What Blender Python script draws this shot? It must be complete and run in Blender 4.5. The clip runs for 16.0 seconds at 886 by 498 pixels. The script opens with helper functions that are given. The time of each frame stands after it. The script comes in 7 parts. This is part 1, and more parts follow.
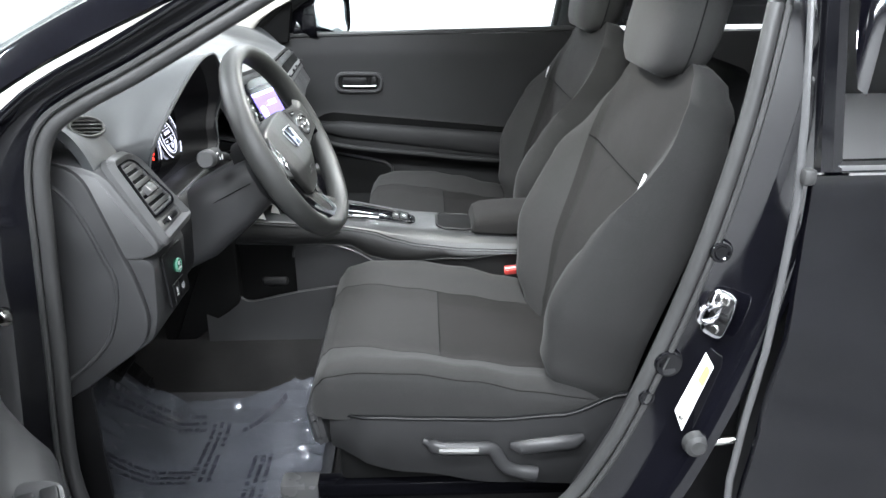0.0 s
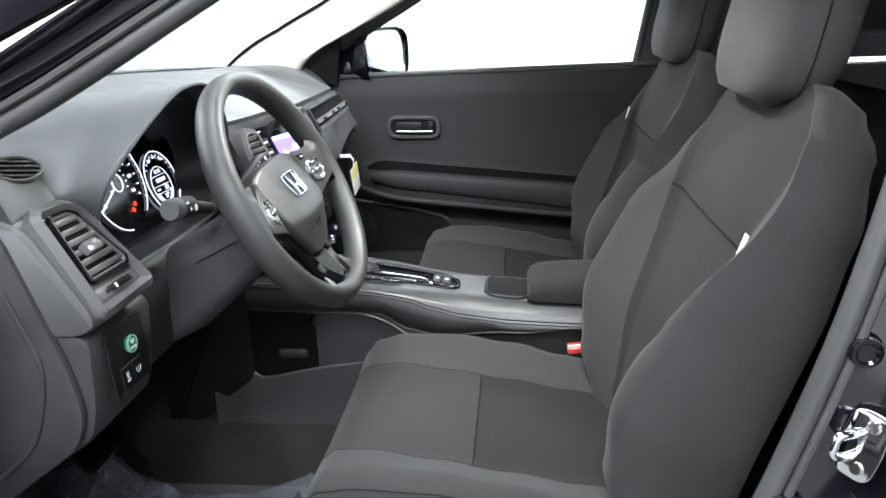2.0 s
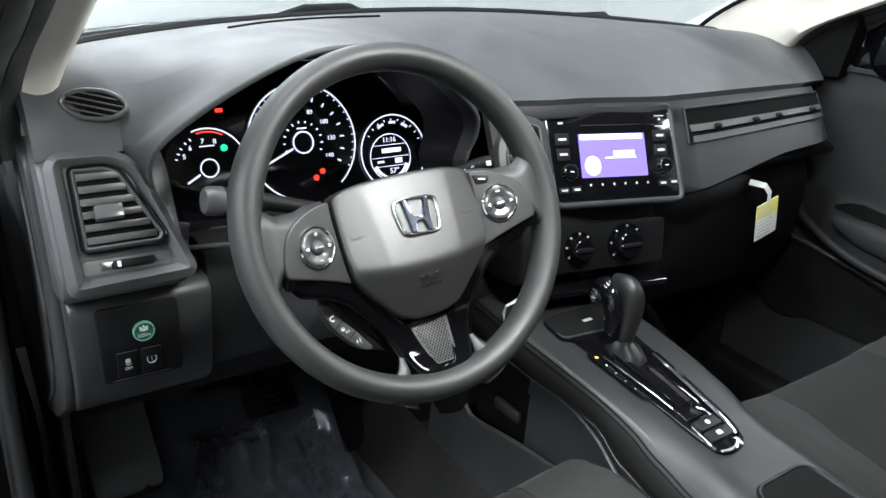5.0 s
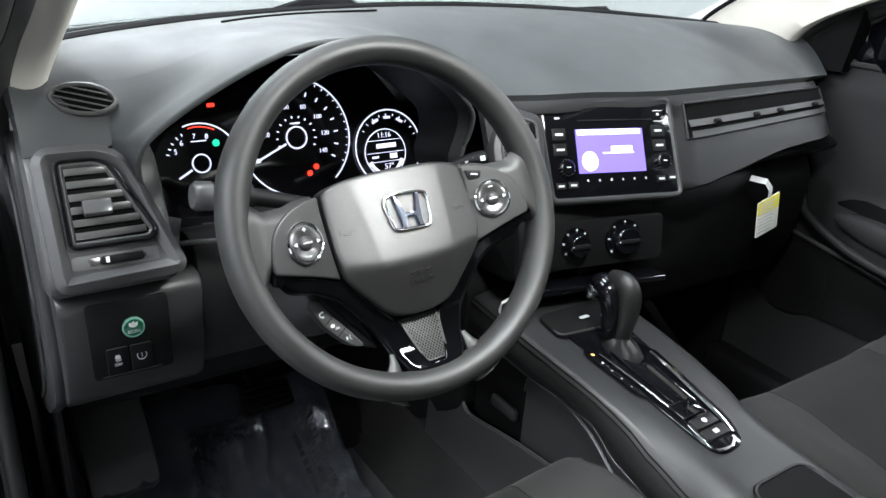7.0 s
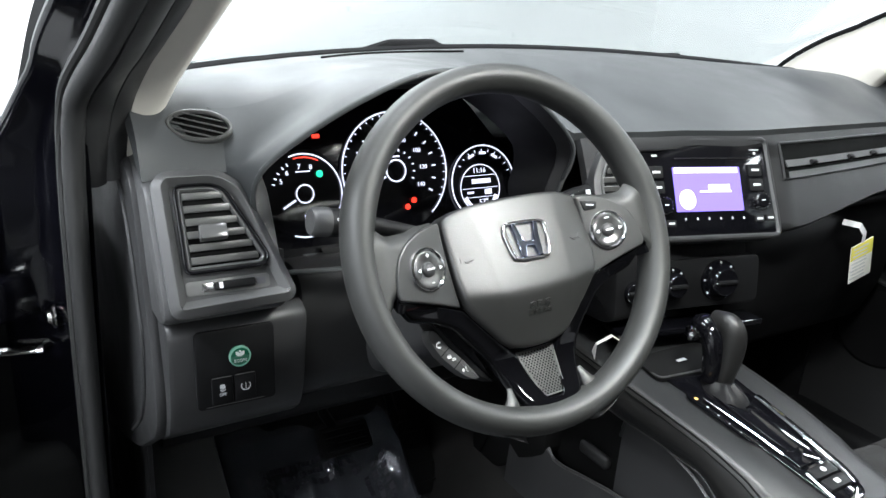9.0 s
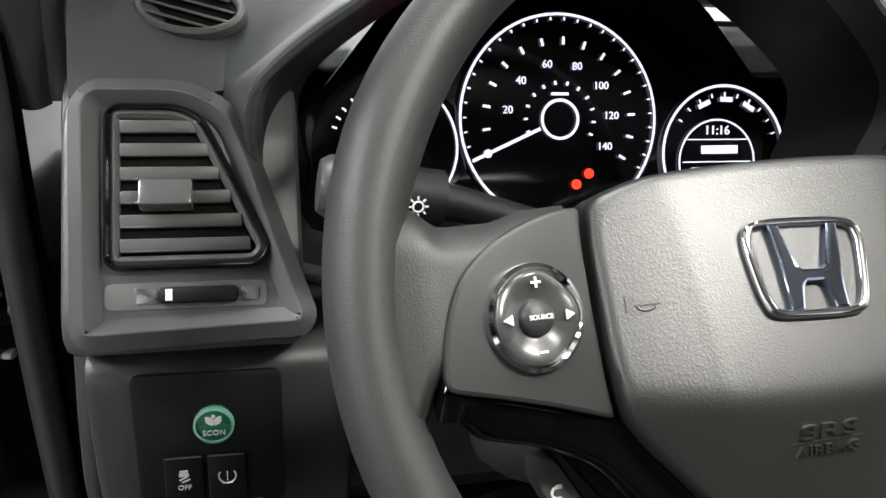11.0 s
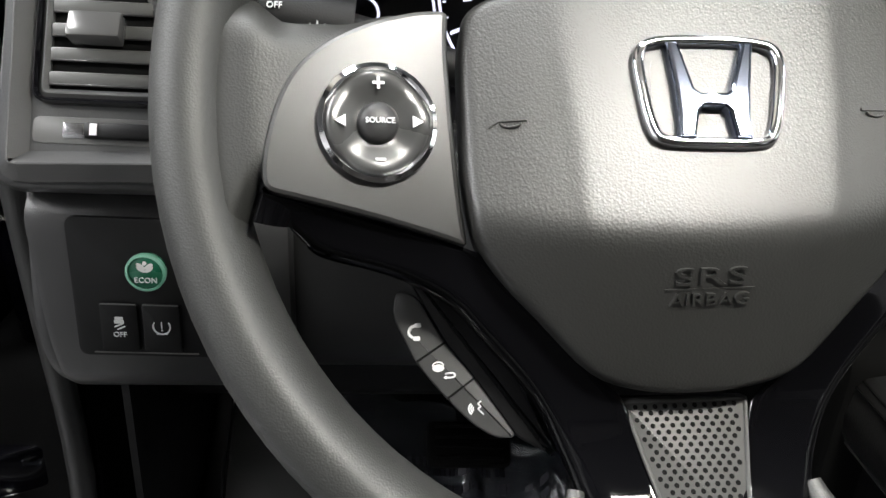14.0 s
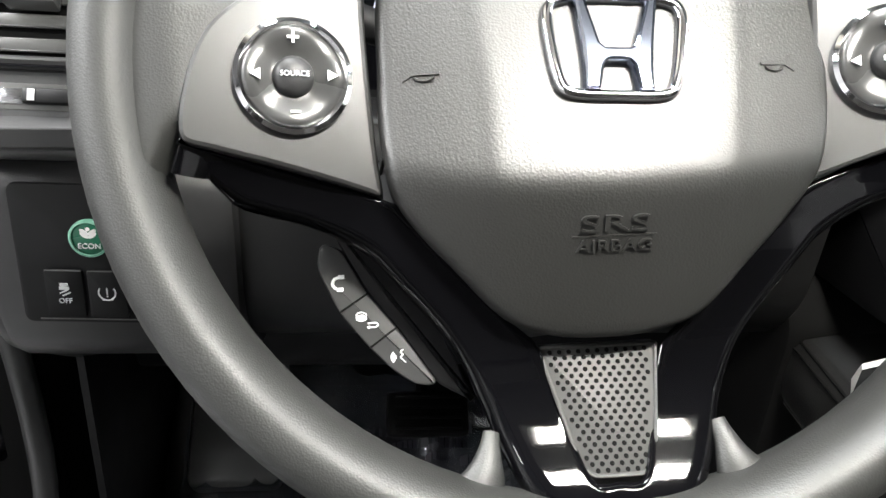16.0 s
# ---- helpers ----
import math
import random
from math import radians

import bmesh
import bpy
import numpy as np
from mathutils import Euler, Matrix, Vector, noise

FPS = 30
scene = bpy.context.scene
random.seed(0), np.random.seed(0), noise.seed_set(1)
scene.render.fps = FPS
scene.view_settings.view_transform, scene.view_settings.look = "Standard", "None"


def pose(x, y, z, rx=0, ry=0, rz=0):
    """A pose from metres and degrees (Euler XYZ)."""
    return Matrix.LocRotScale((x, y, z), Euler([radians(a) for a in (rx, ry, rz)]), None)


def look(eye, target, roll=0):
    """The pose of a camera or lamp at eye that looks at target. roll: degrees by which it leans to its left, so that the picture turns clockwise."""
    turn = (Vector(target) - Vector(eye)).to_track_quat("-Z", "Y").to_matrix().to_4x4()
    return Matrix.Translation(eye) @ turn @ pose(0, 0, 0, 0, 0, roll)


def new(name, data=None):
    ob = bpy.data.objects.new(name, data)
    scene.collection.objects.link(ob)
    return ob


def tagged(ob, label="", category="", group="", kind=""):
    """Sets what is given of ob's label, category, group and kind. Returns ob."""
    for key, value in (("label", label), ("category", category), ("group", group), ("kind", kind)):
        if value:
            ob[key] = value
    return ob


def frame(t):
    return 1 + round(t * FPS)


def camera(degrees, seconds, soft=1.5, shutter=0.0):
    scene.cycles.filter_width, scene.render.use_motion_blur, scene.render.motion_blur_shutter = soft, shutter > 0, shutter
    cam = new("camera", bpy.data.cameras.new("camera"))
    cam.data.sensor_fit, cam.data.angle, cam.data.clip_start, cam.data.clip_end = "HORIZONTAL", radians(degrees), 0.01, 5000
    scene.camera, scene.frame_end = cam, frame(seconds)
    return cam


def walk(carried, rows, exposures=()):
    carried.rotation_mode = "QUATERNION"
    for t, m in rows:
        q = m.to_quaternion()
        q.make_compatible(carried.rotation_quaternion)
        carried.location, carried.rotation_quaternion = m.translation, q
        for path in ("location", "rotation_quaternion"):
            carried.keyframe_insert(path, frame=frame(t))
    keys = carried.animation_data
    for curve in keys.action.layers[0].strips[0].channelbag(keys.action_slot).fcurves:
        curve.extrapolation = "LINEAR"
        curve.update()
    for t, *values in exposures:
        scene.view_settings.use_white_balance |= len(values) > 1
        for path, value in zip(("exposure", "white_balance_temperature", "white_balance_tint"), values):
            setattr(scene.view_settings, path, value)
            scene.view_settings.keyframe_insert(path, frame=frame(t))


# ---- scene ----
cam = camera(60.2, 16.0)
PATH = [
    (0, (-0.017, -0.068, 1.336), (0.022, 1.794, 0.606), -0.6),
    (0.5, (-0.017, -0.062, 1.334), (-0.008, 1.807, 0.623), -0.9),
    (1, (0.004, -0.042, 1.324), (-0.005, 1.833, 0.629), -1.5),
    (1.5, (0.044, 0.034, 1.281), (-0.004, 1.92, 0.614), -1.3),
    (2, (0.068, 0.218, 1.258), (-0.131, 2.118, 0.666), -2.1),
    (2.5, (0.14, 0.385, 1.265), (-0.443, 2.222, 0.73), -2.9),
    (3, (0.257, 0.563, 1.286), (-0.861, 2.105, 0.674), 1.7),
    (3.5, (0.294, 0.726, 1.286), (-1.044, 2.048, 0.605), 5.2),
    (4, (0.33, 0.818, 1.303), (-1.114, 1.975, 0.543), 5.1),
    (6.5, (0.344, 0.892, 1.3), (-1.155, 1.95, 0.503), 3.9),
    (7, (0.344, 0.893, 1.299), (-1.151, 1.956, 0.502), 4.0),
    (7.5, (0.343, 0.891, 1.299), (-1.147, 1.961, 0.501), 4.1),
    (8, (0.346, 0.892, 1.301), (-1.145, 1.959, 0.502), 4.2),
    (8.5, (0.347, 0.887, 1.301), (-1.156, 1.959, 0.532), 4.8),
    (9, (0.291, 0.825, 1.262), (-1.293, 1.848, 0.597), 3.9),
    (9.2, (0.244, 0.801, 1.252), (-1.362, 1.813, 0.621), 3.0),
    (11.3, (-0.024, 1.106, 1.120), (-1.836, 1.437, 0.340), 2.7),
    (11.5, (-0.017, 1.120, 1.113), (-1.813, 1.389, 0.276), 2.8),
    (12, (-0.008, 1.144, 1.103), (-1.793, 1.330, 0.222), 3.6),
    (12.5, (-0.007, 1.159, 1.096), (-1.802, 1.313, 0.228), 3.9),
    (13, (-0.012, 1.160, 1.094), (-1.829, 1.305, 0.272), 3.3),
    (13.5, (-0.013, 1.158, 1.095), (-1.830, 1.313, 0.273), 3.4),
    (14, (-0.007, 1.163, 1.081), (-1.825, 1.341, 0.266), 3.5),
    (14.5, (0.002, 1.171, 1.064), (-1.813, 1.363, 0.248), 3.8),
    (15, (0.007, 1.171, 1.061), (-1.803, 1.379, 0.237), 4.5),
    (15.5, (0.009, 1.172, 1.062), (-1.790, 1.393, 0.218), 4.7),
    (16, (0.008, 1.184, 1.075), (-1.789, 1.417, 0.227), 3.8),
]
EXPOSURES = [(0.0, 0.97, 5980, 7), (1.5, 0.92, 5980, 7), (2.4, 0.78, 5980, 7), (4.0, 0.42, 5980, 6), (6.0, 0.35, 5980, 6), (8.5, 0.35, 5980, 6), (9.2, 0.60, 6020, 6), (11.3, 0.30, 6400, 8), (12.3, 0.32, 6400, 8), (14.05, 0.36, 6400, 8), (14.5, 0.80, 6400, 8), (16.0, 0.98, 6400, 8)]
walk(cam, [(t, look(eye, target, roll)) for t, eye, target, roll in PATH], EXPOSURES)

# ---- light ----
world = bpy.data.worlds.new("studio_air")
scene.world = world
world.use_nodes = True
world.node_tree.nodes["Background"].inputs[0].default_value = (0.9, 0.95, 1.0, 1)
world.node_tree.nodes["Background"].inputs[1].default_value = 0.05


# ---- materials ----
def node_mat(name, col, rough=0.5, metal=0.0, grain=0.0, grain_scale=900.0, mottle=0.12, mottle_scale=14.0,
             rough_var=0.08, spec=0.5, weave=0.0, coat=0.0, cell=False, sheen=0.10):
    """Procedural surface: base colour with broad mottling, roughness variation, fine bump."""
    m = bpy.data.materials.new(name)
    m.use_nodes = True
    nt = m.node_tree
    b = nt.nodes["Principled BSDF"]
    b.inputs["Metallic"].default_value = metal
    b.inputs["Specular IOR Level"].default_value = spec
    b.inputs["Coat Weight"].default_value = coat
    b.inputs["Coat Roughness"].default_value = 0.05
    tc = nt.nodes.new("ShaderNodeTexCoord")
    n1 = nt.nodes.new("ShaderNodeTexNoise")
    n1.inputs["Scale"].default_value = mottle_scale
    n1.inputs["Detail"].default_value = 6
    nt.links.new(tc.outputs["Object"], n1.inputs["Vector"])
    ramp = nt.nodes.new("ShaderNodeMapRange")
    ramp.inputs["From Min"].default_value, ramp.inputs["From Max"].default_value = 0.3, 0.7
    ramp.inputs["To Min"].default_value, ramp.inputs["To Max"].default_value = 1 - mottle, 1 + mottle
    nt.links.new(n1.outputs["Fac"], ramp.inputs["Value"])
    mul = nt.nodes.new("ShaderNodeMix")
    mul.data_type, mul.blend_type = "RGBA", "MULTIPLY"
    mul.inputs[0].default_value = 1.0
    mul.inputs[6].default_value = (*col, 1)
    nt.links.new(ramp.outputs["Result"], mul.inputs[7])
    nt.links.new(mul.outputs[2], b.inputs["Base Color"])
    r2 = nt.nodes.new("ShaderNodeMapRange")
    r2.inputs["From Min"].default_value, r2.inputs["From Max"].default_value = 0.3, 0.7
    r2.inputs["To Min"].default_value, r2.inputs["To Max"].default_value = max(0.02, rough - rough_var), min(1, rough + rough_var)
    nt.links.new(n1.outputs["Fac"], r2.inputs["Value"])
    nt.links.new(r2.outputs["Result"], b.inputs["Roughness"])
    if grain > 0:
        if cell:
            n2 = nt.nodes.new("ShaderNodeTexVoronoi")
            n2.feature = "SMOOTH_F1"
            n2.inputs["Scale"].default_value = grain_scale
            src = n2.outputs["Distance"]
        else:
            n2 = nt.nodes.new("ShaderNodeTexNoise")
            n2.inputs["Scale"].default_value = grain_scale
            n2.inputs["Detail"].default_value = 3
            src = n2.outputs["Fac"]
        nt.links.new(tc.outputs["Object"], n2.inputs["Vector"])
        bump = nt.nodes.new("ShaderNodeBump")
        bump.inputs["Strength"].default_value = grain
        bump.inputs["Distance"].default_value = 0.0006
        nt.links.new(src, bump.inputs["Height"])
        nt.links.new(bump.outputs["Normal"], b.inputs["Normal"])
    if weave > 0:
        wv = nt.nodes.new("ShaderNodeTexNoise")
        wv.inputs["Scale"].default_value = 1400
        wv.inputs["Detail"].default_value = 2
        nt.links.new(tc.outputs["Object"], wv.inputs["Vector"])
        r3 = nt.nodes.new("ShaderNodeMapRange")
        r3.inputs["From Min"].default_value, r3.inputs["From Max"].default_value = 0.35, 0.65
        r3.inputs["To Min"].default_value, r3.inputs["To Max"].default_value = 1 - weave, 1 + weave
        nt.links.new(wv.outputs["Fac"], r3.inputs["Value"])
        mul2 = nt.nodes.new("ShaderNodeMix")
        mul2.data_type, mul2.blend_type = "RGBA", "MULTIPLY"
        mul2.inputs[0].default_value = 1.0
        nt.links.new(mul.outputs[2], mul2.inputs[6])
        nt.links.new(r3.outputs["Result"], mul2.inputs[7])
        nt.links.new(mul2.outputs[2], b.inputs["Base Color"])
        b.inputs["Sheen Weight"].default_value = sheen
        b.inputs["Sheen Roughness"].default_value = 0.5
    return m


def glow_mat(name, col, power):
    m = bpy.data.materials.new(name)
    m.use_nodes = True
    b = m.node_tree.nodes["Principled BSDF"]
    b.inputs["Base Color"].default_value = (*[0.3 * c for c in col], 1)
    b.inputs["Emission Color"].default_value = (*col, 1)
    b.inputs["Emission Strength"].default_value = power
    b.inputs["Roughness"].default_value = 0.4
    return m


def pane_mat(name, tint, gloss=0.02, rough=0.0, power=4.0):
    """Thin pane: mostly clear, with a mirror part that Fresnel drives."""
    m = bpy.data.materials.new(name)
    m.use_nodes = True
    nt = m.node_tree
    nt.nodes.remove(nt.nodes["Principled BSDF"])
    out = nt.nodes["Material Output"]
    tr = nt.nodes.new("ShaderNodeBsdfTransparent")
    tr.inputs[0].default_value = (*tint, 1)
    gl = nt.nodes.new("ShaderNodeBsdfGlossy")
    gl.inputs["Roughness"].default_value = rough
    lw = nt.nodes.new("ShaderNodeLayerWeight")
    lw.inputs[0].default_value = 0.5
    pw = nt.nodes.new("ShaderNodeMath")
    pw.operation = "POWER"
    pw.inputs[1].default_value = power
    nt.links.new(lw.outputs["Facing"], pw.inputs[0])
    fr = nt.nodes.new("ShaderNodeMapRange")
    fr.inputs["To Min"].default_value, fr.inputs["To Max"].default_value = gloss, 0.75
    nt.links.new(pw.outputs[0], fr.inputs["Value"])
    mx = nt.nodes.new("ShaderNodeMixShader")
    nt.links.new(fr.outputs[0], mx.inputs[0])
    nt.links.new(tr.outputs[0], mx.inputs[1])
    nt.links.new(gl.outputs[0], mx.inputs[2])
    nt.links.new(mx.outputs[0], out.inputs[0])
    return m


M = {}
M["dash"] = node_mat("soft_dash_plastic", (0.038, 0.041, 0.043), 0.55, grain=0.22, grain_scale=1100, mottle=0.06, spec=0.45)
M["dash"].node_tree.nodes["Principled BSDF"].inputs["Sheen Weight"].default_value = 0.14
M["dash"].node_tree.nodes["Principled BSDF"].inputs["Sheen Roughness"].default_value = 0.4
M["door_panel"] = node_mat("door_panel_plastic", (0.018, 0.018, 0.0185), 0.6, grain=0.3, grain_scale=1200, mottle=0.08, spec=0.15)
M["trim_mid"] = node_mat("mid_grey_trim", (0.064, 0.064, 0.065), 0.42, grain=0.25, grain_scale=1300, mottle=0.06, spec=0.48)
M["slot_grey"] = node_mat("light_grey_slot", (0.115, 0.115, 0.112), 0.40, mottle=0.05)
M["lower_shaded"] = node_mat("shaded_lower_dash_plastic", (0.013, 0.013, 0.0134), 0.48, grain=0.25, grain_scale=1300, mottle=0.08, spec=0.32)
M["console"] = node_mat("console_plastic", (0.017, 0.0174, 0.018), 0.44, grain=0.22, grain_scale=1100, mottle=0.08, spec=0.30)
M["con_pad"] = node_mat("console_pad", (0.012, 0.0118, 0.0115), 0.40, grain=0.35, grain_scale=900, mottle=0.10, spec=0.45, cell=True)
M["plastic"] = node_mat("grained_trim_plastic", (0.030, 0.030, 0.031), 0.42, grain=0.25, grain_scale=1300, mottle=0.08, spec=0.4)
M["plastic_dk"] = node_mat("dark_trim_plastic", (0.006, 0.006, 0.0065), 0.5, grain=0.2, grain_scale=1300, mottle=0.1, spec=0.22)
M["satin"] = node_mat("satin_grey_trim", (0.075, 0.075, 0.073), 0.36, grain=0.08, grain_scale=1600, mottle=0.05)
M["knob_grey"] = node_mat("pale_grey_knob", (0.075, 0.075, 0.075), 0.24, mottle=0.05, spec=0.6)
M["pad"] = node_mat("satin_grey_pad", (0.022, 0.022, 0.0217), 0.36, grain=0.05, grain_scale=2000, mottle=0.05, spec=0.72)
M["gloss"] = node_mat("piano_black", (0.003, 0.003, 0.004), 0.07, mottle=0.1, rough_var=0.03)
M["gloss_trim"] = node_mat("deep_gloss_black", (0.002, 0.002, 0.0025), 0.05, mottle=0.1, rough_var=0.02, spec=0.20)
M["paint"] = node_mat("black_car_paint", (0.0025, 0.0025, 0.004), 0.09, mottle=0.15, rough_var=0.03, coat=0.5)
M["rubber"] = node_mat("black_rubber_seal", (0.034, 0.034, 0.034), 0.40, grain=0.2, grain_scale=500, mottle=0.12)
M["edge"] = node_mat("satin_edge_seal", (0.07, 0.07, 0.072), 0.36, mottle=0.06)
M["wheel"] = node_mat("moulded_wheel_rim", (0.019, 0.0194, 0.0183), 0.50, grain=0.20, grain_scale=1400, mottle=0.06, spec=0.62, cell=True)
M["leather"] = node_mat("grained_airbag_cover", (0.0135, 0.0135, 0.0127), 0.43, grain=0.20, grain_scale=1300, mottle=0.03, rough_var=0.02, spec=0.85, cell=True)
M["fabric"] = node_mat("charcoal_seat_fabric", (0.024, 0.0237, 0.0233), 0.85, grain=0.5, grain_scale=1500, mottle=0.10, weave=0.25, spec=0.15, sheen=0.06)
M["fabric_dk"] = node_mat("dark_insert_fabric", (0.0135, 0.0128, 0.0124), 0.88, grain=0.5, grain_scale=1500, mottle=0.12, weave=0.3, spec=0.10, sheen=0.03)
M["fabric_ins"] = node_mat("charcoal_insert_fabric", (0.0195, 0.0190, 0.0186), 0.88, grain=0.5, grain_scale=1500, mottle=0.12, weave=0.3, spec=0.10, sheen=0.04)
M["fabric_md"] = node_mat("dark_shoulder_fabric", (0.0130, 0.0124, 0.0120), 0.86, grain=0.5, grain_scale=1500, mottle=0.10, weave=0.28, spec=0.10, sheen=0.03)
M["carpet"] = node_mat("black_loop_carpet", (0.012, 0.0115, 0.0115), 0.95, grain=0.9, grain_scale=700, mottle=0.25, weave=0.4, spec=0.1)
M["mat"] = node_mat("dark_floor_mat", (0.032, 0.032, 0.034), 0.9, grain=0.7, grain_scale=800, mottle=0.15, weave=0.3, spec=0.2)
M["chrome"] = node_mat("chrome", (0.80, 0.80, 0.82), 0.08, metal=1.0, mottle=0.04, rough_var=0.03)
M["chrome_blue_reflection"] = node_mat("chrome_with_blue_reflection", (0.40, 0.44, 0.56), 0.10, metal=1.0, mottle=0.04, rough_var=0.03)
M["brushed"] = node_mat("satin_silver_trim", (0.42, 0.42, 0.43), 0.28, metal=1.0, mottle=0.06, rough_var=0.06)
M["steel"] = node_mat("bright_steel", (0.62, 0.61, 0.58), 0.25, metal=1.0, mottle=0.12)
M["beige"] = node_mat("pale_cloth_pillar_trim", (0.62, 0.59, 0.53), 0.85, grain=0.4, grain_scale=900, mottle=0.05)
M["white"] = node_mat("white_print", (0.75, 0.75, 0.76), 0.5, mottle=0.05)
M["red"] = node_mat("red_plastic", (0.55, 0.06, 0.05), 0.35, mottle=0.08)
M["yellow"] = node_mat("yellow_paper", (0.72, 0.66, 0.10), 0.6, mottle=0.06)
M["paper"] = node_mat("white_paper_label", (0.78, 0.77, 0.72), 0.55, mottle=0.05)
M["plate"] = node_mat("satin_grey_plate", (0.040, 0.040, 0.039), 0.55, mottle=0.06)
M["rocker"] = node_mat("satin_rocker", (0.045, 0.045, 0.045), 0.28, mottle=0.06, spec=0.7)
M["key_grey"] = node_mat("soft_grey_keys", (0.050, 0.050, 0.050), 0.5, grain=0.1, grain_scale=1500, mottle=0.06)
M["ink"] = node_mat("grey_print", (0.10, 0.10, 0.11), 0.6, mottle=0.1)
M["film_ink"] = node_mat("film_print", (0.016, 0.016, 0.024), 0.5, mottle=0.2)
M["green"] = node_mat("dark_green_button", (0.01, 0.09, 0.05), 0.3, mottle=0.1)
M["green_ring"] = node_mat("pale_green_ring", (0.16, 0.36, 0.27), 0.35, mottle=0.06)
# Matt black parts, and the painted shade of openings and recesses.
M["black_hole"] = node_mat("matt_black_and_recess_shade", (0.005, 0.005, 0.005), 0.8, mottle=0.2, spec=0.1)
M["g_white"] = glow_mat("gauge_glow", (0.84, 0.82, 1.0), 1.0)
M["g_red"] = glow_mat("red_lamp", (1.0, 0.04, 0.02), 1.6)
M["g_green"] = glow_mat("green_lamp", (0.05, 0.75, 0.35), 1.2)
M["g_amber"] = glow_mat("amber_lamp", (1.0, 0.55, 0.15), 1.6)
M["g_print"] = node_mat("pale_symbol_print", (0.55, 0.56, 0.56), 0.5, mottle=0.05)
M["glass"] = pane_mat("clear_window_glass", (0.93, 0.96, 0.95))
M["tint"] = pane_mat("tinted_window_glass", (0.045, 0.045, 0.048), 0.30)
M["mirror"] = node_mat("mirror_glass", (0.86, 0.9, 0.92), 0.02, metal=1.0, mottle=0.01, rough_var=0.0)
M["wall"] = node_mat("white_wall_paint", (0.82, 0.82, 0.82), 0.8, grain=0.1, grain_scale=200, mottle=0.02, mottle_scale=1.0)
M["wall_grey"] = node_mat("grey_wall_paint", (0.62, 0.62, 0.62), 0.8, grain=0.1, grain_scale=200, mottle=0.03, mottle_scale=1.0)
M["floor"] = node_mat("pale_sealed_floor", (0.09, 0.09, 0.09), 0.35, grain=0.2, grain_scale=60, mottle=0.15, mottle_scale=3)
M["ceil"] = node_mat("dark_ceiling_paint", (0.10, 0.10, 0.10), 0.8, mottle=0.05, mottle_scale=1.0)
M["lamp"] = glow_mat("lamp_panel", (1.0, 0.985, 0.98), 4.0)


# ---- mesh tools ----
def V(*a):
    return Vector(a)


def finish(name, bm, mat, angle=38):
    bmesh.ops.recalc_face_normals(bm, faces=bm.faces[:])
    me = bpy.data.meshes.new(name)
    bm.to_mesh(me)
    bm.free()
    me.polygons.foreach_set("use_smooth", [True] * len(me.polygons))
    me.set_sharp_from_angle(angle=radians(angle))
    me.materials.append(M[mat] if isinstance(mat, str) else mat)
    return me


def part(name, bm, mat, parent, label="", angle=38, m=None):
    ob = new(name, finish(name, bm, mat, angle))
    ob.parent = parent
    if m is not None:
        ob.matrix_local = m
    if label:
        tagged(ob, label)
    return ob


def thing(name, label, category, group="", kind="", m=None):
    ob = new(name)
    ob.empty_display_size = 0.05
    if m is not None:
        ob.matrix_world = m
    return tagged(ob, label, category, group, kind)


def solid(name, bm, mat, label, category, group="", kind="", m=None, angle=38):
    ob = new(name, finish(name, bm, mat, angle))
    if m is not None:
        ob.matrix_world = m
    return tagged(ob, label, category, group, kind)


def axes(o, x, y):
    """Frame at o whose x runs along x and whose z is x cross y."""
    x = Vector(x).normalized()
    z = x.cross(Vector(y)).normalized()
    y = z.cross(x)
    return Matrix(((x.x, y.x, z.x, o[0]), (x.y, y.y, z.y, o[1]), (x.z, y.z, z.z, o[2]), (0, 0, 0, 1)))


def move(bm, m):
    bmesh.ops.transform(bm, matrix=m, verts=bm.verts[:])
    return bm


def join(*bms):
    out = bms[0]
    for b in bms[1:]:
        me = bpy.data.meshes.new("tmp")
        b.to_mesh(me)
        b.free()
        out.from_mesh(me)
        bpy.data.meshes.remove(me)
    return out


def box(sx, sy, sz, bev=0.0, c=(0, 0, 0), seg=2):
    bm = bmesh.new()
    bmesh.ops.create_cube(bm, size=1.0)
    bmesh.ops.scale(bm, vec=(sx, sy, sz), verts=bm.verts[:])
    bmesh.ops.translate(bm, vec=c, verts=bm.verts[:])
    if bev > 0:
        bmesh.ops.bevel(bm, geom=bm.edges[:], offset=bev, segments=seg, affect="EDGES", profile=0.5)
    return bm


def curve_pts(pts, n=6, closed=True):
    """Catmull-Rom curve through a few control points."""
    pts = [Vector(p) for p in pts]
    k, out = len(pts), []
    for i in range(k if closed else k - 1):
        if closed:
            p0, p1, p2, p3 = pts[i - 1], pts[i], pts[(i + 1) % k], pts[(i + 2) % k]
        else:
            p0, p1, p2, p3 = pts[max(i - 1, 0)], pts[i], pts[i + 1], pts[min(i + 2, k - 1)]
        for j in range(n):
            t = j / n
            out.append(0.5 * (2 * p1 + (p2 - p0) * t + (2 * p0 - 5 * p1 + 4 * p2 - p3) * t * t + (3 * p1 - p0 - 3 * p2 + p3) * t ** 3))
    if not closed:
        out.append(pts[-1].copy())
    return out


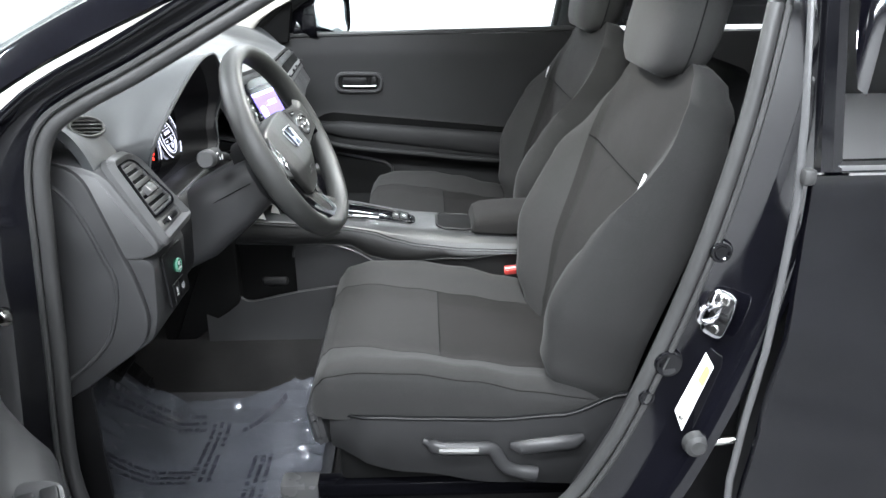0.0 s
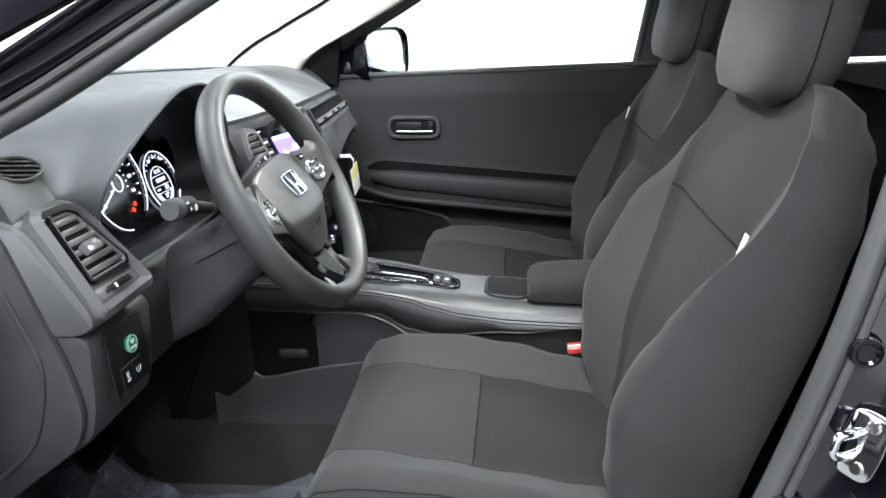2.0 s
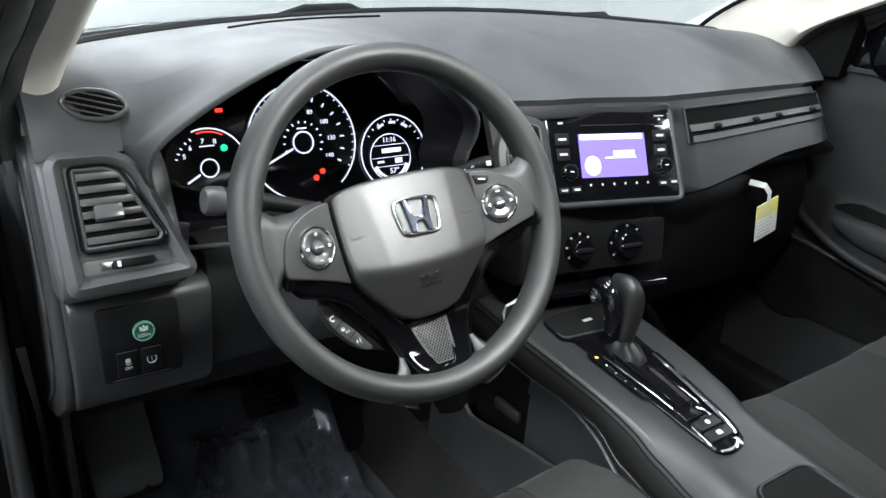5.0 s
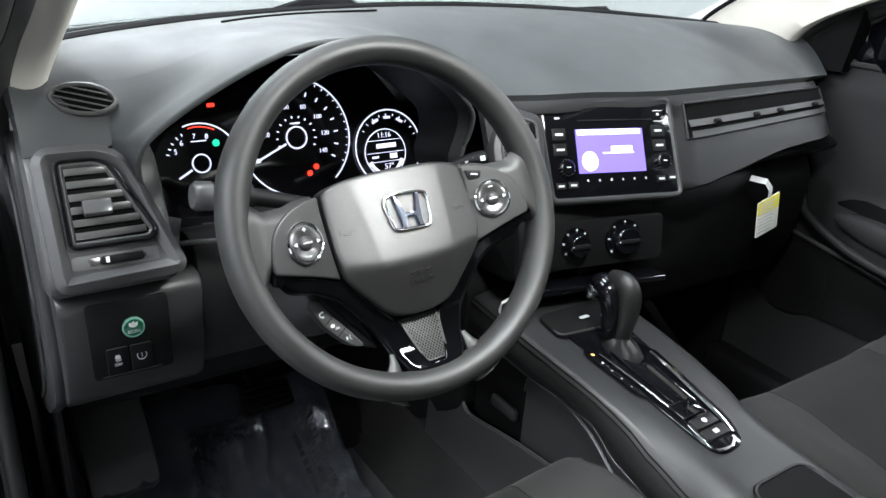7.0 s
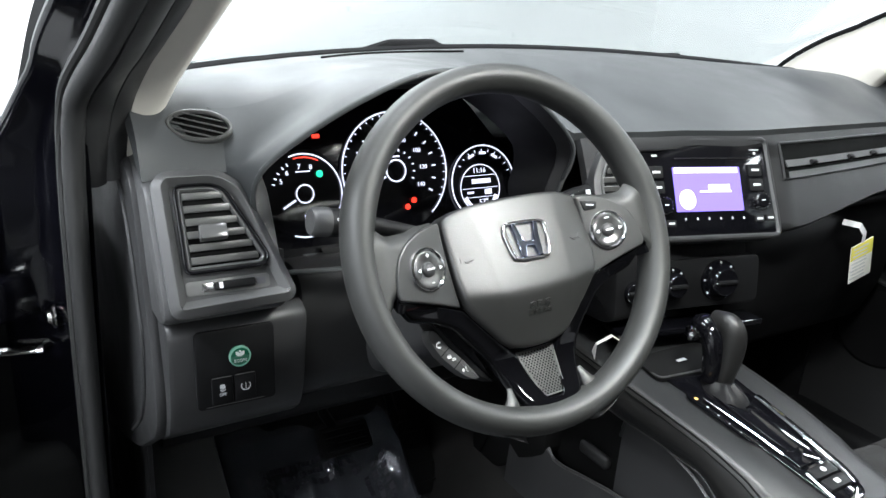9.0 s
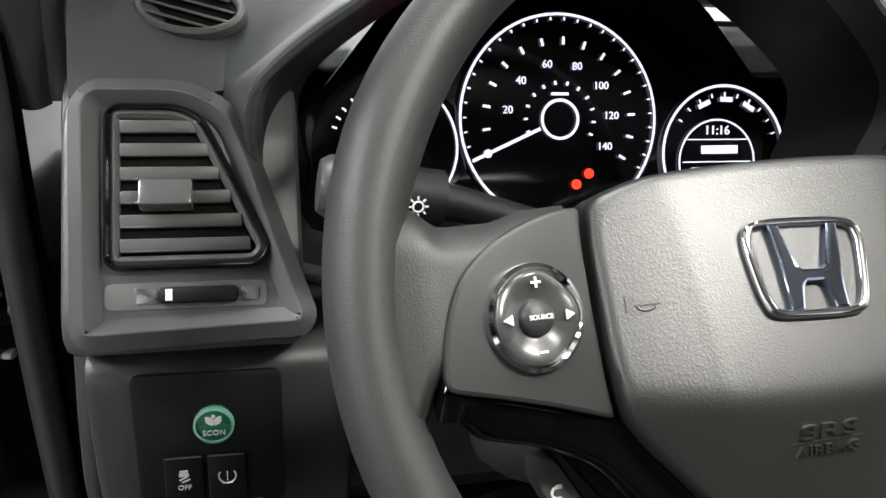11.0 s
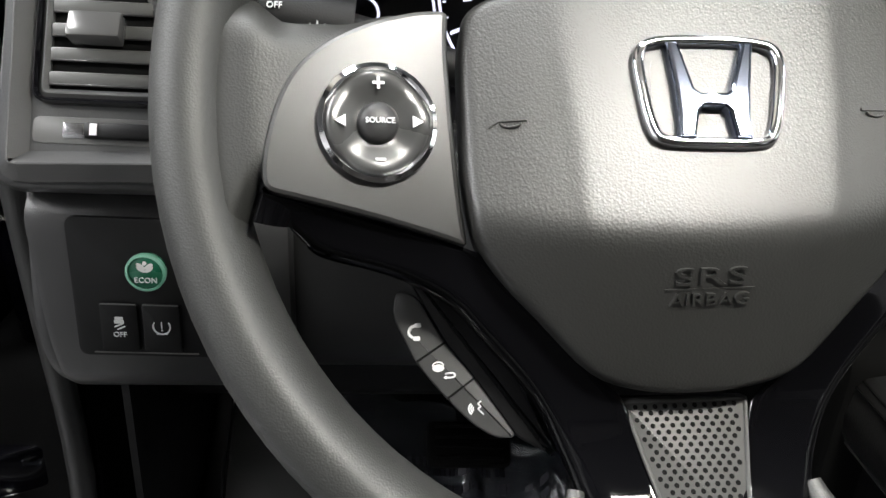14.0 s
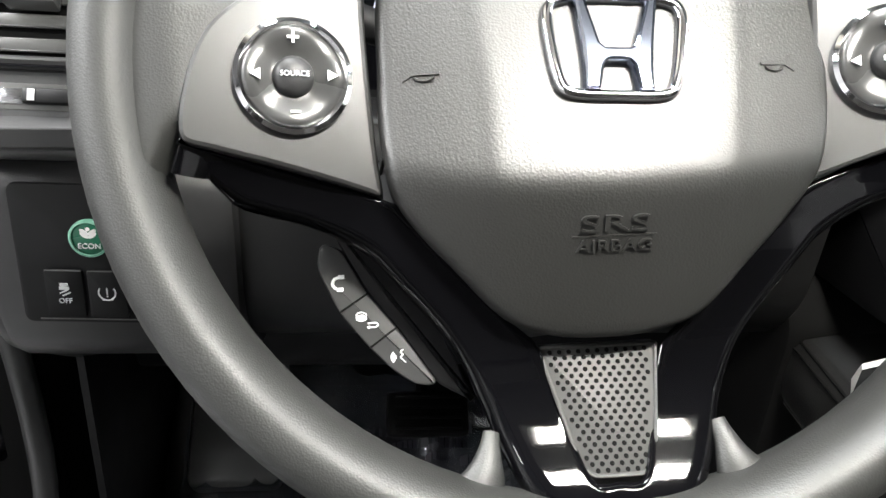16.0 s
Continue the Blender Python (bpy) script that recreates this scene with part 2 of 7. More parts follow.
def round_poly(pts, r=0.004, n=4):
    """Polygon with rounded corners; r may be a number or a list."""
    out, k = [], len(pts)
    for i, p in enumerate(pts):
        p = Vector(p)
        a, b = Vector(pts[i - 1]) - p, Vector(pts[(i + 1) % k]) - p
        rr = min(r[i] if isinstance(r, (list, tuple)) else r, 0.49 * a.length, 0.49 * b.length)
        if rr <= 1e-6:
            out.append(p)
            continue
        s, e = p + a.normalized() * rr, p + b.normalized() * rr
        for j in range(n + 1):
            t = j / n
            out.append((1 - t) ** 2 * s + 2 * t * (1 - t) * p + t * t * e)
    return out


def rrect(w, h, r=0.004, n=4, cx=0.0, cy=0.0):
    w, h = w / 2, h / 2
    return round_poly([(cx - w, cy - h), (cx + w, cy - h), (cx + w, cy + h), (cx - w, cy + h)], r, n)


def circle(r, n=32, cx=0.0, cy=0.0):
    return [Vector((cx + r * math.cos(2 * math.pi * i / n), cy + r * math.sin(2 * math.pi * i / n))) for i in range(n)]


def loft(rings, close_ring=True, cap=True, close_path=False):
    bm = bmesh.new()
    rows = [[bm.verts.new(Vector(p) if len(p) == 3 else (*p, 0)) for p in ring] for ring in rings]
    k, n = len(rows), len(rows[0])
    for i in range(k if close_path else k - 1):
        a, b = rows[i], rows[(i + 1) % k]
        for j in range(n if close_ring else n - 1):
            try:
                bm.faces.new((a[j], a[(j + 1) % n], b[(j + 1) % n], b[j]))
            except ValueError:
                pass
    if cap and close_ring and not close_path:
        bm.faces.new(rows[0][::-1])
        bm.faces.new(rows[-1])
    return bm


def inset_ring(pts, d):
    """Moves a closed 2D outline inwards by d (outline counter-clockwise)."""
    out, k = [], len(pts)
    area = sum(pts[i - 1].x * pts[i].y - pts[i].x * pts[i - 1].y for i in range(k))
    s = 1 if area > 0 else -1
    for i in range(k):
        t = (pts[(i + 1) % k] - pts[i - 1])
        nrm = Vector((-t.y, t.x)) * s
        out.append(pts[i] + (nrm.normalized() * d if nrm.length > 1e-9 else nrm))
    return out


def slab(outline, z0, z1, bev=0.001, z_fun=None):
    """Prism of a 2D outline between z0 and z1 with a rounded upper rim; z_fun lifts points by place."""
    o = [Vector((p[0], p[1])) for p in outline]
    rings = [(o, z0), (o, z1 - bev), (inset_ring(o, bev * 0.3), z1 - bev * 0.3), (inset_ring(o, bev), z1)] if bev > 0 else [(o, z0), (o, z1)]
    f = z_fun or (lambda x, y: 0.0)
    return loft([[Vector((p.x, p.y, z + f(p.x, p.y))) for p in ring] for ring, z in rings])


def cushion(outline, z0, z1, bev, z_fun, mid):
    """Slab whose upper face closes in rings towards a middle point."""
    o = [Vector((p[0], p[1])) for p in outline]
    rings = [(o, z0), (o, z1 - bev), (inset_ring(o, bev * 0.3), z1 - bev * 0.3), (inset_ring(o, bev), z1)]
    top = rings[-1][0]
    rings += [([p.lerp(Vector(mid), k) for p in top], z1) for k in (0.12, 0.5, 0.97)]
    return loft([[Vector((p.x, p.y, z + z_fun(p.x, p.y))) for p in ring] for ring, z in rings])


def frame_ring(outer, width, z0, z1, bev=0.001):
    """Closed picture-frame ring of the given bar width."""
    o = [Vector((p[0], p[1])) for p in outer]
    i1 = inset_ring(o, width)
    rings = [(o, z0), (o, z1 - bev), (inset_ring(o, bev), z1), (inset_ring(o, width - bev), z1), (i1, z1 - bev), (i1, z0)]
    return loft([[Vector((p.x, p.y, z)) for p in ring] for ring, z in rings], close_path=True)


def tube(path, r, n=12, closed=False, squash=1.0, ref=None):
    """Tube along a path; r a number or a list."""
    path = [Vector(p) for p in path]
    k, rings = len(path), []
    up = Vector(ref) if ref else Vector((0.13, 0.27, 0.95))
    for i, p in enumerate(path):
        if closed:
            t = path[(i + 1) % k] - path[i - 1]
        else:
            t = path[min(i + 1, k - 1)] - path[max(i - 1, 0)]
        t.normalize()
        a = t.cross(up)
        if a.length < 1e-4:
            a = t.cross(Vector((1, 0, 0)))
        a.normalize()
        b = t.cross(a)
        rr = r[i] if isinstance(r, (list, tuple)) else r
        rings.append([p + a * rr * math.cos(2 * math.pi * j / n) + b * rr * squash * math.sin(2 * math.pi * j / n) for j in range(n)])
    return loft(rings, cap=not closed, close_path=closed)


def lathe(profile, n=40, cap=True):
    """Turns (radius, height) pairs round z."""
    rings = [[Vector((r * math.cos(2 * math.pi * j / n), r * math.sin(2 * math.pi * j / n), h)) for j in range(n)] for r, h in profile]
    return loft(rings, cap=cap)


def bar2(p, q, w, z0, z1):
    """Straight bar from p to q in a plane, of width w."""
    p, q = Vector(p), Vector(q)
    t = (q - p).normalized()
    s = Vector((-t.y, t.x)) * w / 2
    return slab([p - s, q - s, q + s, p + s], z0, z1, 0)


def words(text, size, depth=0.0004, wide=1.0):
    cu = bpy.data.curves.new("words", "FONT")
    cu.body, cu.size, cu.extrude = text, size, depth
    cu.align_x, cu.align_y = "CENTER", "CENTER"
    cu.resolution_u = 3
    ob = bpy.data.objects.new("words", cu)
    scene.collection.objects.link(ob)
    bpy.context.view_layer.update()
    me = bpy.data.meshes.new_from_object(ob)
    bm = bmesh.new()
    bm.from_mesh(me)
    bmesh.ops.scale(bm, vec=(wide, 1, 1), verts=bm.verts[:])
    bpy.data.objects.remove(ob)
    bpy.data.curves.remove(cu)
    bpy.data.meshes.remove(me)
    return bm


def at(x, y, z, rz=0.0):
    return pose(x, y, z, 0, 0, rz)


def sheet(f, nu, nv, thick=0.004, flip=False):
    """Curved sheet f(u, v) with a back face thick behind it (along the surface normal)."""
    g = [[Vector(f(i / nu, j / nv)) for j in range(nv + 1)] for i in range(nu + 1)]
    back = []
    for i in range(nu + 1):
        row = []
        for j in range(nv + 1):
            du = g[min(i + 1, nu)][j] - g[max(i - 1, 0)][j]
            dv = g[i][min(j + 1, nv)] - g[i][max(j - 1, 0)]
            nn = du.cross(dv)
            nn = nn.normalized() if nn.length > 1e-9 else Vector((0, 0, 1))
            row.append(g[i][j] + nn * (-thick if not flip else thick))
        back.append(row)
    bm = bmesh.new()
    a = [[bm.verts.new(p) for p in row] for row in g]
    b = [[bm.verts.new(p) for p in row] for row in back]
    for i in range(nu):
        for j in range(nv):
            bm.faces.new((a[i][j], a[i + 1][j], a[i + 1][j + 1], a[i][j + 1]))
            bm.faces.new((b[i][j], b[i][j + 1], b[i + 1][j + 1], b[i + 1][j]))
    for i in range(nu):
        bm.faces.new((a[i][0], b[i][0], b[i + 1][0], a[i + 1][0]))
        bm.faces.new((a[i][nv], a[i + 1][nv], b[i + 1][nv], b[i][nv]))
    for j in range(nv):
        bm.faces.new((a[0][j], a[0][j + 1], b[0][j + 1], b[0][j]))
        bm.faces.new((a[nu][j], b[nu][j], b[nu][j + 1], a[nu][j + 1]))
    return bm


def lerp_key(keys, t):
    """Value (number or tuple) at t of rows (t, value), eased between rows."""
    if t <= keys[0][0]:
        return keys[0][1]
    for (t0, a), (t1, b) in zip(keys, keys[1:]):
        if t <= t1:
            s = (t - t0) / (t1 - t0)
            s = s * s * (3 - 2 * s)
            if isinstance(a, (int, float)):
                return a + (b - a) * s
            return tuple(p + (q - p) * s for p, q in zip(a, b))
    return keys[-1][1]

# ---- the studio round the car ----
def glow(lamp, sx, sy, radiance, col, z):
    """Rectangular light just under a lamp's diffuser."""
    li = bpy.data.lights.new("lamp_light", "AREA")
    li.shape, li.size, li.size_y = "RECTANGLE", sx * 0.97, sy * 0.97
    li.energy, li.color = radiance * math.pi * sx * sy, col
    ob = new("lamp_light", li)
    ob.parent = lamp
    ob.matrix_local = pose(0, 0, z)
    return ob


def studio():
    x0, x1, y0, y1, h = -6.0, 5.0, -4.2, 7.5, 3.8
    solid("floor", box(x1 - x0, y1 - y0, 0.1, c=((x0 + x1) / 2, (y0 + y1) / 2, -0.05)), "floor", "grey sealed concrete studio floor", "floor", kind="structure")
    solid("ceiling", box(x1 - x0, y1 - y0, 0.1, c=((x0 + x1) / 2, (y0 + y1) / 2, h + 0.05)), "ceil", "dark painted studio ceiling", "ceiling", kind="structure")
    for nm, sx, sy, c in (("wall_front", 0.1, y1 - y0, (x0 - 0.05, (y0 + y1) / 2, h / 2)), ("wall_back", 0.1, y1 - y0, (x1 + 0.05, (y0 + y1) / 2, h / 2)),
                          ("wall_right", x1 - x0, 0.1, ((x0 + x1) / 2, y1 + 0.05, h / 2)), ("wall_left", x1 - x0, 0.1, ((x0 + x1) / 2, y0 - 0.05, h / 2))):
        dark = nm in ("wall_left", "wall_back")
        solid(nm, box(sx, sy, h, c=c), "wall_grey" if dark else "wall", "grey painted studio wall" if dark else "plain white brightly lit studio wall", "wall", kind="structure")
    for cx, cy, sx, sy in LAMPS:
        lamp = thing("ceiling_light", "white rectangular ceiling light panel, switched on", "light", "studio ceiling lights", m=pose(cx, cy, h - 0.06))
        part("housing", frame_ring(rrect(sx + 0.08, sy + 0.08, 0.02), 0.04, -0.02, 0.06, 0.004), "white", lamp)
        part("diffuser", box(sx, sy, 0.03, 0.004), "lamp", lamp, "glowing diffuser")
        glow(lamp, sx, sy, 60.0, (1.0, 0.985, 0.98), -0.022)


LAMPS = [(-0.7, -1.3, 2.6, 0.45), (-0.7, -3.0, 2.6, 0.35), (1.5, -2.8, 1.6, 0.36), (-0.50, 0.8, 1.0, 0.36), (-0.60, 2.3, 0.8, 0.12), (-4.6, 1.6, 0.45, 3.4), (-0.6, 6.3, 2.6, 0.4), (2.2, 6.3, 1.6, 0.4), (3.9, 1.6, 0.4, 2.0)]
studio()

# ---- the car's shell ----
MID = 1.64                      # lengthwise middle plane of the car


def mir(p):
    return Vector((p[0], 2 * MID - p[1], p[2]))


car = thing("car", "black compact sport utility car with its front door open", "car")
OPEN = [(-0.565, 0.912, 0.60), (-0.545, 0.912, 0.82), (-0.530, 0.913, 0.98), (-0.521, 0.915, 1.07), (-0.500, 0.918, 1.125), (-0.455, 0.923, 1.157),
        (-0.375, 0.932, 1.197), (-0.234, 0.946, 1.274), (-0.08, 0.962, 1.358), (0.08, 0.975, 1.425), (0.25, 0.98, 1.455), (0.40, 0.975, 1.452), (0.437, 0.96, 1.41),
        (0.420, 0.915, 1.30), (0.400, 0.893, 1.18), (0.380, 0.886, 1.075), (0.350, 0.883, 0.95), (0.297, 0.882, 0.777), (0.242, 0.884, 0.634), (0.17, 0.89, 0.52), (0.05, 0.895, 0.45),
        (-0.2, 0.897, 0.425), (-0.42, 0.902, 0.44), (-0.535, 0.908, 0.50)]
opening = curve_pts(OPEN, 4)
opening_c = sum(opening, Vector()) / len(opening)


def spread(p, out, y):
    """The point moved away from the opening's middle within its plane, at depth y."""
    i = opening.index(p)
    t = opening[(i + 1) % len(opening)] - opening[i - 1]
    nrm = Vector((-t.z, 0, t.x)).normalized()
    if nrm.dot(p - opening_c) < 0:
        nrm.negate()
    q = p + nrm * out
    return Vector((q.x, p.y + y, q.z))


def side_shell(flip):
    f = mir if flip else (lambda p: Vector(p))
    rings = [(0.004, 0.012), (0.010, -0.004), (0.020, -0.008), (0.050, -0.022), (0.072, -0.036), (0.080, -0.066), (0.088, -0.074), (0.100, -0.076)]
    def slim(p):
        # the jamb is narrow along the windscreen pillar
        return 1 - 0.52 * max(0, min(1, (p.z - 1.05) / 0.08)) * max(0, min(1, (0.15 - p.x) / 0.15))
    rows = [[f(spread(p, o * slim(p), y * slim(p))) for p in opening] for o, y in rings]
    part("door_jamb", loft(rows, cap=False), "paint", car, "glossy black painted door jamb", 50)
    part("door_seal", tube([f(spread(p, 0.0, -0.004)) for p in opening], 0.011, 10, closed=True), "rubber", car, "black rubber door seal")
    part("seal_lip", tube([f(spread(p, 0.012, -0.014)) for p in opening], 0.0045, 8, closed=True), "rubber", car, "black rubber sealing lip")


side_shell(False)
side_shell(True)


def pillars():
    for f in (lambda p: Vector(p), mir):
        # cloth covered pillar trim beside the windscreen
        low0 = curve_pts([(-0.545, 0.925, 1.040), (-0.528, 0.925, 1.085), (-0.505, 0.925, 1.122), (-0.46, 0.928, 1.152), (-0.40, 0.934, 1.180), (-0.33, 0.941, 1.218), (-0.20, 0.955, 1.292), (-0.05, 0.970, 1.370), (0.08, 0.985, 1.422), (0.25, 0.99, 1.452), (0.42, 0.985, 1.448)], 5, False)
        low = curve_pts([(-0.540, 0.956, 1.050), (-0.536, 0.959, 1.085), (-0.518, 0.966, 1.132), (-0.474, 0.974, 1.172), (-0.420, 0.978, 1.200), (-0.340, 0.980, 1.236), (-0.20, 0.985, 1.306), (-0.05, 0.998, 1.382), (0.08, 1.01, 1.432), (0.25, 1.02, 1.460), (0.42, 1.015, 1.455)], 5, False)
        mid = curve_pts([(-0.560, 0.990, 1.060), (-0.545, 0.995, 1.105), (-0.510, 1.003, 1.143), (-0.470, 1.007, 1.170), (-0.425, 1.009, 1.194), (-0.340, 1.011, 1.236), (-0.20, 1.020, 1.312), (-0.05, 1.045, 1.402), (0.08, 1.075, 1.455), (0.25, 1.11, 1.488), (0.42, 1.13, 1.498)], 5, False)
        nl = len(low) - 1
        high = [p + Vector((-0.085, 0.018, 0.055)) + Vector((-0.10, 0.015, -0.030)) * max(0, 1 - k / (0.30 * nl)) for k, p in enumerate(mid)]
        part("screen_band", tube([f(p + Vector((-0.004, 0.002, 0.003))) for p in high], 0.0045, 6), "black_hole", car, "black edge of the windscreen")
        part("pillar_welt", sheet(lambda u, v: f(low0[round(u * nl)].lerp(low[round(u * nl)], 1.08 * v) + Vector((0.0025, 0.0, -0.003)) * abs(math.sin(2 * math.pi * v)) ** 0.8), nl, 14, 0.006), "rubber", car, "dark grey flocked door seal along the pillar")

        def trim(u, v):
            k = round(u * nl)
            p = low[k].lerp(mid[k], 2 * v) if v <= 0.5 else mid[k].lerp(high[k], 2 * v - 1)
            return f(p + Vector((0.25, 0.2, -0.25)) * 0.012 * math.sin(2 * math.pi * min(v, 0.5)))
        part("pillar_trim", sheet(trim, nl, 10, 0.006), "beige", car, "pale beige cloth-covered pillar trim", 50)
        # outer skin of the pillar with the windscreen's black edge
        a_out = curve_pts([(-0.80, 0.86, 1.02), (-0.62, 0.875, 1.13), (-0.48, 0.885, 1.213), (-0.30, 0.90, 1.295), (-0.12, 0.915, 1.38), (0.08, 0.93, 1.455), (0.42, 0.94, 1.49), (0.9, 0.94, 1.49), (1.5, 0.95, 1.46)], 4, False)
        b_out = curve_pts([(-0.90, 0.99, 1.07), (-0.72, 1.02, 1.175), (-0.58, 1.04, 1.262), (-0.42, 1.06, 1.345), (-0.25, 1.08, 1.43), (-0.02, 1.11, 1.505), (0.42, 1.14, 1.535), (0.9, 1.14, 1.54), (1.5, 1.14, 1.50)], 4, False)
        part("pillar_skin", sheet(lambda u, v: f(a_out[round(u * (len(a_out) - 1))].lerp(b_out[round(u * (len(b_out) - 1))], 0.5 * v) + Vector((0, -0.012, 0.016)) * math.sin(math.pi * v)), len(a_out) - 1, 5, 0.008), "paint", car)
        # middle pillar, inner cover
        c0 = [(0.44, 0.955, 1.42), (0.425, 0.92, 1.30), (0.402, 0.905, 1.16), (0.372, 0.898, 1.02), (0.33, 0.895, 0.86), (0.27, 0.897, 0.70), (0.19, 0.90, 0.53), (0.16, 0.90, 0.44)]
        c1 = [(0.60, 0.955, 1.42), (0.575, 0.92, 1.30), (0.55, 0.905, 1.16), (0.53, 0.898, 1.02), (0.52, 0.895, 0.86), (0.52, 0.897, 0.70), (0.53, 0.90, 0.53), (0.55, 0.90, 0.44)]
        a, b = curve_pts(c0, 4, False), curve_pts(c1, 4, False)
        n = len(a) - 1
        part("pillar_cover", sheet(lambda u, v: f(a[round(u * n)].lerp(b[round(u * n)], v) + Vector((0, 0.035, 0)) * math.sin(math.pi * v) ** 0.5), n, 8, 0.006), "plastic_dk", car, "dark moulded plastic pillar cover")
    # roof: outer skin and lining
    part("roof_skin", sheet(lambda u, v: (-0.05 + 1.93 * u, 0.945 + 1.39 * v, 1.478 + 0.082 * math.sin(math.pi * v) ** 0.6 + 0.03 * math.sin(math.pi * min(1, u * 1.2)) - 0.10 * max(0, u - 0.5) ** 2), 12, 12, 0.01), "paint", car)
    part("roof_lining", sheet(lambda u, v: (-0.10 + 1.95 * u, 1.05 + 1.18 * v, 1.445 + 0.05 * math.sin(math.pi * v) ** 0.6 + 0.03 * math.sin(math.pi * min(1, u * 1.3)) - 0.05 * u * u), 12, 12, 0.008), "beige", car, "pale woven roof lining")
    # windscreen
    part("windscreen", sheet(lambda u, v: (-0.86 - 0.11 * math.sin(math.pi * v) + u * (0.80 + 0.05 * math.sin(math.pi * v)), 1.00 + 0.11 * u + v * (1.28 - 0.22 * u), 1.085 + 0.055 * math.sin(math.pi * v) * (1 - u) + 0.42 * u + 0.02 * u * math.sin(math.pi * v)), 10, 14, 0.004), "glass", car, "clear windscreen").visible_shadow = False
    # black band of glass edge and cowl under the windscreen
    part("cowl", sheet(lambda u, v: (-1.08 + 0.20 * u - 0.10 * math.sin(math.pi * v) * (1 - 0.25 * u), 0.96 + 1.36 * v, 1.075 + 0.012 * u + 0.030 * math.sin(math.pi * v) ** 0.8), 6, 16, 0.02), "plastic_dk", car, "black plastic windscreen cowl")
    part("bonnet", sheet(lambda u, v: (-2.0 + 0.93 * u - 0.12 * math.sin(math.pi * v) * u, 0.86 + 1.56 * v, 0.86 + 0.155 * u + 0.05 * math.sin(math.pi * v) ** 0.7), 12, 16, 0.015), "paint", car, "black painted bonnet")
    for f in (lambda p: Vector(p), mir):
        part("front_wing", sheet(lambda u, v: f((-2.0 + 1.38 * u, 0.775 + 0.085 * v * v, 0.5 + 0.56 * v - 0.12 * (1 - u) * v)), 12, 8, 0.01), "paint", car, "black painted front wing")
        part("sill", box(1.30, 0.10, 0.13, 0.03, c=f((-0.1, 0.845, 0.355)), seg=3), "paint", car, "black painted door sill")
    for f in (lambda p: Vector(p), mir):
        part("kick_panel", sheet(lambda u, v: f((-0.97 + 0.43 * u, 0.962, 0.30 + 0.80 * v)), 4, 6, 0.006), "plastic_dk", car, "dark plastic kick panel")
    part("firewall", box(0.02, 1.40, 0.75, c=(-0.98, 1.64, 0.70)), "plastic_dk", car)
    for f in (lambda p: Vector(p), mir):
        part("wheel_arch", box(1.06, 0.15, 0.55, 0.03, c=f((-1.135, 0.865, 0.42)), seg=3), "black_hole", car, "black wheel arch liner")
        part("sill_cover", box(1.02, 0.10, 0.11, 0.02, c=f((-0.05, 0.945, 0.385)), seg=3), "plastic_dk", car, "dark plastic sill cover")
    part("tailgate", box(0.04, 1.50, 1.15, 0.01, c=(1.85, 1.64, 0.92)), "plastic", car)
    part("underbody", box(2.9, 1.56, 0.05, c=(0.42, 1.64, 0.27)), "plastic_dk", car)


pillars()


def wheels():
    for x, y, s in ((-1.28, 0.86, -1), (-1.28, 2.42, 1), (1.33, 0.86, -1), (1.33, 2.42, 1)):
        w = part("wheel", lathe([(0.20, -0.09), (0.30, -0.10), (0.325, -0.08), (0.325, 0.08), (0.30, 0.10), (0.20, 0.09)], 36), "rubber", car, "black tyre", m=pose(x, y, 0.325, 90, 0, 0))
        part("rim", lathe([(0.02, 0.05), (0.17, 0.07), (0.21, 0.095), (0.21, -0.08)], 30), "brushed", w, "silver wheel rim", m=pose(0, 0, 0, 0 if s < 0 else 180))


wheels()


def closed_door(f, x0, x1, nm, label, bottom=0.38):
    """Outer door: skin, chrome belt strip, glass with frame. f mirrors it to the far side."""
    d = thing(nm, label, "car door", "car doors")

    def skin(u, v):
        z = bottom + v * (1.085 - bottom)
        xa = x0(z)
        x = xa + u * (x1 - xa)
        return f((x, 0.775 - 0.012 * math.sin(math.pi * min(1, v * 1.1)) + (0.022 * (1 - v) ** 2) + 0.03 * max(0, v - 0.7), z))
    part("door_skin", sheet(skin, 14, 20, 0.012), "paint", d, "glossy black painted door skin")

    def glass(u, v):
        z = 1.10 + v * 0.33
        xa = x0(z) + 0.035
        return f((xa + u * (x1 - 0.03 - xa), 0.795 + 0.10 * v + 0.03 * v * v, z))
    part("window_glass", sheet(glass, 6, 6, 0.004), "tint", d, "dark tinted window glass").visible_shadow = False
    if f is not mir:
        a, b = f((x0(1.09) + 0.012, 0.780, 1.098)), f((x1 - 0.01, 0.780, 1.104))
        part("belt_strip", tube([a.lerp(b, i / 10) for i in range(11)], 0.010, 10, squash=0.8), "chrome", d, "chrome belt strip")
    zs = [1.09 + 0.36 * i / 8 for i in range(9)]
    part("window_frame", tube([f((x0(z) + 0.014, 0.782 + 0.10 * (z - 1.09) / 0.33, z)) for z in zs] + [f((x1 - 0.2 + 0.2 * i / 3, 0.90, 1.46)) for i in range(4)], 0.016, 8), "gloss", d, "black window frame")
    part("inner_panel", box(x1 - x0(0.8) - 0.06, 0.03, 0.62, 0.012, c=f(((x1 + x0(0.8)) / 2, 0.905, 0.785))), "plastic", d, "dark grey inner door panel")
    return d


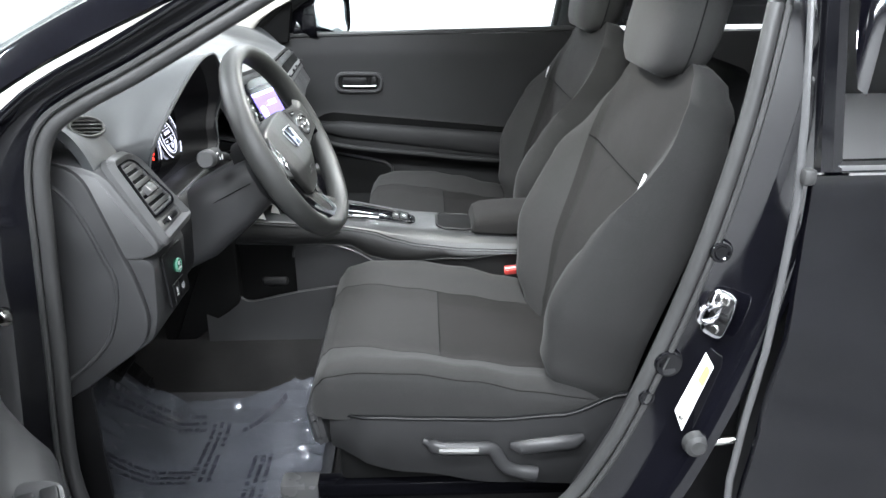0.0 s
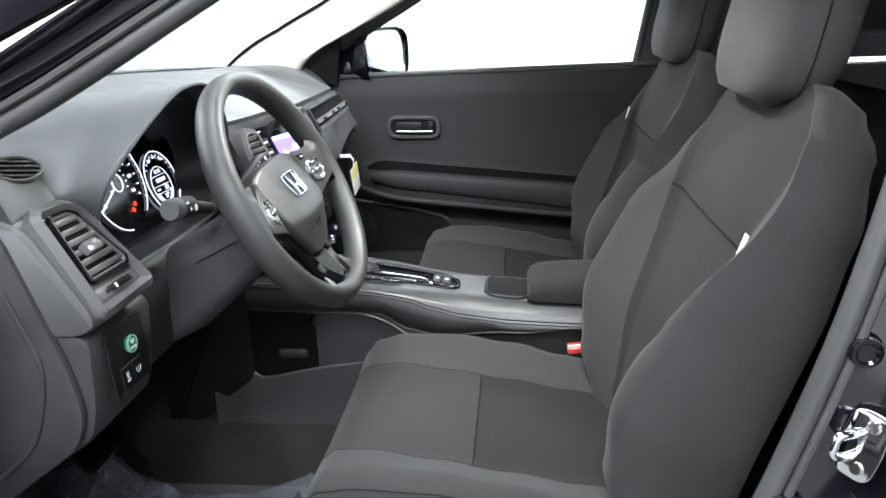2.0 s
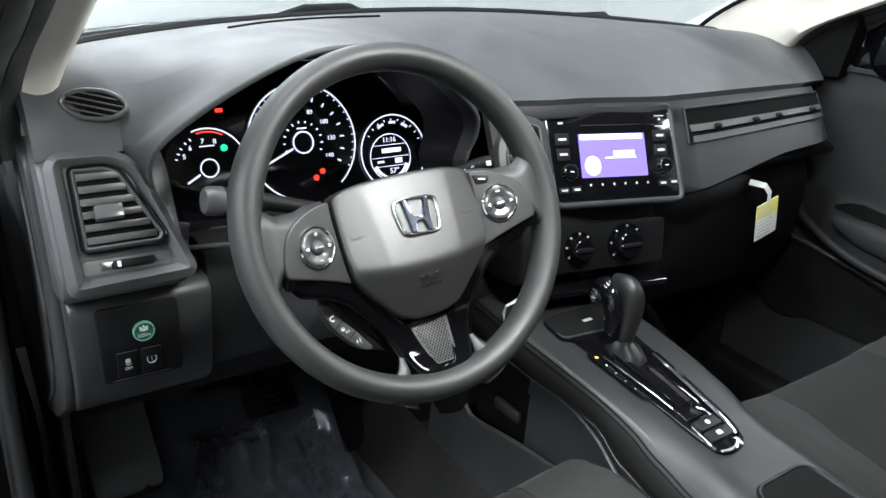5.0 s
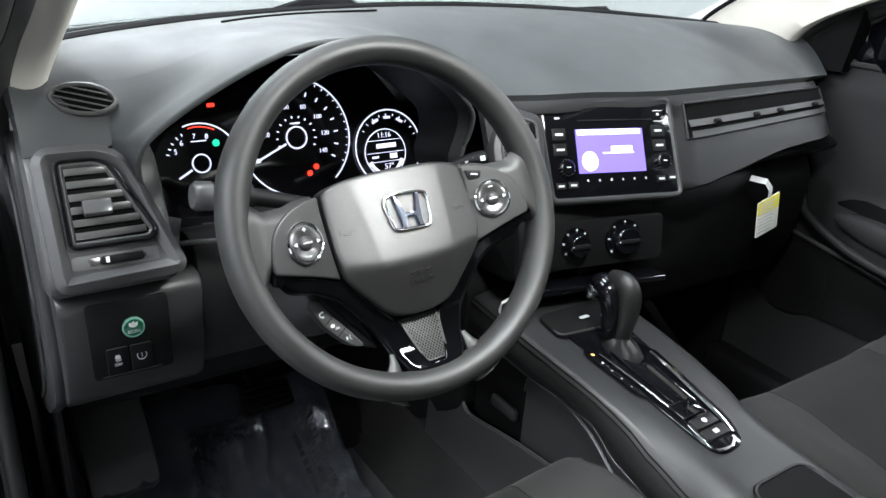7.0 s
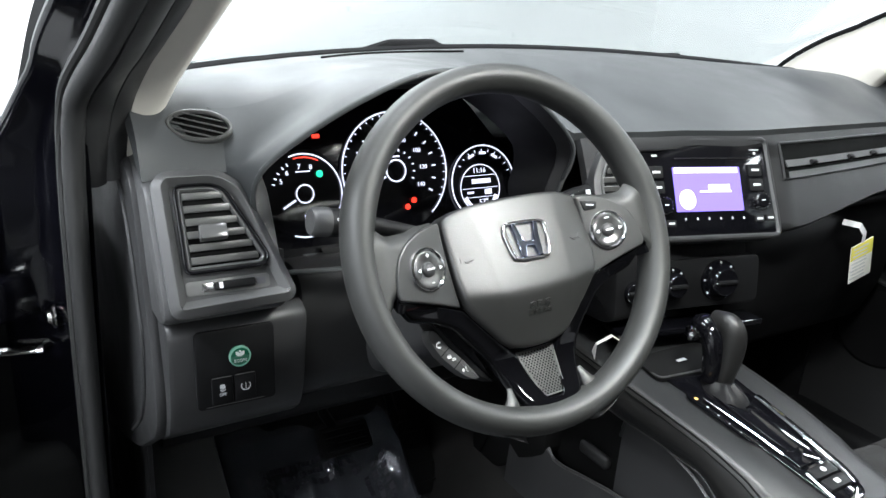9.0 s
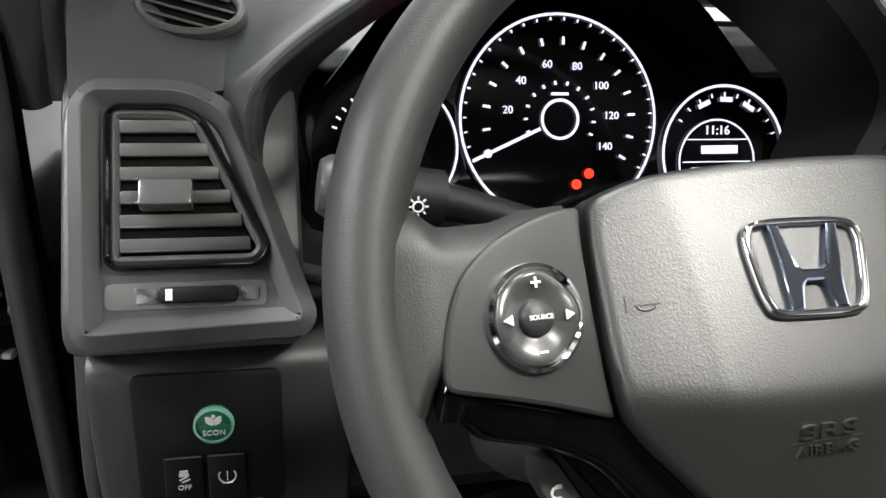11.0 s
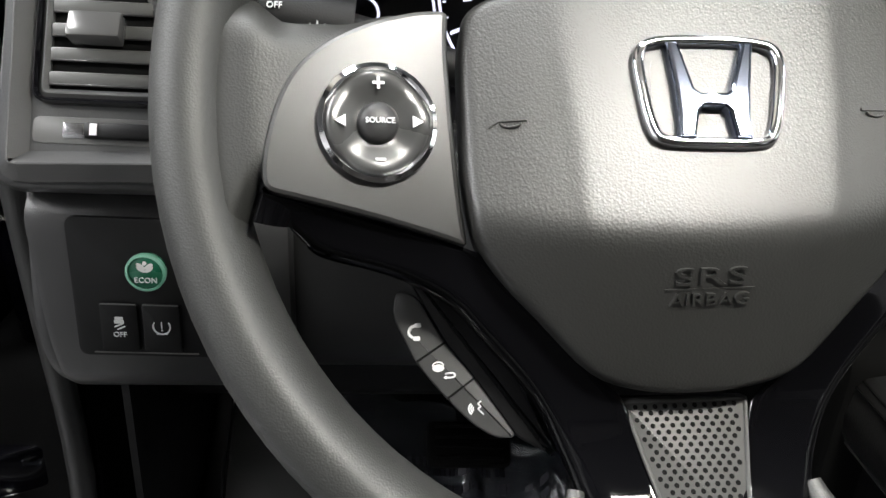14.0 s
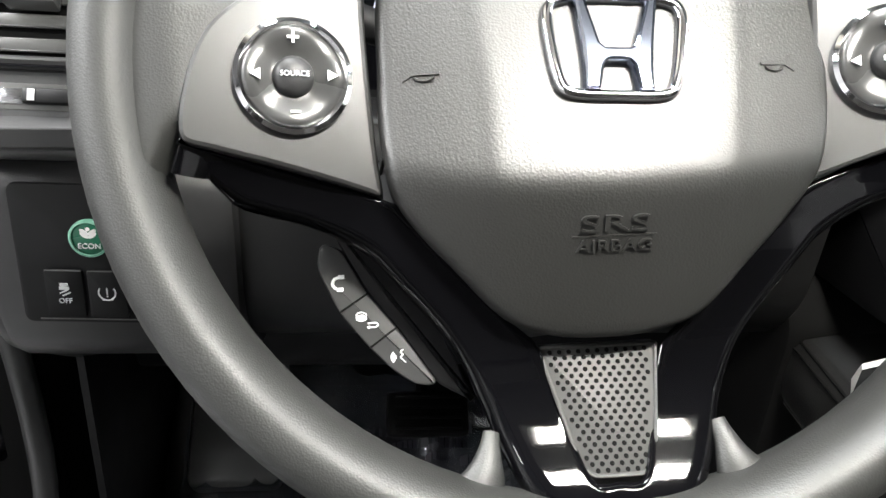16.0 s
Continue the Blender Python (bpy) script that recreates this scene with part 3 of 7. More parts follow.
REAR_EDGE = lambda z: lerp_key([(0.38, 0.43), (0.62, 0.405), (0.75, 0.415), (0.90, 0.432), (1.08, 0.436), (1.30, 0.440), (1.5, 0.445)], z)
near_rear = closed_door(lambda p: Vector(p), REAR_EDGE, 1.18, "rear_door", "closed glossy black rear door with chrome belt strip")
part("edge_seal", tube([Vector((REAR_EDGE(z) - 0.012, 0.790 + (0.09 * (z - 1.09) / 0.33 if z > 1.09 else 0), z)) for z in [0.45 + 0.1 * i for i in range(11)]], 0.0050, 8, squash=0.7), "edge", near_rear, "grey satin edge seal")
part("strip_end", box(0.016, 0.016, 0.020, 0.005, c=(REAR_EDGE(1.09) - 0.008, 0.782, 1.085)), "rubber", near_rear)
far_rear = closed_door(mir, lambda z: 0.50, 1.18, "rear_door", "closed glossy black rear door behind the passenger seat")


def latch():
    s = part("door_striker", slab(round_poly([(-0.017, -0.033), (0.017, -0.033), (0.020, 0.0), (0.017, 0.033), (-0.017, 0.033), (-0.020, 0.0)], 0.012), 0, 0.005, 0.0015), "chrome", car, "bright steel door striker", m=axes((0.374, 0.852, 0.874), (0.62, -0.735, -0.15), (0.24, 0.0, 0.97)))
    part("loop", tube(curve_pts([(-0.004, 0.012, 0.0), (-0.006, 0.012, 0.022), (-0.010, 0.008, 0.032), (-0.010, -0.008, 0.032), (-0.006, -0.012, 0.022), (-0.004, -0.012, 0.0)], 4, False), 0.0042, 10), "chrome", s)
    for y in (-0.021, 0.021):
        part("screw", lathe([(0.0001, 0.0085), (0.005, 0.0085), (0.0065, 0.005), (0.0065, 0.0)], 16), "steel", s, m=at(0.004, y, 0))
    m = axes((0.349, 0.838, 0.757), (0.854, -0.432, -0.178), (0.25, 0.10, 0.96))
    lab = part("data_label", slab(round_poly([(-0.0175, -0.0322), (0.001, -0.0578), (0.0118, 0.0471), (-0.0045, 0.0637)], 0.002), 0, 0.0012, 0.0004), "paper", car, "white and yellow printed data label", m=m)
    part("label_patch", slab(round_poly([(-0.002, 0.022), (0.007, 0.014), (0.0095, 0.040), (0.002, 0.048)], 0.001), 0.0012, 0.0017, 0), "yellow", lab, "yellow printed field")
    part("rivet", lathe([(0.0001, 0.003), (0.0035, 0.002), (0.004, 0)], 12), "steel", lab, m=at(-0.006, -0.038, 0.001))
    part("print_bar", join(*[bar2((-0.009, 0.010 - 0.008 * i), (0.001, 0.001 - 0.008 * i), 0.0016, 0.0012, 0.0016) for i in range(5)]), "g_print", lab)
    for (x, y, z), r in (((0.318, 0.868, 0.790), 0.020), ((0.292, 0.870, 0.735), 0.012), ((0.372, 0.868, 0.958), 0.015)):
        part("jamb_plug", lathe([(0.0001, 0.004), (r * 0.55, 0.004), (r * 0.7, 0.006), (r * 0.9, 0.006), (r, 0.002), (r, 0)], 24), "gloss", car, "black rubber jamb plug", m=axes((x, y, z), (1, 0, 0.3), (-0.3, 0, 1)))
    b = part("door_bumper", lathe([(0.0001, 0.014), (0.010, 0.016), (0.017, 0.012), (0.019, 0.0)], 24), "rubber", car, "grey rubber door bumper", m=axes((0.352, 0.822, 0.690), (1, 0, 0.2), (-0.2, 0, 1)))
    part("stem", lathe([(0.007, 0.0), (0.007, 0.04), (0.0001, 0.04)], 12), "steel", b, m=pose(0.012, 0, 0.004, 0, 80, 0))
    part("jamb_bolt", lathe([(0.0001, 0.008), (0.007, 0.008), (0.009, 0.004), (0.014, 0.002), (0.014, 0)], 16), "steel", car, m=axes((-0.60, 0.885, 0.875), (1, 0, 0), (0, 0, 1)))
    part("check_strap", tube([(-0.615, 0.87, 0.83), (-0.63, 0.78, 0.83), (-0.66, 0.66, 0.832)], 0.008, 8, squash=0.4), "steel", car, "steel door check strap")


latch()


# Unseen roof light, added and placed for the glare on the airbag cover.
def added_roof_light():
    t = thing("added_roof_light", "unseen roof light with two lit lenses, added for the glare on the wheel", "light", m=pose(0.03, MID - 0.245, 1.478, 180))
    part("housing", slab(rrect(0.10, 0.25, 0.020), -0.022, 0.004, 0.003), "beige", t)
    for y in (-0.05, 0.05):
        lens = part("lens", box(0.056, 0.076, 0.008, 0.003), M["added_lens"], t, "glowing lens", m=at(0, y, 0.004))
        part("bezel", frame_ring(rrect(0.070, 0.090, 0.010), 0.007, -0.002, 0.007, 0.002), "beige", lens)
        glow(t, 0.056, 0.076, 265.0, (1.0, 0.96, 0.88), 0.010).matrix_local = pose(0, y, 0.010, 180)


M["added_lens"] = glow_mat("added_roof_lens", (1.0, 0.96, 0.88), 4.0)
added_roof_light()

# ---- dashboard ----
WC = Vector((-0.252, 1.2687, 1.0206))        # middle of the steering wheel
dash = thing("dashboard", "dark grey soft-touch dashboard spanning the car's width", "dashboard")


def front_x(y):
    """Windscreen side of the dash top."""
    v = (y - 0.97) / 1.34
    return -0.60 - 0.215 * math.sin(math.pi * max(0, min(1, v))) ** 0.45


def lip(y):
    """Rear rim of the dash top: x and z."""
    return lerp_key([(0.96, (-0.476, 1.056)), (1.06, (-0.474, 1.060)), (1.20, (-0.460, 1.085)), (1.50, (-0.448, 1.086)), (1.62, (-0.425, 1.087)), (1.80, (-0.390, 1.088)), (2.15, (-0.408, 1.083)), (2.31, (-0.45, 1.072))], y)


def hood_lift(y):
    s = (y - 1.268) / 0.215
    return max(0.0, 1 - abs(s) ** 2.4)


def dash_top(u, v):
    y = 0.965 + 1.35 * v
    lx, lz = lip(y)
    fx = front_x(y)
    h = hood_lift(y)
    lx2, lz2 = lx + h * 0.020, lz + 0.080 * h
    k = 1.2 + 3.8 * max(0, min(1, (1.22 - y) / 0.18)) ** 1.5 + 1.5 * max(0, min(1, (y - 2.1) / 0.12))
    x = fx + (lx2 - fx) * u
    zf = 1.128 + 0.028 * math.sin(math.pi * (y - 0.965) / 1.35)
    z = zf + (lz2 - zf) * u ** k + 0.012 * math.sin(math.pi * u) * (1 - 0.6 * h) * max(0, min(1, (y - 1.0) / 0.15))
    return (x, y, z)


part("top_pad", sheet(dash_top, 26, 90, 0.012), "dash", dash, "soft grained dash top", 60)
part("screen_edge", tube([(front_x(0.965 + 1.35 * i / 40) + 0.004, 0.965 + 1.35 * i / 40, 1.126 + 0.028 * math.sin(math.pi * i / 40)) for i in range(41)], 0.009, 8), "plastic_dk", dash, "black edge along the windscreen")


def top_seam():
    pts = [Vector(dash_top(u, v)) + Vector((0, 0, 0.0012)) for u, v in ((0.30, 0.20), (0.22, 0.24), (0.17, 0.29), (0.14, 0.35), (0.13, 0.41))]
    part("pad_seam", tube(curve_pts(pts, 6, False), 0.0016, 6), "black_hole", dash, "dark seam of the passenger airbag lid")


top_seam()


def prism_y(profile, y0, y1, bev=0.006, r=0.008):
    """Profile in x, z swept from y0 to y1 with rounded ends."""
    o = round_poly([(p[0], p[1]) for p in profile], r, 4)
    rows = []
    for y, d in ((y0, bev), (y0 + bev * 0.3, bev * 0.3), (y0 + bev, 0), (y1 - bev, 0), (y1 - bev * 0.3, bev * 0.3), (y1, bev)):
        rows.append([Vector((p.x, y, p.y)) for p in (inset_ring(o, d) if d else o)])
    return loft(rows)


part("end_ridge", tube(curve_pts([(-0.600, 0.9545, 1.062), (-0.545, 0.9545, 1.045), (-0.508, 0.9545, 1.005), (-0.482, 0.9545, 0.935), (-0.470, 0.9545, 0.88), (-0.50, 0.9545, 0.79), (-0.58, 0.9545, 0.72)], 6, False), 0.0035, 8), "plastic", dash, "raised ridge on the end cover")
# outer end: block that carries the left vent, and the panel below it
part("end_block", prism_y([(-0.62, 1.080), (-0.52, 1.070), (-0.482, 1.060), (-0.460, 1.046), (-0.404, 0.952), (-0.402, 0.934), (-0.425, 0.922), (-0.62, 0.92)], 0.962, 1.088, 0.008, 0.014), "trim_mid", dash, "moulded grey vent block")
part("end_panel", prism_y([(-0.70, 1.09), (-0.56, 1.075), (-0.495, 1.060), (-0.458, 0.945), (-0.438, 0.880), (-0.430, 0.825), (-0.445, 0.785), (-0.555, 0.705), (-0.62, 0.675), (-0.80, 0.60), (-0.90, 0.8), (-0.90, 1.06)], 0.955, 0.972, 0.006, 0.03), "plastic", dash, "dark grey dash end cover")
part("knee_panel", prism_y([(-0.46, 0.935), (-0.414, 0.918), (-0.420, 0.830), (-0.432, 0.790), (-0.50, 0.745), (-0.66, 0.70), (-0.70, 0.74), (-0.60, 0.90)], 0.966, 1.115, 0.007, 0.016), "plastic", dash, "dark grey lower panel with switches")
# Darker than the panel beside it: shade behind the wheel is in the colour.
part("column_panel", prism_y([(-0.47, 0.955), (-0.432, 0.945), (-0.425, 0.900), (-0.430, 0.830), (-0.450, 0.795), (-0.52, 0.75), (-0.68, 0.71), (-0.70, 0.75), (-0.60, 0.92)], 1.112, 1.50, 0.006, 0.016), "lower_shaded", dash, "lower panel below the gauges, darkened for the shade there")
part("dash_core", prism_y([(-0.85, 1.08), (-0.56, 1.06), (-0.56, 0.80), (-0.60, 0.66), (-0.90, 0.62)], 0.99, 2.29, 0.004, 0.02), "plastic_dk", dash)


def left_vent():
    """Upright vent in the end block; its plane leans back."""
    m = axes((-0.4305, 1.0275, 1.0035), (0.03, 1, 0), (-0.475, 0.0, 0.88))
    v = part("air_vent", slab(round_poly([(-0.050, -0.064), (0.052, -0.064), (0.057, -0.052), (0.020, 0.050), (0.000, 0.060), (-0.046, 0.060), (-0.052, 0.05)], [0.008, 0.008, 0.006, 0.03, 0.02, 0.01, 0.01]), -0.006, 0.0035, 0.002), "trim_mid", dash, "air vent with grey rim and slats", m=m)
    out = round_poly([(-0.038, -0.030), (0.036, -0.030), (0.042, -0.022), (0.008, 0.048), (-0.004, 0.054), (-0.038, 0.054)], [0.006, 0.006, 0.006, 0.03, 0.012, 0.006])
    big = round_poly([(-0.058, -0.074), (0.062, -0.070), (0.068, -0.060), (0.030, 0.056), (0.004, 0.072), (-0.050, 0.072), (-0.060, 0.060)], [0.014, 0.014, 0.01, 0.04, 0.03, 0.02, 0.02])
    part("moulding", frame_ring(big, 0.0165, -0.006, 0.0110, 0.0078), "trim_mid", v, "rounded grey moulding")
    # Opening is a flat black face that carries the duct's shade.
    part("well", slab(inset_ring(out, 0.004), 0.001, 0.0042, 0), "black_hole", v, "black face for the shade behind the slats")
    part("rim", frame_ring(out, 0.005, 0.002, 0.0085, 0.0022), "trim_mid", v, "satin grey rim")
    part("gloss_line", frame_ring(inset_ring(out, -0.0028), 0.0028, 0.002, 0.0098, 0.0012), "gloss", v, "thin gloss black outline")
    for i in range(6):
        y = -0.0195 + 0.0128 * i
        xr = 0.033 if y < -0.016 else 0.033 - (y + 0.016) * 0.44
        part("slat", move(box(xr + 0.033, 0.0070, 0.0026, 0.0009, seg=2), pose((xr - 0.033) / 2, y, 0.0066, 8)), "satin", v)
        part("slat_edge", move(box(xr + 0.032, 0.0010, 0.0012, 0.0003, seg=1), pose((xr - 0.033) / 2, y - 0.0034, 0.0076, 8)), "pad", v)
    part("knob", move(box(0.027, 0.0150, 0.011, 0.0018), pose(-0.009, 0.006, 0.0115, -14)), "knob_grey", v, "pale grey slider knob")
    part("wheel_slot", slab(rrect(0.082, 0.014, 0.004), 0.003, 0.0042, 0.0004), "slot_grey", v, m=at(0.0, -0.046, 0))
    w = part("thumbwheel", box(0.040, 0.0085, 0.006, 0.002), "plastic_dk", v, "black thumbwheel", m=at(0.006, -0.046, 0.006))
    part("mark", box(0.0035, 0.006, 0.0008), "white", w, m=at(-0.0145, 0, 0.0032))
    part("open_mark", slab(rrect(0.011, 0.008, 0.001), 0.0042, 0.005, 0.0002), "brushed", v, m=at(-0.020, -0.046, 0))
    part("shut_mark", slab(rrect(0.009, 0.007, 0.001), 0.0042, 0.005, 0.0002), "ink", v, m=at(0.032, -0.046, 0))


left_vent()


def demister(f, nm):
    m = axes(f((-0.5045, 1.030, 1.1030)), (0.021, 0.058, -0.005) if f is not mir else (-0.021, 0.058, 0.005), (-0.019, 0, 0.022))
    d = part(nm, frame_ring([Vector((p.x * 1.0, p.y * 0.56)) for p in circle(0.0335, 36)], 0.0045, -0.004, 0.0040, 0.0016), "satin", dash, "oval side-window demister", m=m)
    # Black oval stands for the shade inside the demister.
    part("well", slab([Vector((p.x, p.y * 0.54)) for p in circle(0.0305, 32)], -0.002, 0.0004, 0), "black_hole", d)
    for i in range(4):
        y = -0.0100 + 0.0067 * i
        w = 0.029 * math.sqrt(max(0.05, 1 - (y / 0.0165) ** 2))
        part("slat", move(box(2 * w, 0.0016, 0.003, 0.0004, seg=1), pose(0, y, 0.0022, 30, 0, -8)), "satin", d)


demister(lambda p: Vector(p), "demister")
demister(mir, "demister")


def switch_bank():
    m = axes((-0.4105, 1.0325, 0.8715), (0.03, 1, 0), (-0.06, 0, 1))
    b = part("switch_bank", slab(rrect(0.082, 0.086, 0.006), 0.0, 0.003, 0.001), "plastic_dk", dash, "black switch panel with green button", m=m)
    g = part("eco_button", lathe([(0.0001, 0.0055), (0.0085, 0.0055), (0.0105, 0.004), (0.0105, 0.0)], 32), "green", b, "round dark green button with white ring", m=at(0.003, 0.013, 0.003))
    part("ring", lathe([(0.0098, 0.005), (0.0098, 0.0064), (0.0112, 0.0058), (0.0112, 0.003), (0.0104, 0.003)], 32, cap=False), "green_ring", g)
    part("leaf", join(*[move(slab([Vector((p.x, p.y * 0.45)) for p in circle(0.0028, 12)], 0, 0.0003, 0), pose(s * 0.0022, 0.0022 + 0.0018 * k, 0.0056, 0, 0, s * 35)) for s in (-1, 1) for k in (0, 1)], slab(circle(0.0012, 10, 0, 0.0058), 0.0056, 0.006, 0)), "g_print", g)
    part("word", words("ECON", 0.0046), "g_print", g, m=at(0, -0.0045, 0.0058))
    for x, kind in ((-0.0135, 0), (0.0105, 1)):
        k = part("push_switch", slab(rrect(0.0215, 0.030, 0.0015), 0.0028, 0.0052, 0.0008), "plastic_dk", b, "square black push switch", m=at(x - 0.002, -0.0235, 0))
        part("edge", box(0.020, 0.0006, 0.0006), "satin", k, m=at(0, 0.0150, 0.0050))
        if kind == 0:
            part("symbol", join(box(0.0045, 0.0018, 0.0004, c=(0, 0.0062, 0)), box(0.0055, 0.002, 0.0004, c=(0, 0.0040, 0)), move(box(0.005, 0.0008, 0.0004), at(-0.0005, 0.0018, 0, 25)), move(box(0.005, 0.0008, 0.0004), at(0.001, 0.0002, 0, 25))), "g_print", k, m=at(0, 0.0, 0.0054))
            part("word", words("OFF", 0.0044), "g_print", k, m=at(0, -0.0042, 0.0054))
        else:
            arc = [(0.0048 * math.cos(a), 0.0048 * math.sin(a), 0) for a in [math.radians(-215 + 250 * i / 12) for i in range(13)]]
            s2 = join(tube([p for p in arc if p[1] < 0.0036], 0.0005, 5), box(0.0006, 0.0042, 0.0005, c=(0, 0.0008, 0)), box(0.0008, 0.0008, 0.0005, c=(0, -0.0024, 0)), box(0.006, 0.0005, 0.0005, c=(0, -0.0047, 0)))
            part("symbol", s2, "g_print", k, m=at(0, 0.0015, 0.0054))
    part("lower_edge", box(0.060, 0.0008, 0.0008), "satin", b, m=at(-0.002, -0.0405, 0.003))


switch_bank()


# ---- gauge hood and cluster ----
def hood_outline(s=1.0, dz=0.0):
    pts = [(-0.170, -0.075), (-0.200, -0.015), (-0.206, 0.030), (-0.185, 0.062), (-0.120, 0.108), (-0.055, 0.139), (0.0, 0.146), (0.055, 0.139), (0.120, 0.108), (0.185, 0.062), (0.206, 0.030), (0.200, -0.015), (0.170, -0.075)]
    return [Vector((x * s, y * s + dz)) for x, y in pts]


def hood():
    base = Vector((0, WC.y, 1.028))
    lipc, back = curve_pts([(*p, 0) for p in hood_outline()], 5), curve_pts([(*p, 0) for p in hood_outline(0.86, -0.006)], 5)
    rows = []
    for k in range(9):
        t = k / 8
        row = []
        for a, b in zip(lipc, back):
            q = a.lerp(b, t)
            x0 = -0.440 + 0.32 * max(0, q.y) + 0.05 * q.y
            x = x0 * (1 - t) + (-0.512) * t
            row.append(Vector((x, base.y + q.x, base.z + q.y)))
        rows.append(row)
    part("gauge_hood", loft(rows[2:], cap=False, close_ring=False), "plastic_dk", dash, "black hood round the gauges", 60)
    skirt = []
    for k in range(7):
        t = k / 6
        row = []
        for p in rows[0]:
            x, yy = p.x - 0.11 * t ** 1.1, WC.y + (p.y - WC.y) * (1 + 0.16 * t)
            fx, lx = front_x(yy), lip(yy)[0] + 0.020 * hood_lift(yy)
            zp = dash_top(min(1.0, (x - fx) / (lx - fx)), (yy - 0.965) / 1.35)[2] + 0.002
            w = max(0, min(1, (p.z - 1.035) / 0.05))
            row.append(Vector((x, yy, p.z + (zp - p.z) * w * min(1, 1.6 * t))))
        skirt.append(row)
    part("hood_skirt", loft(skirt, close_ring=False, cap=False), "dash", dash, "soft grey dash face round the gauges", 70)
    part("hood_lip", loft([[p + Vector((0.0005, 0, 0)) for p in r] for r in rows[:3]], cap=False, close_ring=False), "plastic", dash, "dark grey inner lip of the hood", 70)
    part("hood_rim", tube([p + Vector((0.001, 0, 0)) for p in rows[0]], 0.0030, 8, closed=True), "dash", dash, "grey rim of the gauge hood")


hood()


def cluster():
    m = axes((-0.519, WC.y + 0.005, 1.020), (0.0, 1, 0), (-0.28, 0, 0.96))
    c = thing("instrument_cluster", "black lit instrument cluster with three round gauges", "gauges", m=m)
    part("face", slab(round_poly([(-0.185, -0.095), (0.185, -0.095), (0.195, 0.0), (0.10, 0.115), (-0.10, 0.115), (-0.195, 0.0)], 0.03), -0.012, -0.003, 0.001), "gloss", c, "gloss black gauge face")

    def ring(name, r, w, a0, a1, mat, cx, cy, z=0.0, par=None):
        k = max(8, int(abs(a1 - a0) / 5))
        pts = [(cx + r * math.cos(radians(a0 + (a1 - a0) * i / k)), cy + r * math.sin(radians(a0 + (a1 - a0) * i / k)), z) for i in range(k + 1)]
        part(name, tube(pts, w, 6, closed=abs(a1 - a0) >= 360, ref=(0, 0, 1)), mat, par or c)

    def ticks(cx, cy, r0, r1, w, angs, z=0.0):
        return join(*[bar2((cx + r0 * math.cos(radians(a)), cy + r0 * math.sin(radians(a))), (cx + r1 * math.cos(radians(a)), cy + r1 * math.sin(radians(a))), w, z - 0.0005, z + 0.0005) for a in angs])

    # rev counter
    g = part("rev_counter", lathe([(0.0001, -0.002), (0.052, -0.002), (0.053, -0.004)], 40), "gloss", c, "lit rev counter", m=at(-0.122, -0.004, 0))
    ring("dial_ring", 0.0465, 0.0009, -50, 110, "g_white", 0, 0, 0, g)
    ring("hub_ring", 0.0105, 0.0009, 0, 360, "g_white", 0, 0, 0, g)
    part("needle", bar2((-0.012, -0.0065), (-0.028, -0.0150), 0.0022, 0, 0.001), "g_white", g)
    ring("red_zone", 0.0425, 0.0007, 62, 104, "g_red", 0, 0, 0, g)
    for txt, a in (("5", 150), ("6", 128), ("7", 98), ("8", 72)):
        part("figure", words(txt, 0.0082), "g_white", g, m=at(0.032 * math.cos(radians(a)), 0.032 * math.sin(radians(a)), 0))
    part("tick", ticks(0, 0, 0.0375, 0.041, 0.0012, (160, 150, 140, 128, 118)), "g_white", g)
    part("unit_bar", box(0.018, 0.0014, 0.0006, c=(0.0, 0.026, 0)), "g_white", g)
    part("eco_lamp", slab(circle(0.0042, 14), 0, 0.001, 0), "g_green", g, "green lamp", m=at(0.020, 0.022, 0))
    part("fuel_mark", box(0.006, 0.006, 0.0006), "g_white", g, m=at(0.0, -0.027, 0))
    part("lower_arc", tube([(0.0505 * math.cos(radians(a)), 0.0505 * math.sin(radians(a)), 0) for a in range(-110, -70, 5)], 0.0009, 6, ref=(0, 0, 1)), "g_white", g)
    part("warning_lamp", box(0.009, 0.0045, 0.001, 0.0004, seg=1), "g_red", c, "red warning lamp", m=at(-0.102, 0.062, 0))
    # speedometer
    s = part("speedometer", lathe([(0.0001, -0.002), (0.070, -0.002), (0.072, -0.004)], 48), "gloss", c, "large lit speedometer", m=at(-0.0005, 0.0145, 0.001) @ Matrix.Scale(1.07, 4))
    ring("dial_ring", 0.068, 0.0009, -50, 208, "g_white", 0, 0, 0, s)
    ring("dial_ring", 0.068, 0.0009, 208, 262, "g_white", 0, 0, 0, s)
    ring("hub_ring", 0.0125, 0.0010, 0, 360, "g_white", 0, 0, 0, s)
    part("needle", bar2((-0.014, -0.0062), (-0.060, -0.0265), 0.0022, 0, 0.001), "g_white", s)
    part("needle_spot", slab(circle(0.0028, 12), 0, 0.0012, 0), "g_white", s, m=at(-0.050, -0.022, 0))
    a0, a1 = 204, -30
    part("tick", ticks(0, 0, 0.0485, 0.0535, 0.0016, [a0 + (a1 - a0) * i / 14 for i in range(15)]), "g_white", s)
    part("fine_tick", ticks(0, 0, 0.0225, 0.0250, 0.0014, [200 + (-225) * i / 11 for i in range(12)]), "g_white", s)
    part("rim_tick", ticks(0, 0, 0.0640, 0.0660, 0.0010, [a0 + (a1 - a0) * i / 28 for i in range(29)]), "g_white", s)
    for i, txt in enumerate(("20", "40", "60", "80", "100", "120", "140")):
        a = a0 + (a1 - a0) * (i + 1) / 7
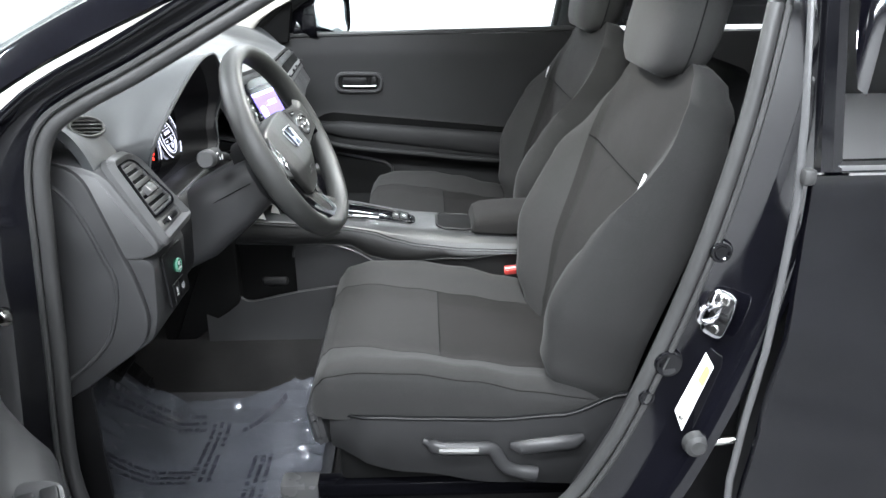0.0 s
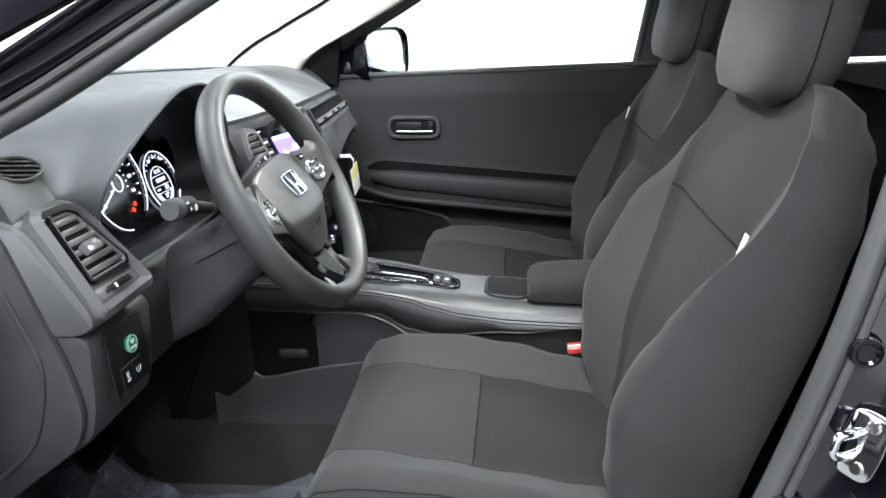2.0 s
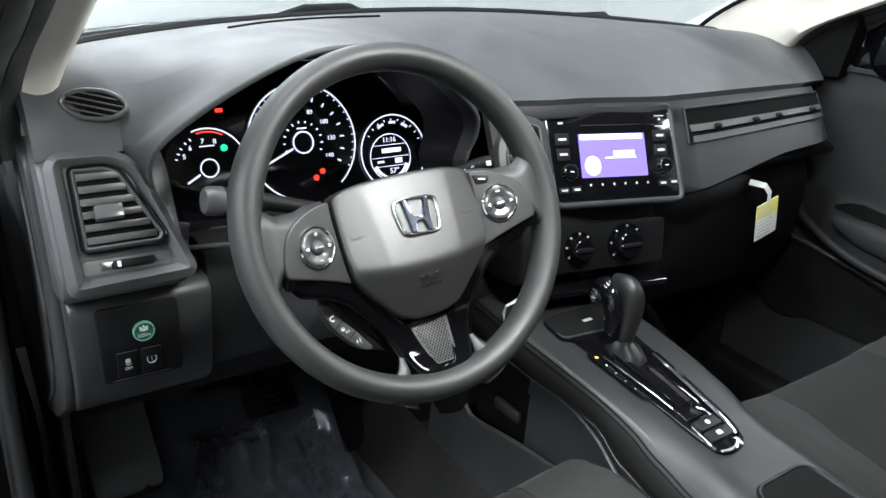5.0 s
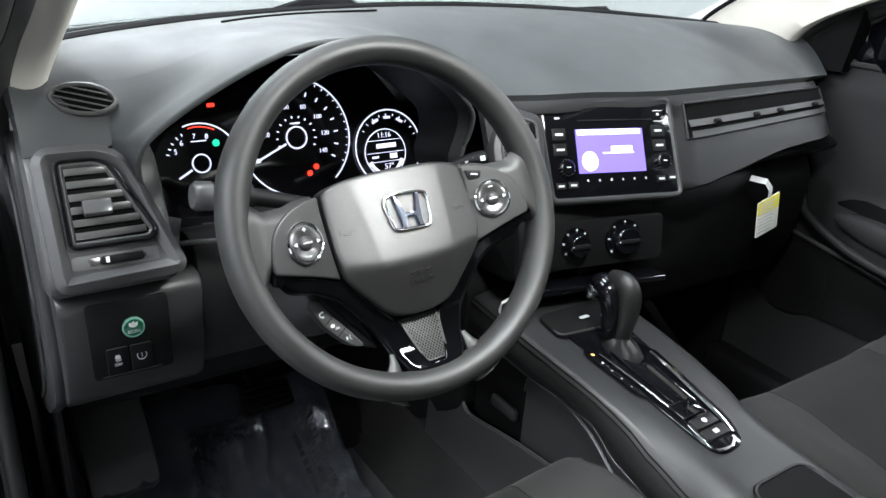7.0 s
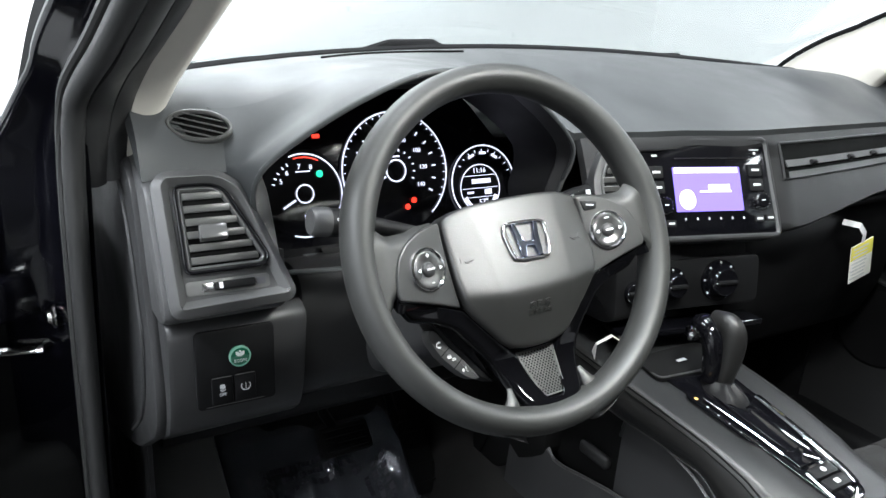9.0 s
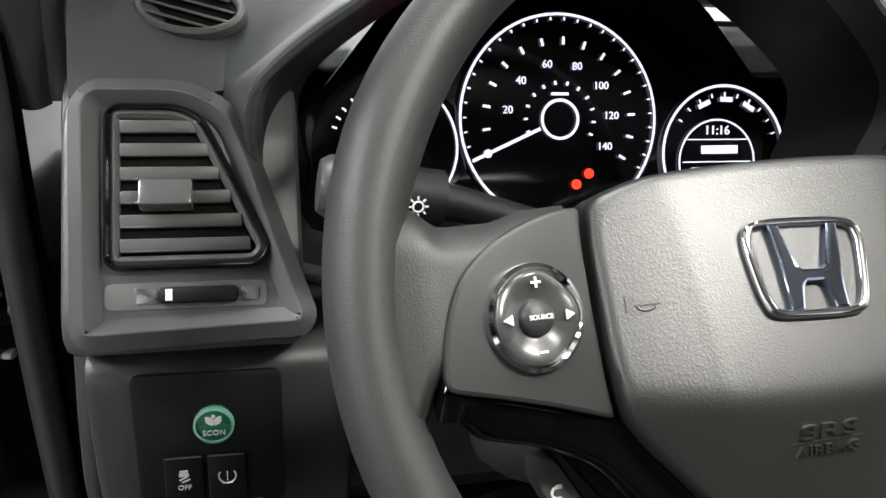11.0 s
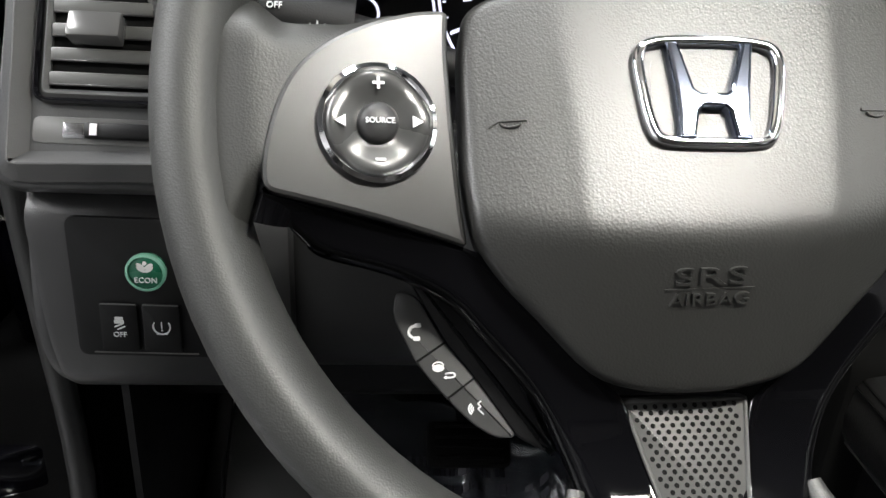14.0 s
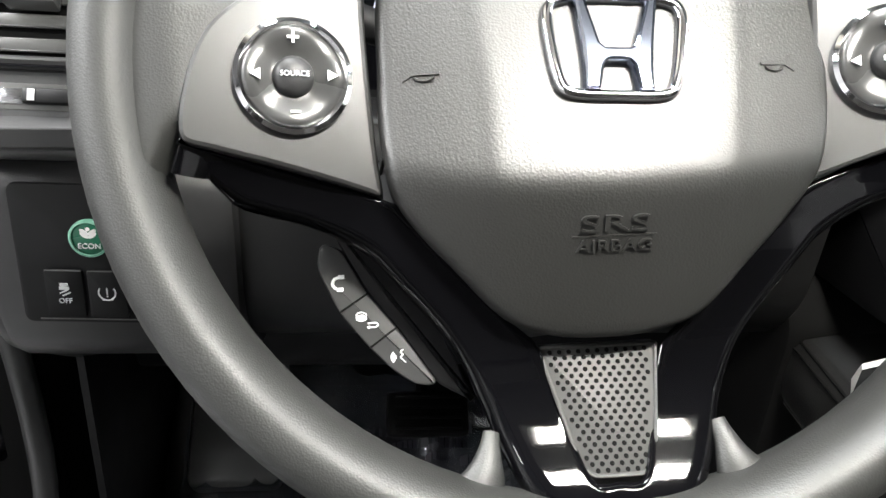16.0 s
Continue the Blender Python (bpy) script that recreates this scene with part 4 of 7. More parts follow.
        part("figure", words(txt, 0.0072), "g_white", s, m=at(0.0365 * math.cos(radians(a)), 0.0365 * math.sin(radians(a)), 0))
    part("unit_bar", box(0.012, 0.0018, 0.0006), "g_white", s, m=at(0, 0.0165, 0))
    for x, y in ((0.011, -0.043), (0.020, -0.036)):
        part("belt_lamp", slab(circle(0.0034, 10), 0, 0.001, 0), "g_red", s, "red warning lamp", m=at(x, y, 0))
    # information dial
    d = part("info_dial", lathe([(0.0001, -0.002), (0.051, -0.002), (0.053, -0.004)], 40), "gloss", c, "lit information dial with clock", m=at(0.130, -0.011, 0))
    ring("dial_ring", 0.050, 0.0010, -60, 240, "g_white", 0, 0, 0, d)
    ring("inner_ring", 0.031, 0.0007, 0, 360, "g_white", -0.006, -0.006, 0, d)
    part("display", slab(circle(0.0300, 32, -0.006, -0.006), -0.0015, -0.0008, 0), "gloss", d)
    part("clock", words("11:16", 0.0095), "g_white", d, m=at(-0.006, 0.017, 0))
    part("line", join(*[box(w, 0.0008, 0.0006, c=(-0.006, y, 0)) for w, y in ((0.050, 0.0105), (0.056, -0.0060), (0.052, -0.018))]), "g_white", d)
    part("reading_bar", join(box(0.030, 0.006, 0.0006, c=(-0.004, 0.003, 0)), box(0.011, 0.007, 0.0006, c=(0.006, -0.0115, 0)), box(0.010, 0.003, 0.0006, c=(-0.022, -0.0115, 0))), "g_white", d)
    part("temperature", words("57\u00b0", 0.0105), "g_white", d, m=at(-0.002, -0.0250, 0))
    part("arc_bar", tube([(-0.006 + 0.027 * math.cos(radians(a)), -0.006 + 0.027 * math.sin(radians(a)), 0) for a in range(205, 336, 10)], [0.0003 + 0.0028 * abs(i - 6.5) / 6.5 for i in range(14)], 6, ref=(0, 0, 1)), "g_white", d)
    part("fuel_bar", join(*[move(box(0.010, 0.0035, 0.0006), at(0.040 * math.cos(radians(a)), 0.040 * math.sin(radians(a)), 0, a - 90)) for a in (60, 88, 115)]), "g_white", d)
    part("tick", ticks(0, 0, 0.042, 0.045, 0.0009, range(20, 160, 14)), "g_white", d)


cluster()


# ---- fascia right of the gauges ----
def tall(y):
    """Extra height of the fascia towards the radio."""
    return 0.024 * max(0.0, min(1.0, (2.05 - y) / 0.20))


def fascia(u, v):
    """Rear face of the passenger side: v along y, u from the rim down."""
    y = 1.495 + 0.800 * v
    lx, lz = lip(y)
    x_top, z_top = lx + 0.008, lz - 0.006
    drop = 0.125 + tall(y) - 0.030 * max(0, (y - 1.85) / 0.42)
    x = x_top + 0.064 * u ** 0.9 - 0.05 * max(0, u - 0.86) / 0.14
    x -= 0.030 * max(0.0, min(1.0, (1.800 - y) / 0.012)) * max(0.0, min(1.0, (y - 1.545) / 0.012)) * max(0.0, min(1.0, (u - 0.10) / 0.08))
    round_end = max(0, (y - 2.21) / 0.085) ** 2
    return (x - 0.05 * round_end, y, z_top - drop * u - 0.01 * round_end * (1 - 2 * u))


part("fascia", sheet(fascia, 18, 40, 0.012), "plastic", dash, "grey moulded fascia", 60)
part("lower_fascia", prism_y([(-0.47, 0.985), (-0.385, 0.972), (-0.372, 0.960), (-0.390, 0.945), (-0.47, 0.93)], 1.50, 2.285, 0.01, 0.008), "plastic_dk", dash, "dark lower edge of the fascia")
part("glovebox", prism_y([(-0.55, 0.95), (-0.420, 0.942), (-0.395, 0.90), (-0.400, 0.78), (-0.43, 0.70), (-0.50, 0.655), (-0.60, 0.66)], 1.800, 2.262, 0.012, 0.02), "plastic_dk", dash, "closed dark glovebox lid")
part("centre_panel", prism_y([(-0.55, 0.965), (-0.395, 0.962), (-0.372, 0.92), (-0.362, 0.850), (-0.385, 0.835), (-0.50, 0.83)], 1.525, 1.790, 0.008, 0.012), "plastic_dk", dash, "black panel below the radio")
# Solid block; its black stands for the recess's shade.
part("lower_recess_shade", prism_y([(-0.62, 0.84), (-0.47, 0.835), (-0.44, 0.80), (-0.44, 0.60), (-0.62, 0.45)], 1.50, 1.795, 0.006, 0.012), "black_hole", dash, "black block for the shade in the recess below the climate controls")


def centre_vent():
    m = axes((-0.402, 1.525, 1.026), (0.16, 1, 0), (-0.45, 0.0, 0.88))
    v = part("air_vent", slab(round_poly([(-0.036, -0.048), (0.040, -0.048), (0.044, 0.040), (0.006, 0.052), (-0.012, 0.046), (-0.034, 0.010)], 0.014), -0.012, 0.010, 0.003), "plastic", dash, "centre air vent in grey surround", m=m)
    out = round_poly([(-0.024, -0.038), (0.032, -0.038), (0.034, 0.032), (0.006, 0.040), (-0.010, 0.034), (-0.024, 0.004)], 0.010)
    # No duct behind; black paints its shade.
    part("well", slab(out, 0.006, 0.0108, 0), "black_hole", v)
    part("rim", frame_ring(out, 0.003, 0.008, 0.0135, 0.001), "satin", v)
    for i in range(6):
        y = -0.030 + 0.0115 * i
        part("slat", move(box(0.052 if i < 4 else 0.034, 0.0070, 0.0022, 0.0006, seg=1), pose(0.004, y, 0.0125, 28)), "satin", v)


centre_vent()


def long_vent():
    """Wide slot vent in front of the passenger."""
    y0, y1 = 1.812, 2.212

    def slot(u, v):
        y = y0 + (y1 - y0) * v
        p = Vector(fascia((0.10 + 0.375 * u) * 0.125 / (0.125 + tall(y)), (y - 1.495) / 0.8))
        return p + Vector((0.0022, 0, 0.001))
    # Slot is not recessed; a black sheet holds its shade.
    v = part("air_vent", sheet(slot, 4, 24, 0.002), "black_hole", dash, "long passenger vent, the shade in its slot a black sheet")
    part("slat", sheet(lambda a, b: Vector(slot(0.48 + 0.17 * a, 0.015 + 0.96 * b)) + Vector((0.0022 + 0.003 * a, 0, 0.001)), 3, 20, 0.0015), "trim_mid", v, "broad grey vane")
    part("vent_floor", sheet(lambda a, b: Vector(slot(0.80 + 0.19 * a, 0.03 + 0.955 * b)) + Vector((0.0016, 0, 0.0004)), 2, 20, 0.001), "trim_mid", v, "grey lower face of the slot")
    for w in (0.17, 0.43, 0.60, 0.86):
        p = Vector(slot(0.58, w))
        part("slider", move(box(0.007, 0.014, 0.009, 0.002), pose(p.x + 0.006, p.y, p.z, 0, 30)), "plastic_dk", v)
    for a, r in ((-0.02, 0.0018), (1.0, 0.0012)):
        part("vent_edge", tube([Vector(slot(a, i / 20)) + Vector((0.001, 0, 0)) for i in range(21)], r, 6), "plastic_dk" if a > 0 else "plastic", v)
    for b in (0.0, 1.0):
        part("vent_end", tube([Vector(slot(i / 8, b)) + Vector((0.001, 0, 0)) for i in range(9)], 0.0018, 6), "plastic", v)


long_vent()


# ---- radio ----
def radio():
    m = axes((-0.373, 1.675, 1.012), (0.2588, 0.9659, 0), (-0.4535, 0.1215, 0.8829)) @ pose(0.002, 0.003, 0)
    r = thing("car_radio", "gloss black touchscreen radio with lit violet display", "radio", m=m)
    o = round_poly([(-0.092, -0.064), (0.106, -0.063), (0.101, 0.067), (-0.101, 0.065)], 0.006)
    part("surround", frame_ring(inset_ring(o, -0.0075), 0.0080, -0.03, 0.0022, 0.0026), "plastic", r, "satin grey surround")
    part("body", slab(o, -0.03, 0.0, 0.002), "gloss", r)
    part("screen", slab(rrect(0.1065, 0.0615, 0.001, cx=0.001), 0.0, 0.0012, 0), M["screen"], r, "lit violet screen")
    part("status_bar", box(0.100, 0.0075, 0.0006, c=(0.0, 0.0262, 0.0015)), M["screen_hi"], r)
    part("roundel", slab([Vector((p.x, p.y * 1.1)) for p in circle(0.0125, 28, -0.034, -0.013)], 0.0012, 0.0018, 0), M["screen_hi"], r)
    part("title_bar", join(box(0.034, 0.009, 0.0006, c=(0.018, 0.0015, 0.0015)), box(0.050, 0.002, 0.0006, c=(0.012, -0.0035, 0.0015))), M["screen_hi"], r)
    part("disc_slot", box(0.120, 0.0014, 0.001, c=(0.012, 0.043, 0.0008)), "chrome", r, "disc slot")
    part("eject_bar", join(box(0.016, 0.001, 0.0008, c=(0.083, 0.055, 0.0006)), box(0.016, 0.001, 0.0008, c=(0.083, 0.040, 0.0006)), box(0.003, 0.003, 0.0008, c=(0.083, 0.050, 0.0006))), "g_print", r)
    part("brand_bar", box(0.008, 0.003, 0.0006, c=(-0.078, 0.047, 0.0006)), "g_print", r)
    for x, ys in ((-0.078, (0.024, 0.003)), (0.080, (0.026, 0.005))):
        for y in ys:
            k = part("key", slab(rrect(0.021, 0.017, 0.0015), 0, 0.002, 0.0006), "plastic_dk", r, m=at(x, y, 0))
            part("legend", box(0.012, 0.0032, 0.0004), "g_print", k, m=at(0, 0, 0.0022))
    for x, y in ((-0.072, -0.0225), (0.082, -0.0185)):
        k = part("knob", lathe([(0.0001, 0.009), (0.009, 0.009), (0.0105, 0.0075), (0.011, 0.0)], 28), "gloss", r, "ribbed round knob", m=at(x, y, 0))
        part("rib", join(*[box(0.0012, 0.0012, 0.007, c=(0.0112 * math.cos(a), 0.0112 * math.sin(a), 0.004)) for a in [2 * math.pi * i / 14 for i in range(14)]]), "brushed", k)
        part("mark", box(0.006, 0.0016, 0.0004), "g_print", k, m=at(0, 0, 0.0094))
    for x, y in ((-0.082, -0.047), (-0.063, -0.0465), (0.078, -0.043), (0.096, -0.042)):
        k = part("key", slab(rrect(0.015, 0.009, 0.001), 0, 0.0018, 0.0005), "plastic_dk", r, m=at(x, y, 0))
        part("legend", box(0.009, 0.0028, 0.0004), "g_print", k, m=at(0, 0, 0.002))
    for i in range(6):
        part("preset_mark", box(0.0022, 0.0032, 0.0004), "g_print", r, m=at(-0.040 + 0.0185 * i, -0.041, 0.0008))


M["screen"] = glow_mat("screen_violet", (0.27, 0.19, 0.92), 0.95)
M["screen_hi"] = glow_mat("screen_white", (0.80, 0.80, 1.0), 1.6)
radio()


def climate():
    m = axes((-0.358, 1.660, 0.884), (0.20, 1, 0), (-0.18, 0, 1))
    c = thing("climate_panel", "black climate control panel with round knobs", "controls", m=m)
    part("face", slab(rrect(0.235, 0.070, 0.012), -0.02, 0.0, 0.002), "plastic_dk", c)
    for x, y, rr in ((-0.105, -0.002, 0.020), (-0.036, 0.002, 0.0235), (0.045, 0.002, 0.0295)):
        k = part("knob", lathe([(0.0001, 0.020), (rr * 0.62, 0.020), (rr * 0.72, 0.017), (rr * 0.80, 0.004), (rr, 0.004), (rr, 0)], 36), "gloss", c, "round gloss black knob", m=at(x, y, 0))
        part("mark", join(*[box(0.0028, 0.0028, 0.0006, 0.0008, c=(rr * 0.88 * math.cos(a), rr * 0.88 * math.sin(a), 0.0046), seg=1) for a in [math.radians(-40 + 43 * i) for i in range(7)]]), "g_print", k)
        part("pointer", box(rr * 0.5, 0.0018, 0.0006), "g_print", k, m=at(-rr * 0.35, 0, 0.0204))
        part("grip", box(rr * 1.1, 0.006, 0.006, 0.002), "plastic_dk", k, m=at(0, 0, 0.021))
    part("shelf_bar", prism_y([(-0.03, -0.008), (0.012, -0.006), (0.014, 0.004), (-0.03, 0.008)], -0.12, 0.12, 0.003, 0.003), "gloss", c, "gloss black bar", m=Matrix(((0, 1, 0, 0), (0, 0, 1, -0.062), (1, 0, 0, 0), (0, 0, 0, 1))))


climate()

# ---- steering wheel; local x to its right, y up, z to the driver ----
def steering_wheel():
    tilt, yaw = radians(27.1), radians(-3.43)
    nrm = Vector((math.cos(tilt) * math.cos(yaw), math.cos(tilt) * math.sin(yaw), math.sin(tilt)))
    lat = Vector((-math.sin(yaw), math.cos(yaw), 0))
    m = axes(WC, lat, nrm.cross(lat)) @ pose(0, 0, 0, 0, 0, 4.6)
    w = thing("steering_wheel", "dark grey three-spoke steering wheel with gloss black lower trim", "steering wheel", m=m)
    R, n = 0.1678, 96
    rings = []
    rim_turn = axes((-0.260, 1.2692, 1.0227), *[Vector((-math.sin(radians(-3.78)), math.cos(radians(-3.78)), 0)), Vector((math.cos(radians(26.7)), 0, math.sin(radians(26.7)))).cross(Vector((0, 1, 0)))])
    rim_turn = m.inverted() @ rim_turn
    for i in range(n):
        a = 2 * math.pi * i / n
        # thumb rests swell the rim a little near the side spokes
        swell = 1 + 0.10 * (math.exp(-((a - radians(20)) / 0.22) ** 2) + math.exp(-((a - radians(160)) / 0.22) ** 2))
        c = Vector((R * math.cos(a), R * math.sin(a), 0))
        rad = Vector((math.cos(a), math.sin(a), 0))
        rings.append([c + rad * 0.0142 * swell * math.copysign(abs(math.cos(b)) ** 0.92, math.cos(b)) + Vector((0, 0, 0.0200 * math.copysign(abs(math.sin(b)) ** 1.06, math.sin(b)))) for b in [2 * math.pi * j / 28 for j in range(28)]])
    part("rim", loft(rings, cap=False, close_path=True), "wheel", w, "moulded grey rim", m=rim_turn)

    # surfaces of the hub: upper facet leaning back, lower facet, raised outer ends of the pads
    def crown(x, y):
        k = 0.0012
        up, low = 0.0010 - 0.19 * (y - 0.004), 0.0094 + 0.37 * (y + 0.0385 - 2.0 * x * x)
        z = -k * math.log(math.exp(-up / k) + math.exp(-low / k)) if max(abs(up), abs(low)) < 0.06 else min(up, low)
        d = max(0.0, abs(x) - (0.041 + 0.10 * (y + 0.01)))
        return z - 0.35 * x * x - 0.11 * d * min(1, d / 0.006)

    def pad_z(x, y):
        return -0.0098 + 0.25 * (abs(x) - 0.0743)

    def centre(y):
        return 0.0010 + 0.0035 * max(0.0, min(1.0, (y + 0.05) / 0.055))

    # spokes of rim material that carry the side pads
    for s in (-1, 1):
        def blade(u, v):
            x = 0.083 + 0.080 * u
            y_lo = lerp_key([(0, -0.024), (0.60, -0.022), (0.76, -0.024), (1.0, -0.062)], u)
            y_hi = lerp_key([(0, 0.045), (0.20, 0.044), (0.45, 0.0395), (0.66, 0.0390), (0.82, 0.047), (1.0, 0.060)], u)
            y = y_lo + (y_hi - y_lo) * v
            z = pad_z(x, y) - 0.0012 - 0.005 * max(0, x - 0.146) / 0.017 - 0.012 * max(0.0, abs(2 * v - 1) - 0.55) ** 2 / 0.2
            return (s * x, y, z)
        part("spoke", sheet(blade, 22, 22, 0.014, flip=s < 0), "wheel", w, "grey spoke", 70)
        # ears where the lower trim meets the rim
        ear = curve_pts([(s * 0.060, -0.166, -0.012), (s * 0.0525, -0.153, -0.011), (s * 0.0462, -0.141, -0.011), (s * 0.0435, -0.132, -0.0135), (s * 0.0420, -0.1255, -0.017)], 4, False)
        part("ear", tube(ear, [0.0030 + 0.0190 * (1 - i / 16) ** 2.2 + 0.002 * (1 - i / 16) for i in range(17)], 24, squash=0.60, ref=(0, 0, 1)), "wheel", w, "grey ear joining trim and rim", 80)

    # airbag cover: crowned shield
    side = [(0.045, 0.0535), (0.066, 0.0500), (0.0780, 0.0445), (0.0815, 0.034), (0.0822, 0.013), (0.0815, -0.010), (0.0790, -0.0265), (0.0752, -0.0400), (0.0655, -0.0535), (0.0550, -0.0650), (0.0360, -0.0850), (0.0190, -0.0915)]
    out = curve_pts([(0, 0.0550, 0)] + [(x, y, 0) for x, y in side] + [(0, -0.0930, 0)] + [(-x, y, 0) for x, y in side[::-1]], 4)
    out = [Vector((p.x, p.y)) for p in out]
    rows = []
    for k, (sc, dz) in enumerate([(1.0, -0.024), (1.0, -0.0050), (0.994, -0.0022), (0.980, -0.0006)] + [(0.96 - 0.032 * i, 0.0) for i in range(30)]):
        rows.append([Vector((p.x * sc + centre(p.y * sc), (p.y + 0.018) * sc - 0.018, crown(p.x * sc, (p.y + 0.018) * sc - 0.018) + dz)) for p in out])
    part("airbag_cover", loft(rows), "leather", w, "grained grey airbag cover", 30)
    part("hub_back", lathe([(0.046, -0.10), (0.048, -0.05), (0.048, -0.032), (0.0001, -0.030)], 32), "plastic_dk", w, "black hub behind the cover")

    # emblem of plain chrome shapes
    ring = curve_pts([(-0.0160, 0.0174, 0), (0, 0.0184, 0), (0.0160, 0.0174, 0), (0.0206, 0.0125, 0), (0.0199, 0.000, 0), (0.0176, -0.0130, 0), (0.0138, -0.0174, 0), (0, -0.0180, 0), (-0.0138, -0.0174, 0), (-0.0176, -0.0130, 0), (-0.0199, 0.000, 0), (-0.0206, 0.0125, 0)], 5)
    em = part("emblem", tube(ring, 0.0019, 12, closed=True, ref=(0, 0, 1), squash=1.2), "chrome", w, "chrome emblem in a rounded frame", m=Matrix.Translation((0.0058, 0.0090, crown(0, 0.009) + 0.0012)) @ pose(0, 0, 0, -10.8, 0, -3.0) @ Matrix.Diagonal((1.16, 1.02, 1, 1)))
    half = [(0.0104, -0.0166), (0.0104, -0.0100), (0.0110, 0.0000), (0.0128, 0.0164), (0.0092, 0.0164), (0.0066, 0.0060), (0.0052, 0.0002), (0.0038, -0.0012)]
    low_half = [(0.0030, -0.0062), (0.0042, -0.0078), (0.0058, -0.0166)]
    bar = half + [(-x, y) for x, y in half[::-1]] + [(-x, y) for x, y in low_half[::-1]] + low_half
    # The chrome's dim bluish reflection is put into the bar's colour.
    part("emblem_bar", slab([Vector(p) for p in bar], -0.003, 0.0030, 0.0012), "chrome_blue_reflection", em, "chrome crossbar with its bluish reflection in the colour", angle=20)
    part("emblem_ground", slab(rrect(0.034, 0.031, 0.008), -0.007, -0.0012, 0), "leather", em, "grey ground of the emblem")

    # embossed words and horn marks
    for txt, size, wide, y in (("SRS", 0.0085, 1.95, -0.0528), ("AIRBAG", 0.0060, 1.30, -0.0602)):
        part("embossed_word", words(txt, size, 0.0009, wide), "leather", w, "embossed lettering", m=Matrix.Translation((0.0015, y, crown(0, y) + 0.0003)) @ pose(0, 0, 0, 20.3))
    part("embossed_line", box(0.030, 0.0006, 0.0006), "leather", w, m=Matrix.Translation((0.0015, -0.0567, crown(0, -0.0567))) @ pose(0, 0, 0, 20.3))
    for s in (-1, 1):
        horn = join(slab([Vector((-s * x, y)) for x, y in ((-0.0066, -0.0034), (-0.0030, -0.0011), (0.0066, -0.0011), (0.0066, -0.0002), (-0.0030, 0.0009), (-0.0066, 0.0032))][::-s], -0.0010, 0.0003, 0), tube([(-s * (0.0012 + 0.0034 * math.cos(a)), -0.0016 - 0.0016 * math.sin(a), 0) for a in [math.pi * k / 8 for k in range(9)]], 0.0005, 6, ref=(0, 0, 1)))
        part("horn_mark", horn, "leather", w, "embossed horn symbol", m=Matrix.Translation((s * 0.0635 + 0.001, 0.0028, crown(0.0635 - s * 0.003, 0.0028) + 0.0004)) @ pose(0, 0, 0, -10.8, s * 10.5, 0))

    # side pads with round button clusters
    for s in (-1, 1):
        o = [(0.0808, 0.0420), (0.0907, 0.0414), (0.1064, 0.0372), (0.1216, 0.0296), (0.1327, 0.0197), (0.1383, 0.0082), (0.1417, -0.0050), (0.1429, -0.0125), (0.1425, -0.0205), (0.1270, -0.0243), (0.1080, -0.0295), (0.0890, -0.0355), (0.0770, -0.0398), (0.0788, -0.0260), (0.0808, 0.0040), (0.0818, 0.0300)]
        o = round_poly([(s * x, y) for x, y in o], [0.003] + [0.008] * 7 + [0.004] + [0.008] * 3 + [0.0025] + [0.008] * 3, 3)
        part("button_pad", cushion(o if s < 0 else o[::-1], -0.014, 0.0016, 0.0018, pad_z, (s * 0.106, 0.0025)), "pad", w, "satin dark grey button pad", 20)
        c = part("button_ring", lathe([(0.0172, 0.0028), (0.0184, 0.0042), (0.0200, 0.0034), (0.0205, 0.0)], 48, cap=False), "chrome", w, "chrome button ring", m=Matrix.Translation((s * 0.1062, 0.0018, pad_z(0.1062, 0) + 0.0006)) @ pose(0, 0, 0, 0, -s * 14.0, 0))
        rows = []
        for r, h in ((0.0001, 0.0016), (0.0070, 0.0018), (0.0090, 0.0024), (0.0125, 0.0036), (0.0155, 0.0042), (0.0172, 0.0034), (0.0177, 0.0)):
            rows.append([Vector((r * math.cos(a), r * math.sin(a), h + 0.0011 * (r / 0.0172) ** 2 * math.cos(4 * a) * (h > 0))) for a in [2 * math.pi * j / 48 for j in range(48)]])
        part("rocker", loft(rows), "rocker", c, "dark satin four-way rocker", 70)
        part("centre_key", lathe([(0.0001, 0.0062), (0.0030, 0.0060), (0.0055, 0.0051), (0.0068, 0.0036), (0.0072, 0.001)], 36), "plastic", c, "domed centre key", 70)
        if s < 0:
            part("word", words("SOURCE", 0.0026), "white", c, m=at(0, 0, 0.0063))
            part("symbol", join(box(0.0040, 0.0009, 0.0004, c=(0, 0.0128, 0.0050)), box(0.0009, 0.0040, 0.0004, c=(0, 0.0128, 0.0050)), box(0.0034, 0.0008, 0.0004, c=(0, -0.0125, 0.0050))), "white", c)
        else:
            part("word", join(box(0.008, 0.0018, 0.0004), box(0.005, 0.0014, 0.0004, c=(0, 0.0125, -0.0010)), box(0.005, 0.0014, 0.0004, c=(0, -0.0125, -0.0010))), "white", c, m=at(0, 0, 0.0063))
        for q in (-1, 1):
            part("arrow", slab([Vector(p) for p in ((q * 0.0148, 0), (q * 0.0112, 0.0019), (q * 0.0112, -0.0019))][::q], 0.0046, 0.0056, 0), "white", c)
    key = round_poly([(0.0835, 0.0375), (0.1010, 0.0330), (0.0985, 0.0258), (0.0860, 0.0262)], 0.002)
    k = part("cruise_key", slab(key, 0.0012, 0.0032, 0.0008, pad_z), "plastic_dk", w, "small black key")
